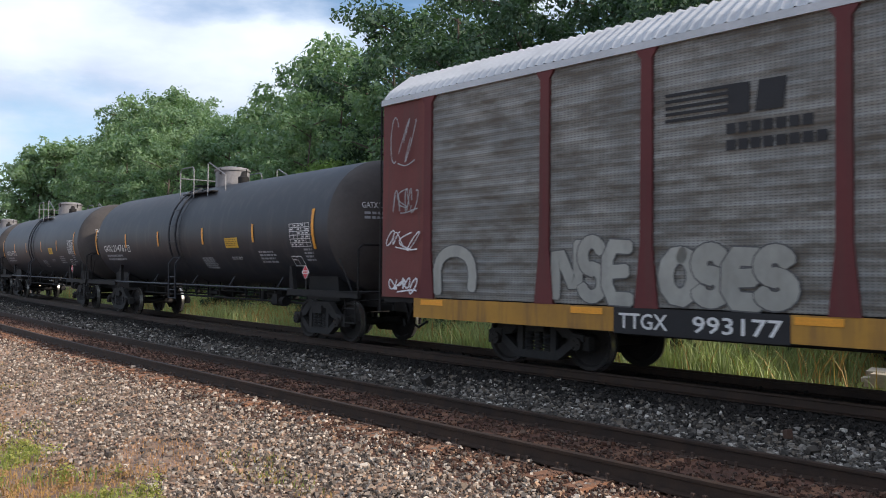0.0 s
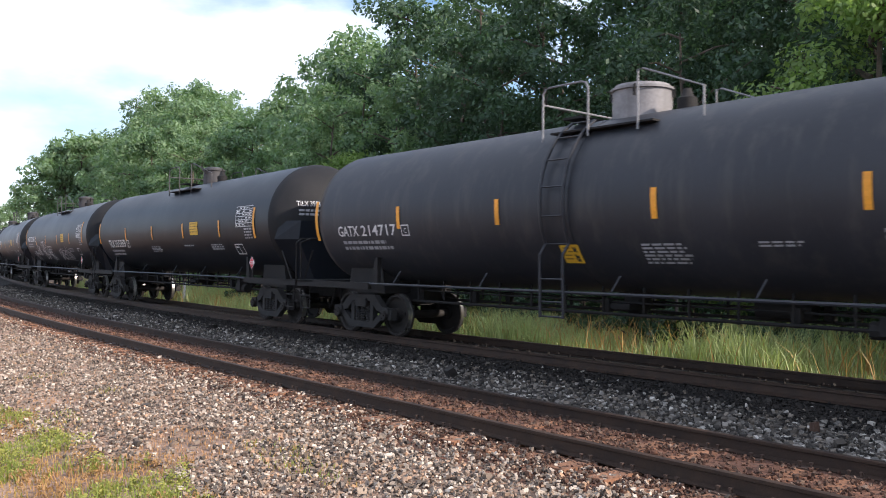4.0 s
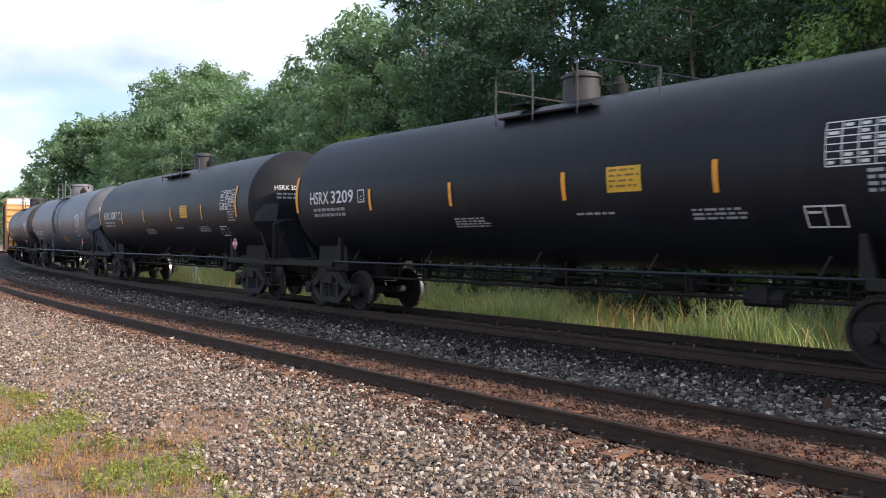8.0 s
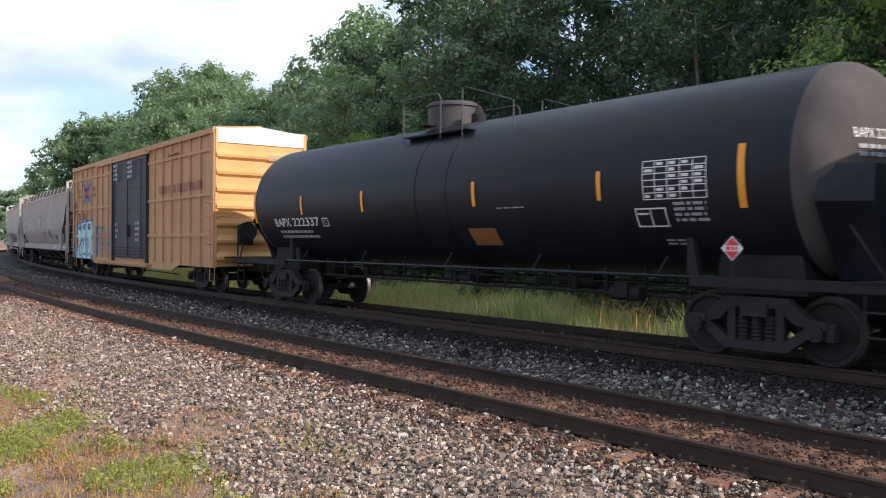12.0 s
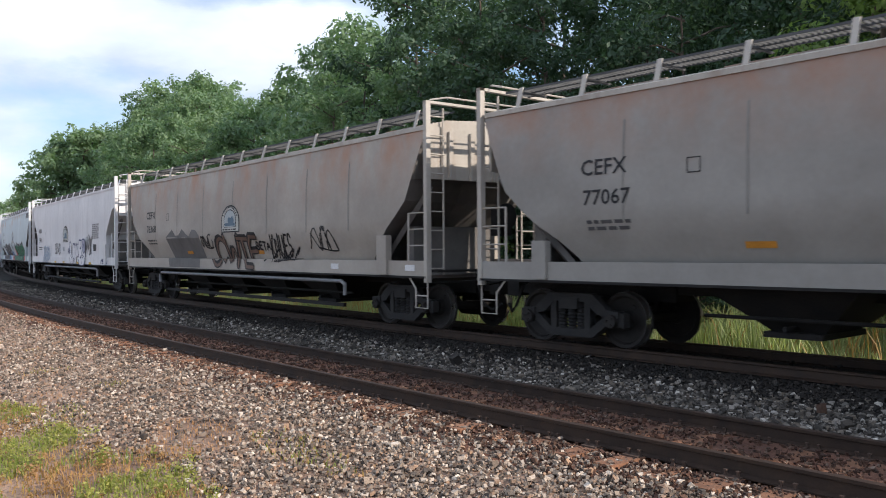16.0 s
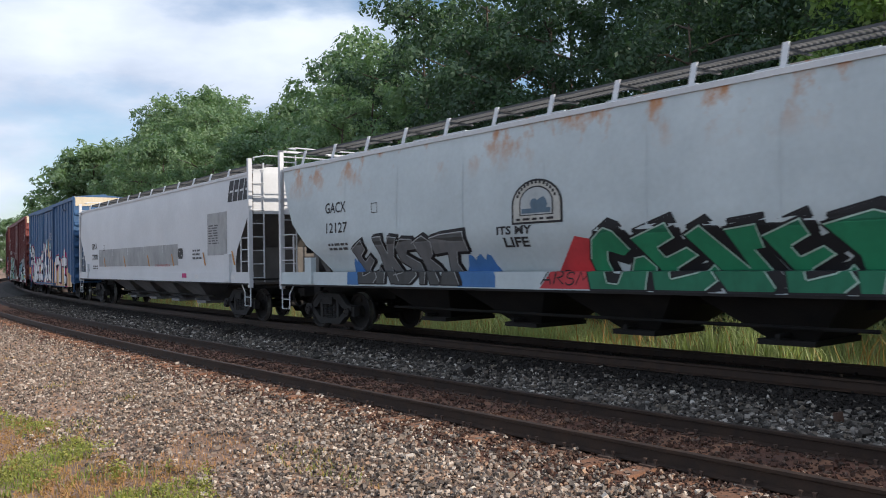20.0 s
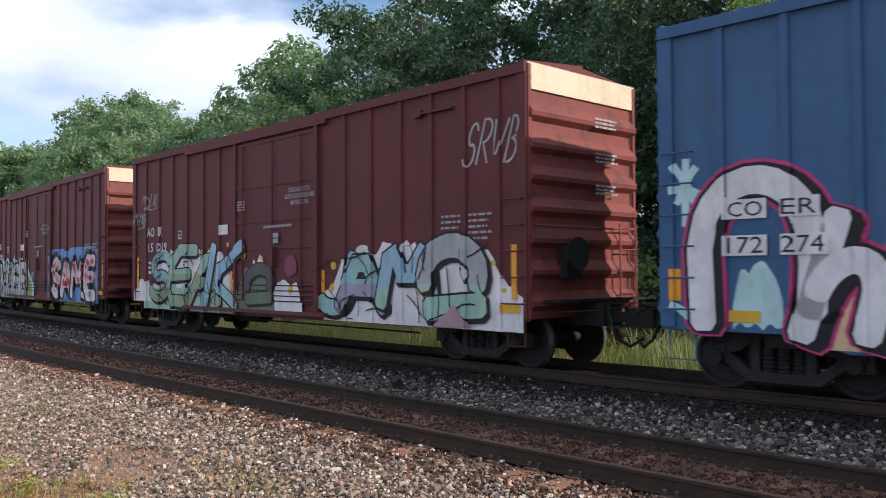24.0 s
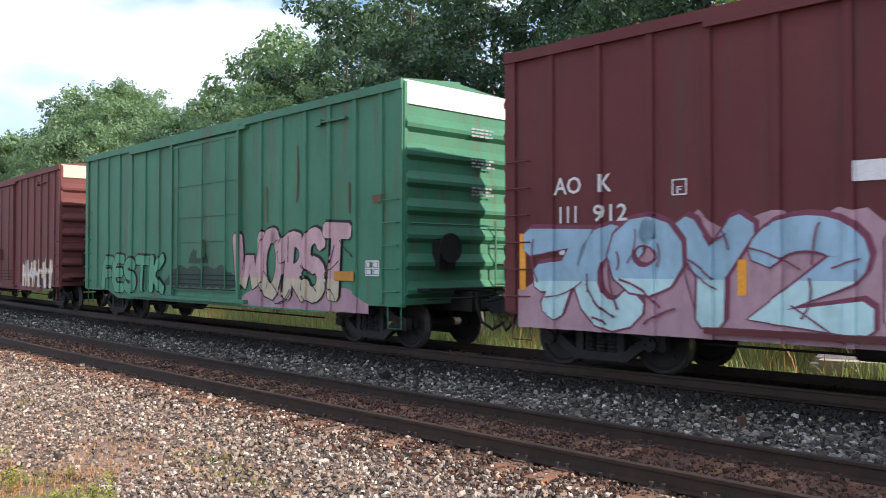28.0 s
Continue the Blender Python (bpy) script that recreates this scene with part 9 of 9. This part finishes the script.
def build_ballast():
    p, s, o, rng = scatter(1, -6.5, 46, -6.6, -0.85, 950, fade=8.0)
    grassy = np.array([max(verge(a, b) * 1.05, soil(a, b) * 0.8) for a, b in zip(s, o)])
    keep = rng.random(len(p)) > grassy
    p, s, o = p[keep], s[keep], o[keep]
    size = rng.gamma(4.0, 0.0060, len(p)) + 0.016
    p[:, 2] += size * 0.1 + 0.04 * rng.random(len(p))
    # rust from the rail colours the stones beside it
    red = rng.random(len(p)) < np.clip(1.25 - (-0.85 - o) / 0.75, 0, 1) * 0.8
    stone_mass("ballast_shoulder", "loose grey and tan ballast stones beside track", p[~red], size[~red], M_STONE, 2)
    stone_mass("rusty_shoulder_stones", "rust-stained stones along the near rail", p[red], size[red] * 0.8, M_STONE_RED, 12)
    p, s, o, rng = scatter(3, -6.5, 42, -1.05, 1.12, 420, fade=14.0)
    keep = np.abs(np.abs(o) - RAIL) > 0.1
    # the ties show as bare strips between the stones
    keep &= rng.random(len(p)) < np.where(np.abs(o) < 0.6, 0.72, 0.6)
    p, o = p[keep], o[keep]
    size = rng.gamma(4.0, 0.0060, len(p)) + 0.012
    p[:, 2] += 0.03 * rng.random(len(p)) + 0.005
    stone_mass("track_bed_stones", "reddish dirty stones between the near rails", p, size, M_STONE_RED, 4)
    p, s, o, rng = scatter(5, -6.5, 60, 0.95, 3.35, 640, fade=9.0)
    size = rng.gamma(5.0, 0.0074, len(p)) + 0.016
    p[:, 2] += size * 0.12 + 0.02 * rng.random(len(p))
    # towards the train the stones take the dark tone that holds its shade
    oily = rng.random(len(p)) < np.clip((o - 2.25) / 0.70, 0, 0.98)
    stone_mass("ballast_between_tracks", "grey ballast stones between the two tracks, shadow in their tone", p[~oily], size[~oily], M_STONE_DARK, 6)
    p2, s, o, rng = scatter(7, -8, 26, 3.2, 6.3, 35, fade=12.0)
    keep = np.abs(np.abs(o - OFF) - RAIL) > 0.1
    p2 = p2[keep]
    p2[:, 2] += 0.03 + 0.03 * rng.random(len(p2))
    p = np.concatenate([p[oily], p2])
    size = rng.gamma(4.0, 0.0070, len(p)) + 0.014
    stone_mass("far_track_bed_stones", "dark oily stones with the train's shade in their tone", p, size, M_STONE_BLACK, 8)
    # a few larger stones that stand out
    for k, (x, y, z, d, m, lab) in enumerate(((4.0, 9.65, -0.15, 0.21, M_STONE_RED, "orange-brown block of stone lying on ballast"), (-0.25, 14.0, -0.15, 0.26, M_STONE_BLACK, "large dark stone lying on ballast"),
                                              (-6.9, 22.6, -0.15, 0.3, M_STONE_BLACK, "large dark stone lying on ballast"))):
        ob = stone_mass("stone", lab, np.array([(0.0, 0.0, 0.0)]), np.array([d]), m, 40 + k)
        tagged(ob, lab, "stone", kind="thing")
        ob.location = (x, y, z + d * 0.25)


VERGE = [(-6, -3.3), (4.0, -3.3), (5.5, -3.75), (6.8, -3.7), (8.3, -3.8), (9.2, -4.0), (10.1, -4.1), (12.5, -4.12), (14.3, -4.4), (20, -4.6), (45, -4.6)]


def verge(s, o):
    """Share of grass at a spot of the near verge."""
    k = (lerp_table(VERGE, s) - o) * 1.9 + 0.9 * noise.noise((s * 0.9, o * 0.9, 1.0))
    return max(0.0, min(1.0, k))


# oily dark stone; the shade under the train is in its tone too
M_STONE_BLACK = surface("oily_ballast_stone", (0.009, 0.008, 0.007), (0.032, 0.026, 0.022), 0.9, grain=60, island=0.8, bump=0.3)
build_ballast()


# ---- grass ----
def blades(name, label, spots, height, width, material, seed, category="grass"):
    """Bent blades of grass as narrow two-part strips, joined into one object."""
    rng = np.random.default_rng(seed)
    n = len(spots)
    a = rng.uniform(0, 6.283, n)
    h = height * rng.uniform(0.5, 1.15, n)
    lean = rng.normal(0, 0.36, (n, 2)) * h[:, None]
    w = np.stack([np.cos(a), np.sin(a)], 1) * (width * rng.uniform(0.6, 1.3, n))[:, None]
    z = np.zeros((n, 1))
    b0 = np.concatenate([spots[:, :2] - w / 2, spots[:, 2:] - 0.02], 1)
    b1 = np.concatenate([spots[:, :2] + w / 2, spots[:, 2:] - 0.02], 1)
    m0 = np.concatenate([spots[:, :2] + lean * 0.4 - w * 0.4, spots[:, 2:] + h[:, None] * 0.6], 1)
    m1 = np.concatenate([spots[:, :2] + lean * 0.4 + w * 0.4, spots[:, 2:] + h[:, None] * 0.6], 1)
    t0 = np.concatenate([spots[:, :2] + lean - w * 0.06, spots[:, 2:] + h[:, None]], 1)
    t1 = np.concatenate([spots[:, :2] + lean + w * 0.06, spots[:, 2:] + h[:, None]], 1)
    v = np.stack([b0, b1, m1, m0, m0, m1, t1, t0], 1).reshape(-1, 3)
    return thing(name, label, category, kind="stuff", data=quads_mesh(name, v, material))


M_WEED = leaf_material("weed_leaves", (0.20, 0.22, 0.05), (0.52, 0.48, 0.15), 0.35)
M_STRAW = leaf_material("orange_straw", (0.30, 0.15, 0.07), (0.55, 0.34, 0.17), 0.2)
M_WEED_DRY = leaf_material("dry_weed_leaves", (0.22, 0.115, 0.055), (0.52, 0.33, 0.15), 0.3)


def weed_tufts(name, label, spots, leaves, leaf, radius, material, seed):
    """Tufts of small upright leaves, each tuft a few clumps on one stem."""
    rng = np.random.default_rng(seed)
    n = len(spots)
    tall = rng.uniform(0.5, 1.5, n)
    centres = np.concatenate([spots + np.stack([rng.normal(0, radius * 0.6, n), rng.normal(0, radius * 0.6, n), radius * tall * f], 1) for f in (0.4, 1.0, 1.7)])
    radii = np.concatenate([radius * tall * f for f in (1.0, 0.85, 0.55)])
    thing(name, label, "weeds", kind="stuff", data=quads_mesh(name, leaf_cloud(centres, radii, n * leaves, leaf, rng, 1.1), material))


def build_grass():
    p, s, o, rng = scatter(21, -14, 62, 6.3, 13.5, 170, fade=30.0)
    lush = np.array([noise.noise((a * 0.35, b * 0.35, 5.0)) for a, b in zip(s, o)])
    keep = rng.random(len(p)) < 0.65 + 0.6 * lush
    blades("tall_grass", "tall sunlit green grass beyond the train", p[keep], np.clip(0.60 + 0.75 * lush[keep], 0.3, 0.95), 0.02, M_GRASS, 22)
    p, s, o, rng = scatter(23, -14, 62, 6.2, 13.0, 10, fade=40.0)
    blades("seeding_grass", "pale dry seed stalks in tall grass", p, 0.85, 0.02, M_DRY, 24)
    p, s, o, rng = scatter(25, 0, 30, -8.4, -2.4, 700, fade=10.0)
    g = np.array([verge(a, b) for a, b in zip(s, o)])
    lush = np.array([noise.noise((a * 1.1, b * 1.1, 15.0)) for a, b in zip(s, o)])
    k = rng.random(len(p))
    blades("verge_grass", "short yellow-green grass at gravel edge", p[(k < (g - 0.1) * 0.7) & (lush > -0.1)], 0.125, 0.009, M_GRASS2, 26)
    blades("dry_verge_grass", "dry straw-coloured grass at gravel edge", p[(k > 0.72) & (g > 0.02) & (lush < 0.12)], 0.07, 0.009, M_DRY, 27)
    # low bushy weeds: tufts of small leaves, green inside the verge and rusty where they dry out
    pick = (k < 0.09) & (g > 0.3) & (lush > -0.08)
    weed_tufts("verge_weeds", "low bushy yellow-green weeds at gravel edge", p[pick], 20, 0.020, 0.05, M_WEED, 41)
    pick = (k > 0.09) & (k < 0.15) & (g > 0.02) & (lush < 0.16)
    weed_tufts("dry_weeds", "drying rust-brown weeds at gravel edge", p[pick], 16, 0.018, 0.045, M_WEED_DRY, 42)
    # straw on the bare patches of the shoulder
    p, s, o, rng = scatter(33, 3, 24, -5.0, -2.4, 420, fade=8.0)
    bare = np.array([soil(a, b) for a, b in zip(s, o)])
    blades("straw", "flattened orange straw on bare patches of gravel", p[rng.random(len(p)) < (bare - 0.25)], 0.05, 0.010, M_STRAW, 34)
    # sparse weeds in the gravel
    p, s, o, rng = scatter(28, 3, 40, -5.2, -2.4, 110)
    w = np.array([noise.noise((a * 0.9, b * 0.9, 9.0)) for a, b in zip(s, o)])
    blades("gravel_weeds", "thin scattered dry weeds growing through gravel", p[w > 0.36], 0.08, 0.012, M_DRY, 29)
    blades("green_gravel_weeds", "thin scattered green weeds growing through gravel", p[w > 0.43], 0.09, 0.012, M_GRASS2, 30)


build_grass()


# ---- small things beyond the train ----
def marker_post():
    x, y, h = on_line(35.2, 7.0)
    t = thing("marker_post", "white wooden marker post standing in the grass", "post")
    g = Geo().hexa([(-0.06, -0.06, -0.2), (0.06, -0.06, -0.2), (0.06, 0.06, -0.2), (-0.06, 0.06, -0.2)], [(-0.05, -0.05, 1.32), (0.05, -0.05, 1.32), (0.05, 0.05, 1.32), (-0.05, 0.05, 1.32)])
    part("post", g, plain("white_post_paint", (0.7, 0.7, 0.68), 0.7), t)
    part("cap", Geo().hexa([(-0.06, -0.06, 1.32), (0.06, -0.06, 1.32), (0.06, 0.06, 1.32), (-0.06, 0.06, 1.32)], [(-0.02, -0.02, 1.4), (0.02, -0.02, 1.4), (0.02, 0.02, 1.4), (-0.02, 0.02, 1.4)]), plain("post_cap_paint", (0.6, 0.6, 0.58), 0.7), t)
    t.matrix_basis = pose(x, y, -0.4, 1.5, 0, math.degrees(h))


def old_planks():
    """A low stack of bleached boards on two bearers."""
    x, y, h = on_line(3.35, 7.5)
    t = thing("plank_stack", "low stack of bleached pale boards in the grass", "planks")
    wood = surface("bleached_plank_wood", (0.50, 0.44, 0.35), (0.66, 0.60, 0.50), 0.8, big=3, grain=25, bump=0.3)
    r = random.Random(6)
    for k in (-0.6, 0.6):
        part("bearer", Geo().box(k - 0.07, k + 0.07, -0.45, 0.45, 0.0, 0.30), wood, t)
    for lay in range(3):
        for k in range(3):
            a, w = r.uniform(-0.12, 0.12), r.uniform(0.13, 0.16)
            part("plank", Geo().hexa([(-0.95, -w, 0), (0.95, -w, 0), (0.95, w, 0), (-0.95, w, 0)], [(-0.95, -w + 0.01, 0.07), (0.95, -w + 0.005, 0.07), (0.95, w - 0.01, 0.07), (-0.95, w - 0.005, 0.07)]), wood, t).matrix_basis = pose(a, -0.32 + 0.32 * k, 0.302 + 0.075 * lay, 0, 0, r.uniform(-3, 3))
    t.matrix_basis = pose(x, y, ground_z(7.5) - 0.02, 0, 0, math.degrees(h) + 8)


marker_post()
old_planks()


def motions():
    for c, mid, half, shift in CARS:
        walk(c, [(t, car_pose(mid - shift / (1 + TK * OFF), half, t) @ pose(-shift, 0, 0)) for t in ROW_TIMES])
    # wheels roll while their car is near
    mids = {c: mid for c, mid, half, shift in CARS}
    for w, dx, car in WHEELSETS:
        times = [k / 30 for k in range(841) if -16 < mids[car] - run_at(k / 30) < 34]
        rows = [(t, pose(dx, 0, R_WHEEL, 0, math.degrees((run_at(t) % 1000) / R_WHEEL), 0)) for t in times]
        if not rows:
            continue
        if rows[0][0] > 0:
            rows.insert(0, (0.0, rows[0][1]))
        if rows[-1][0] < 28:
            rows.append((28.0, rows[-1][1]))
        walk(w, rows)


motions()
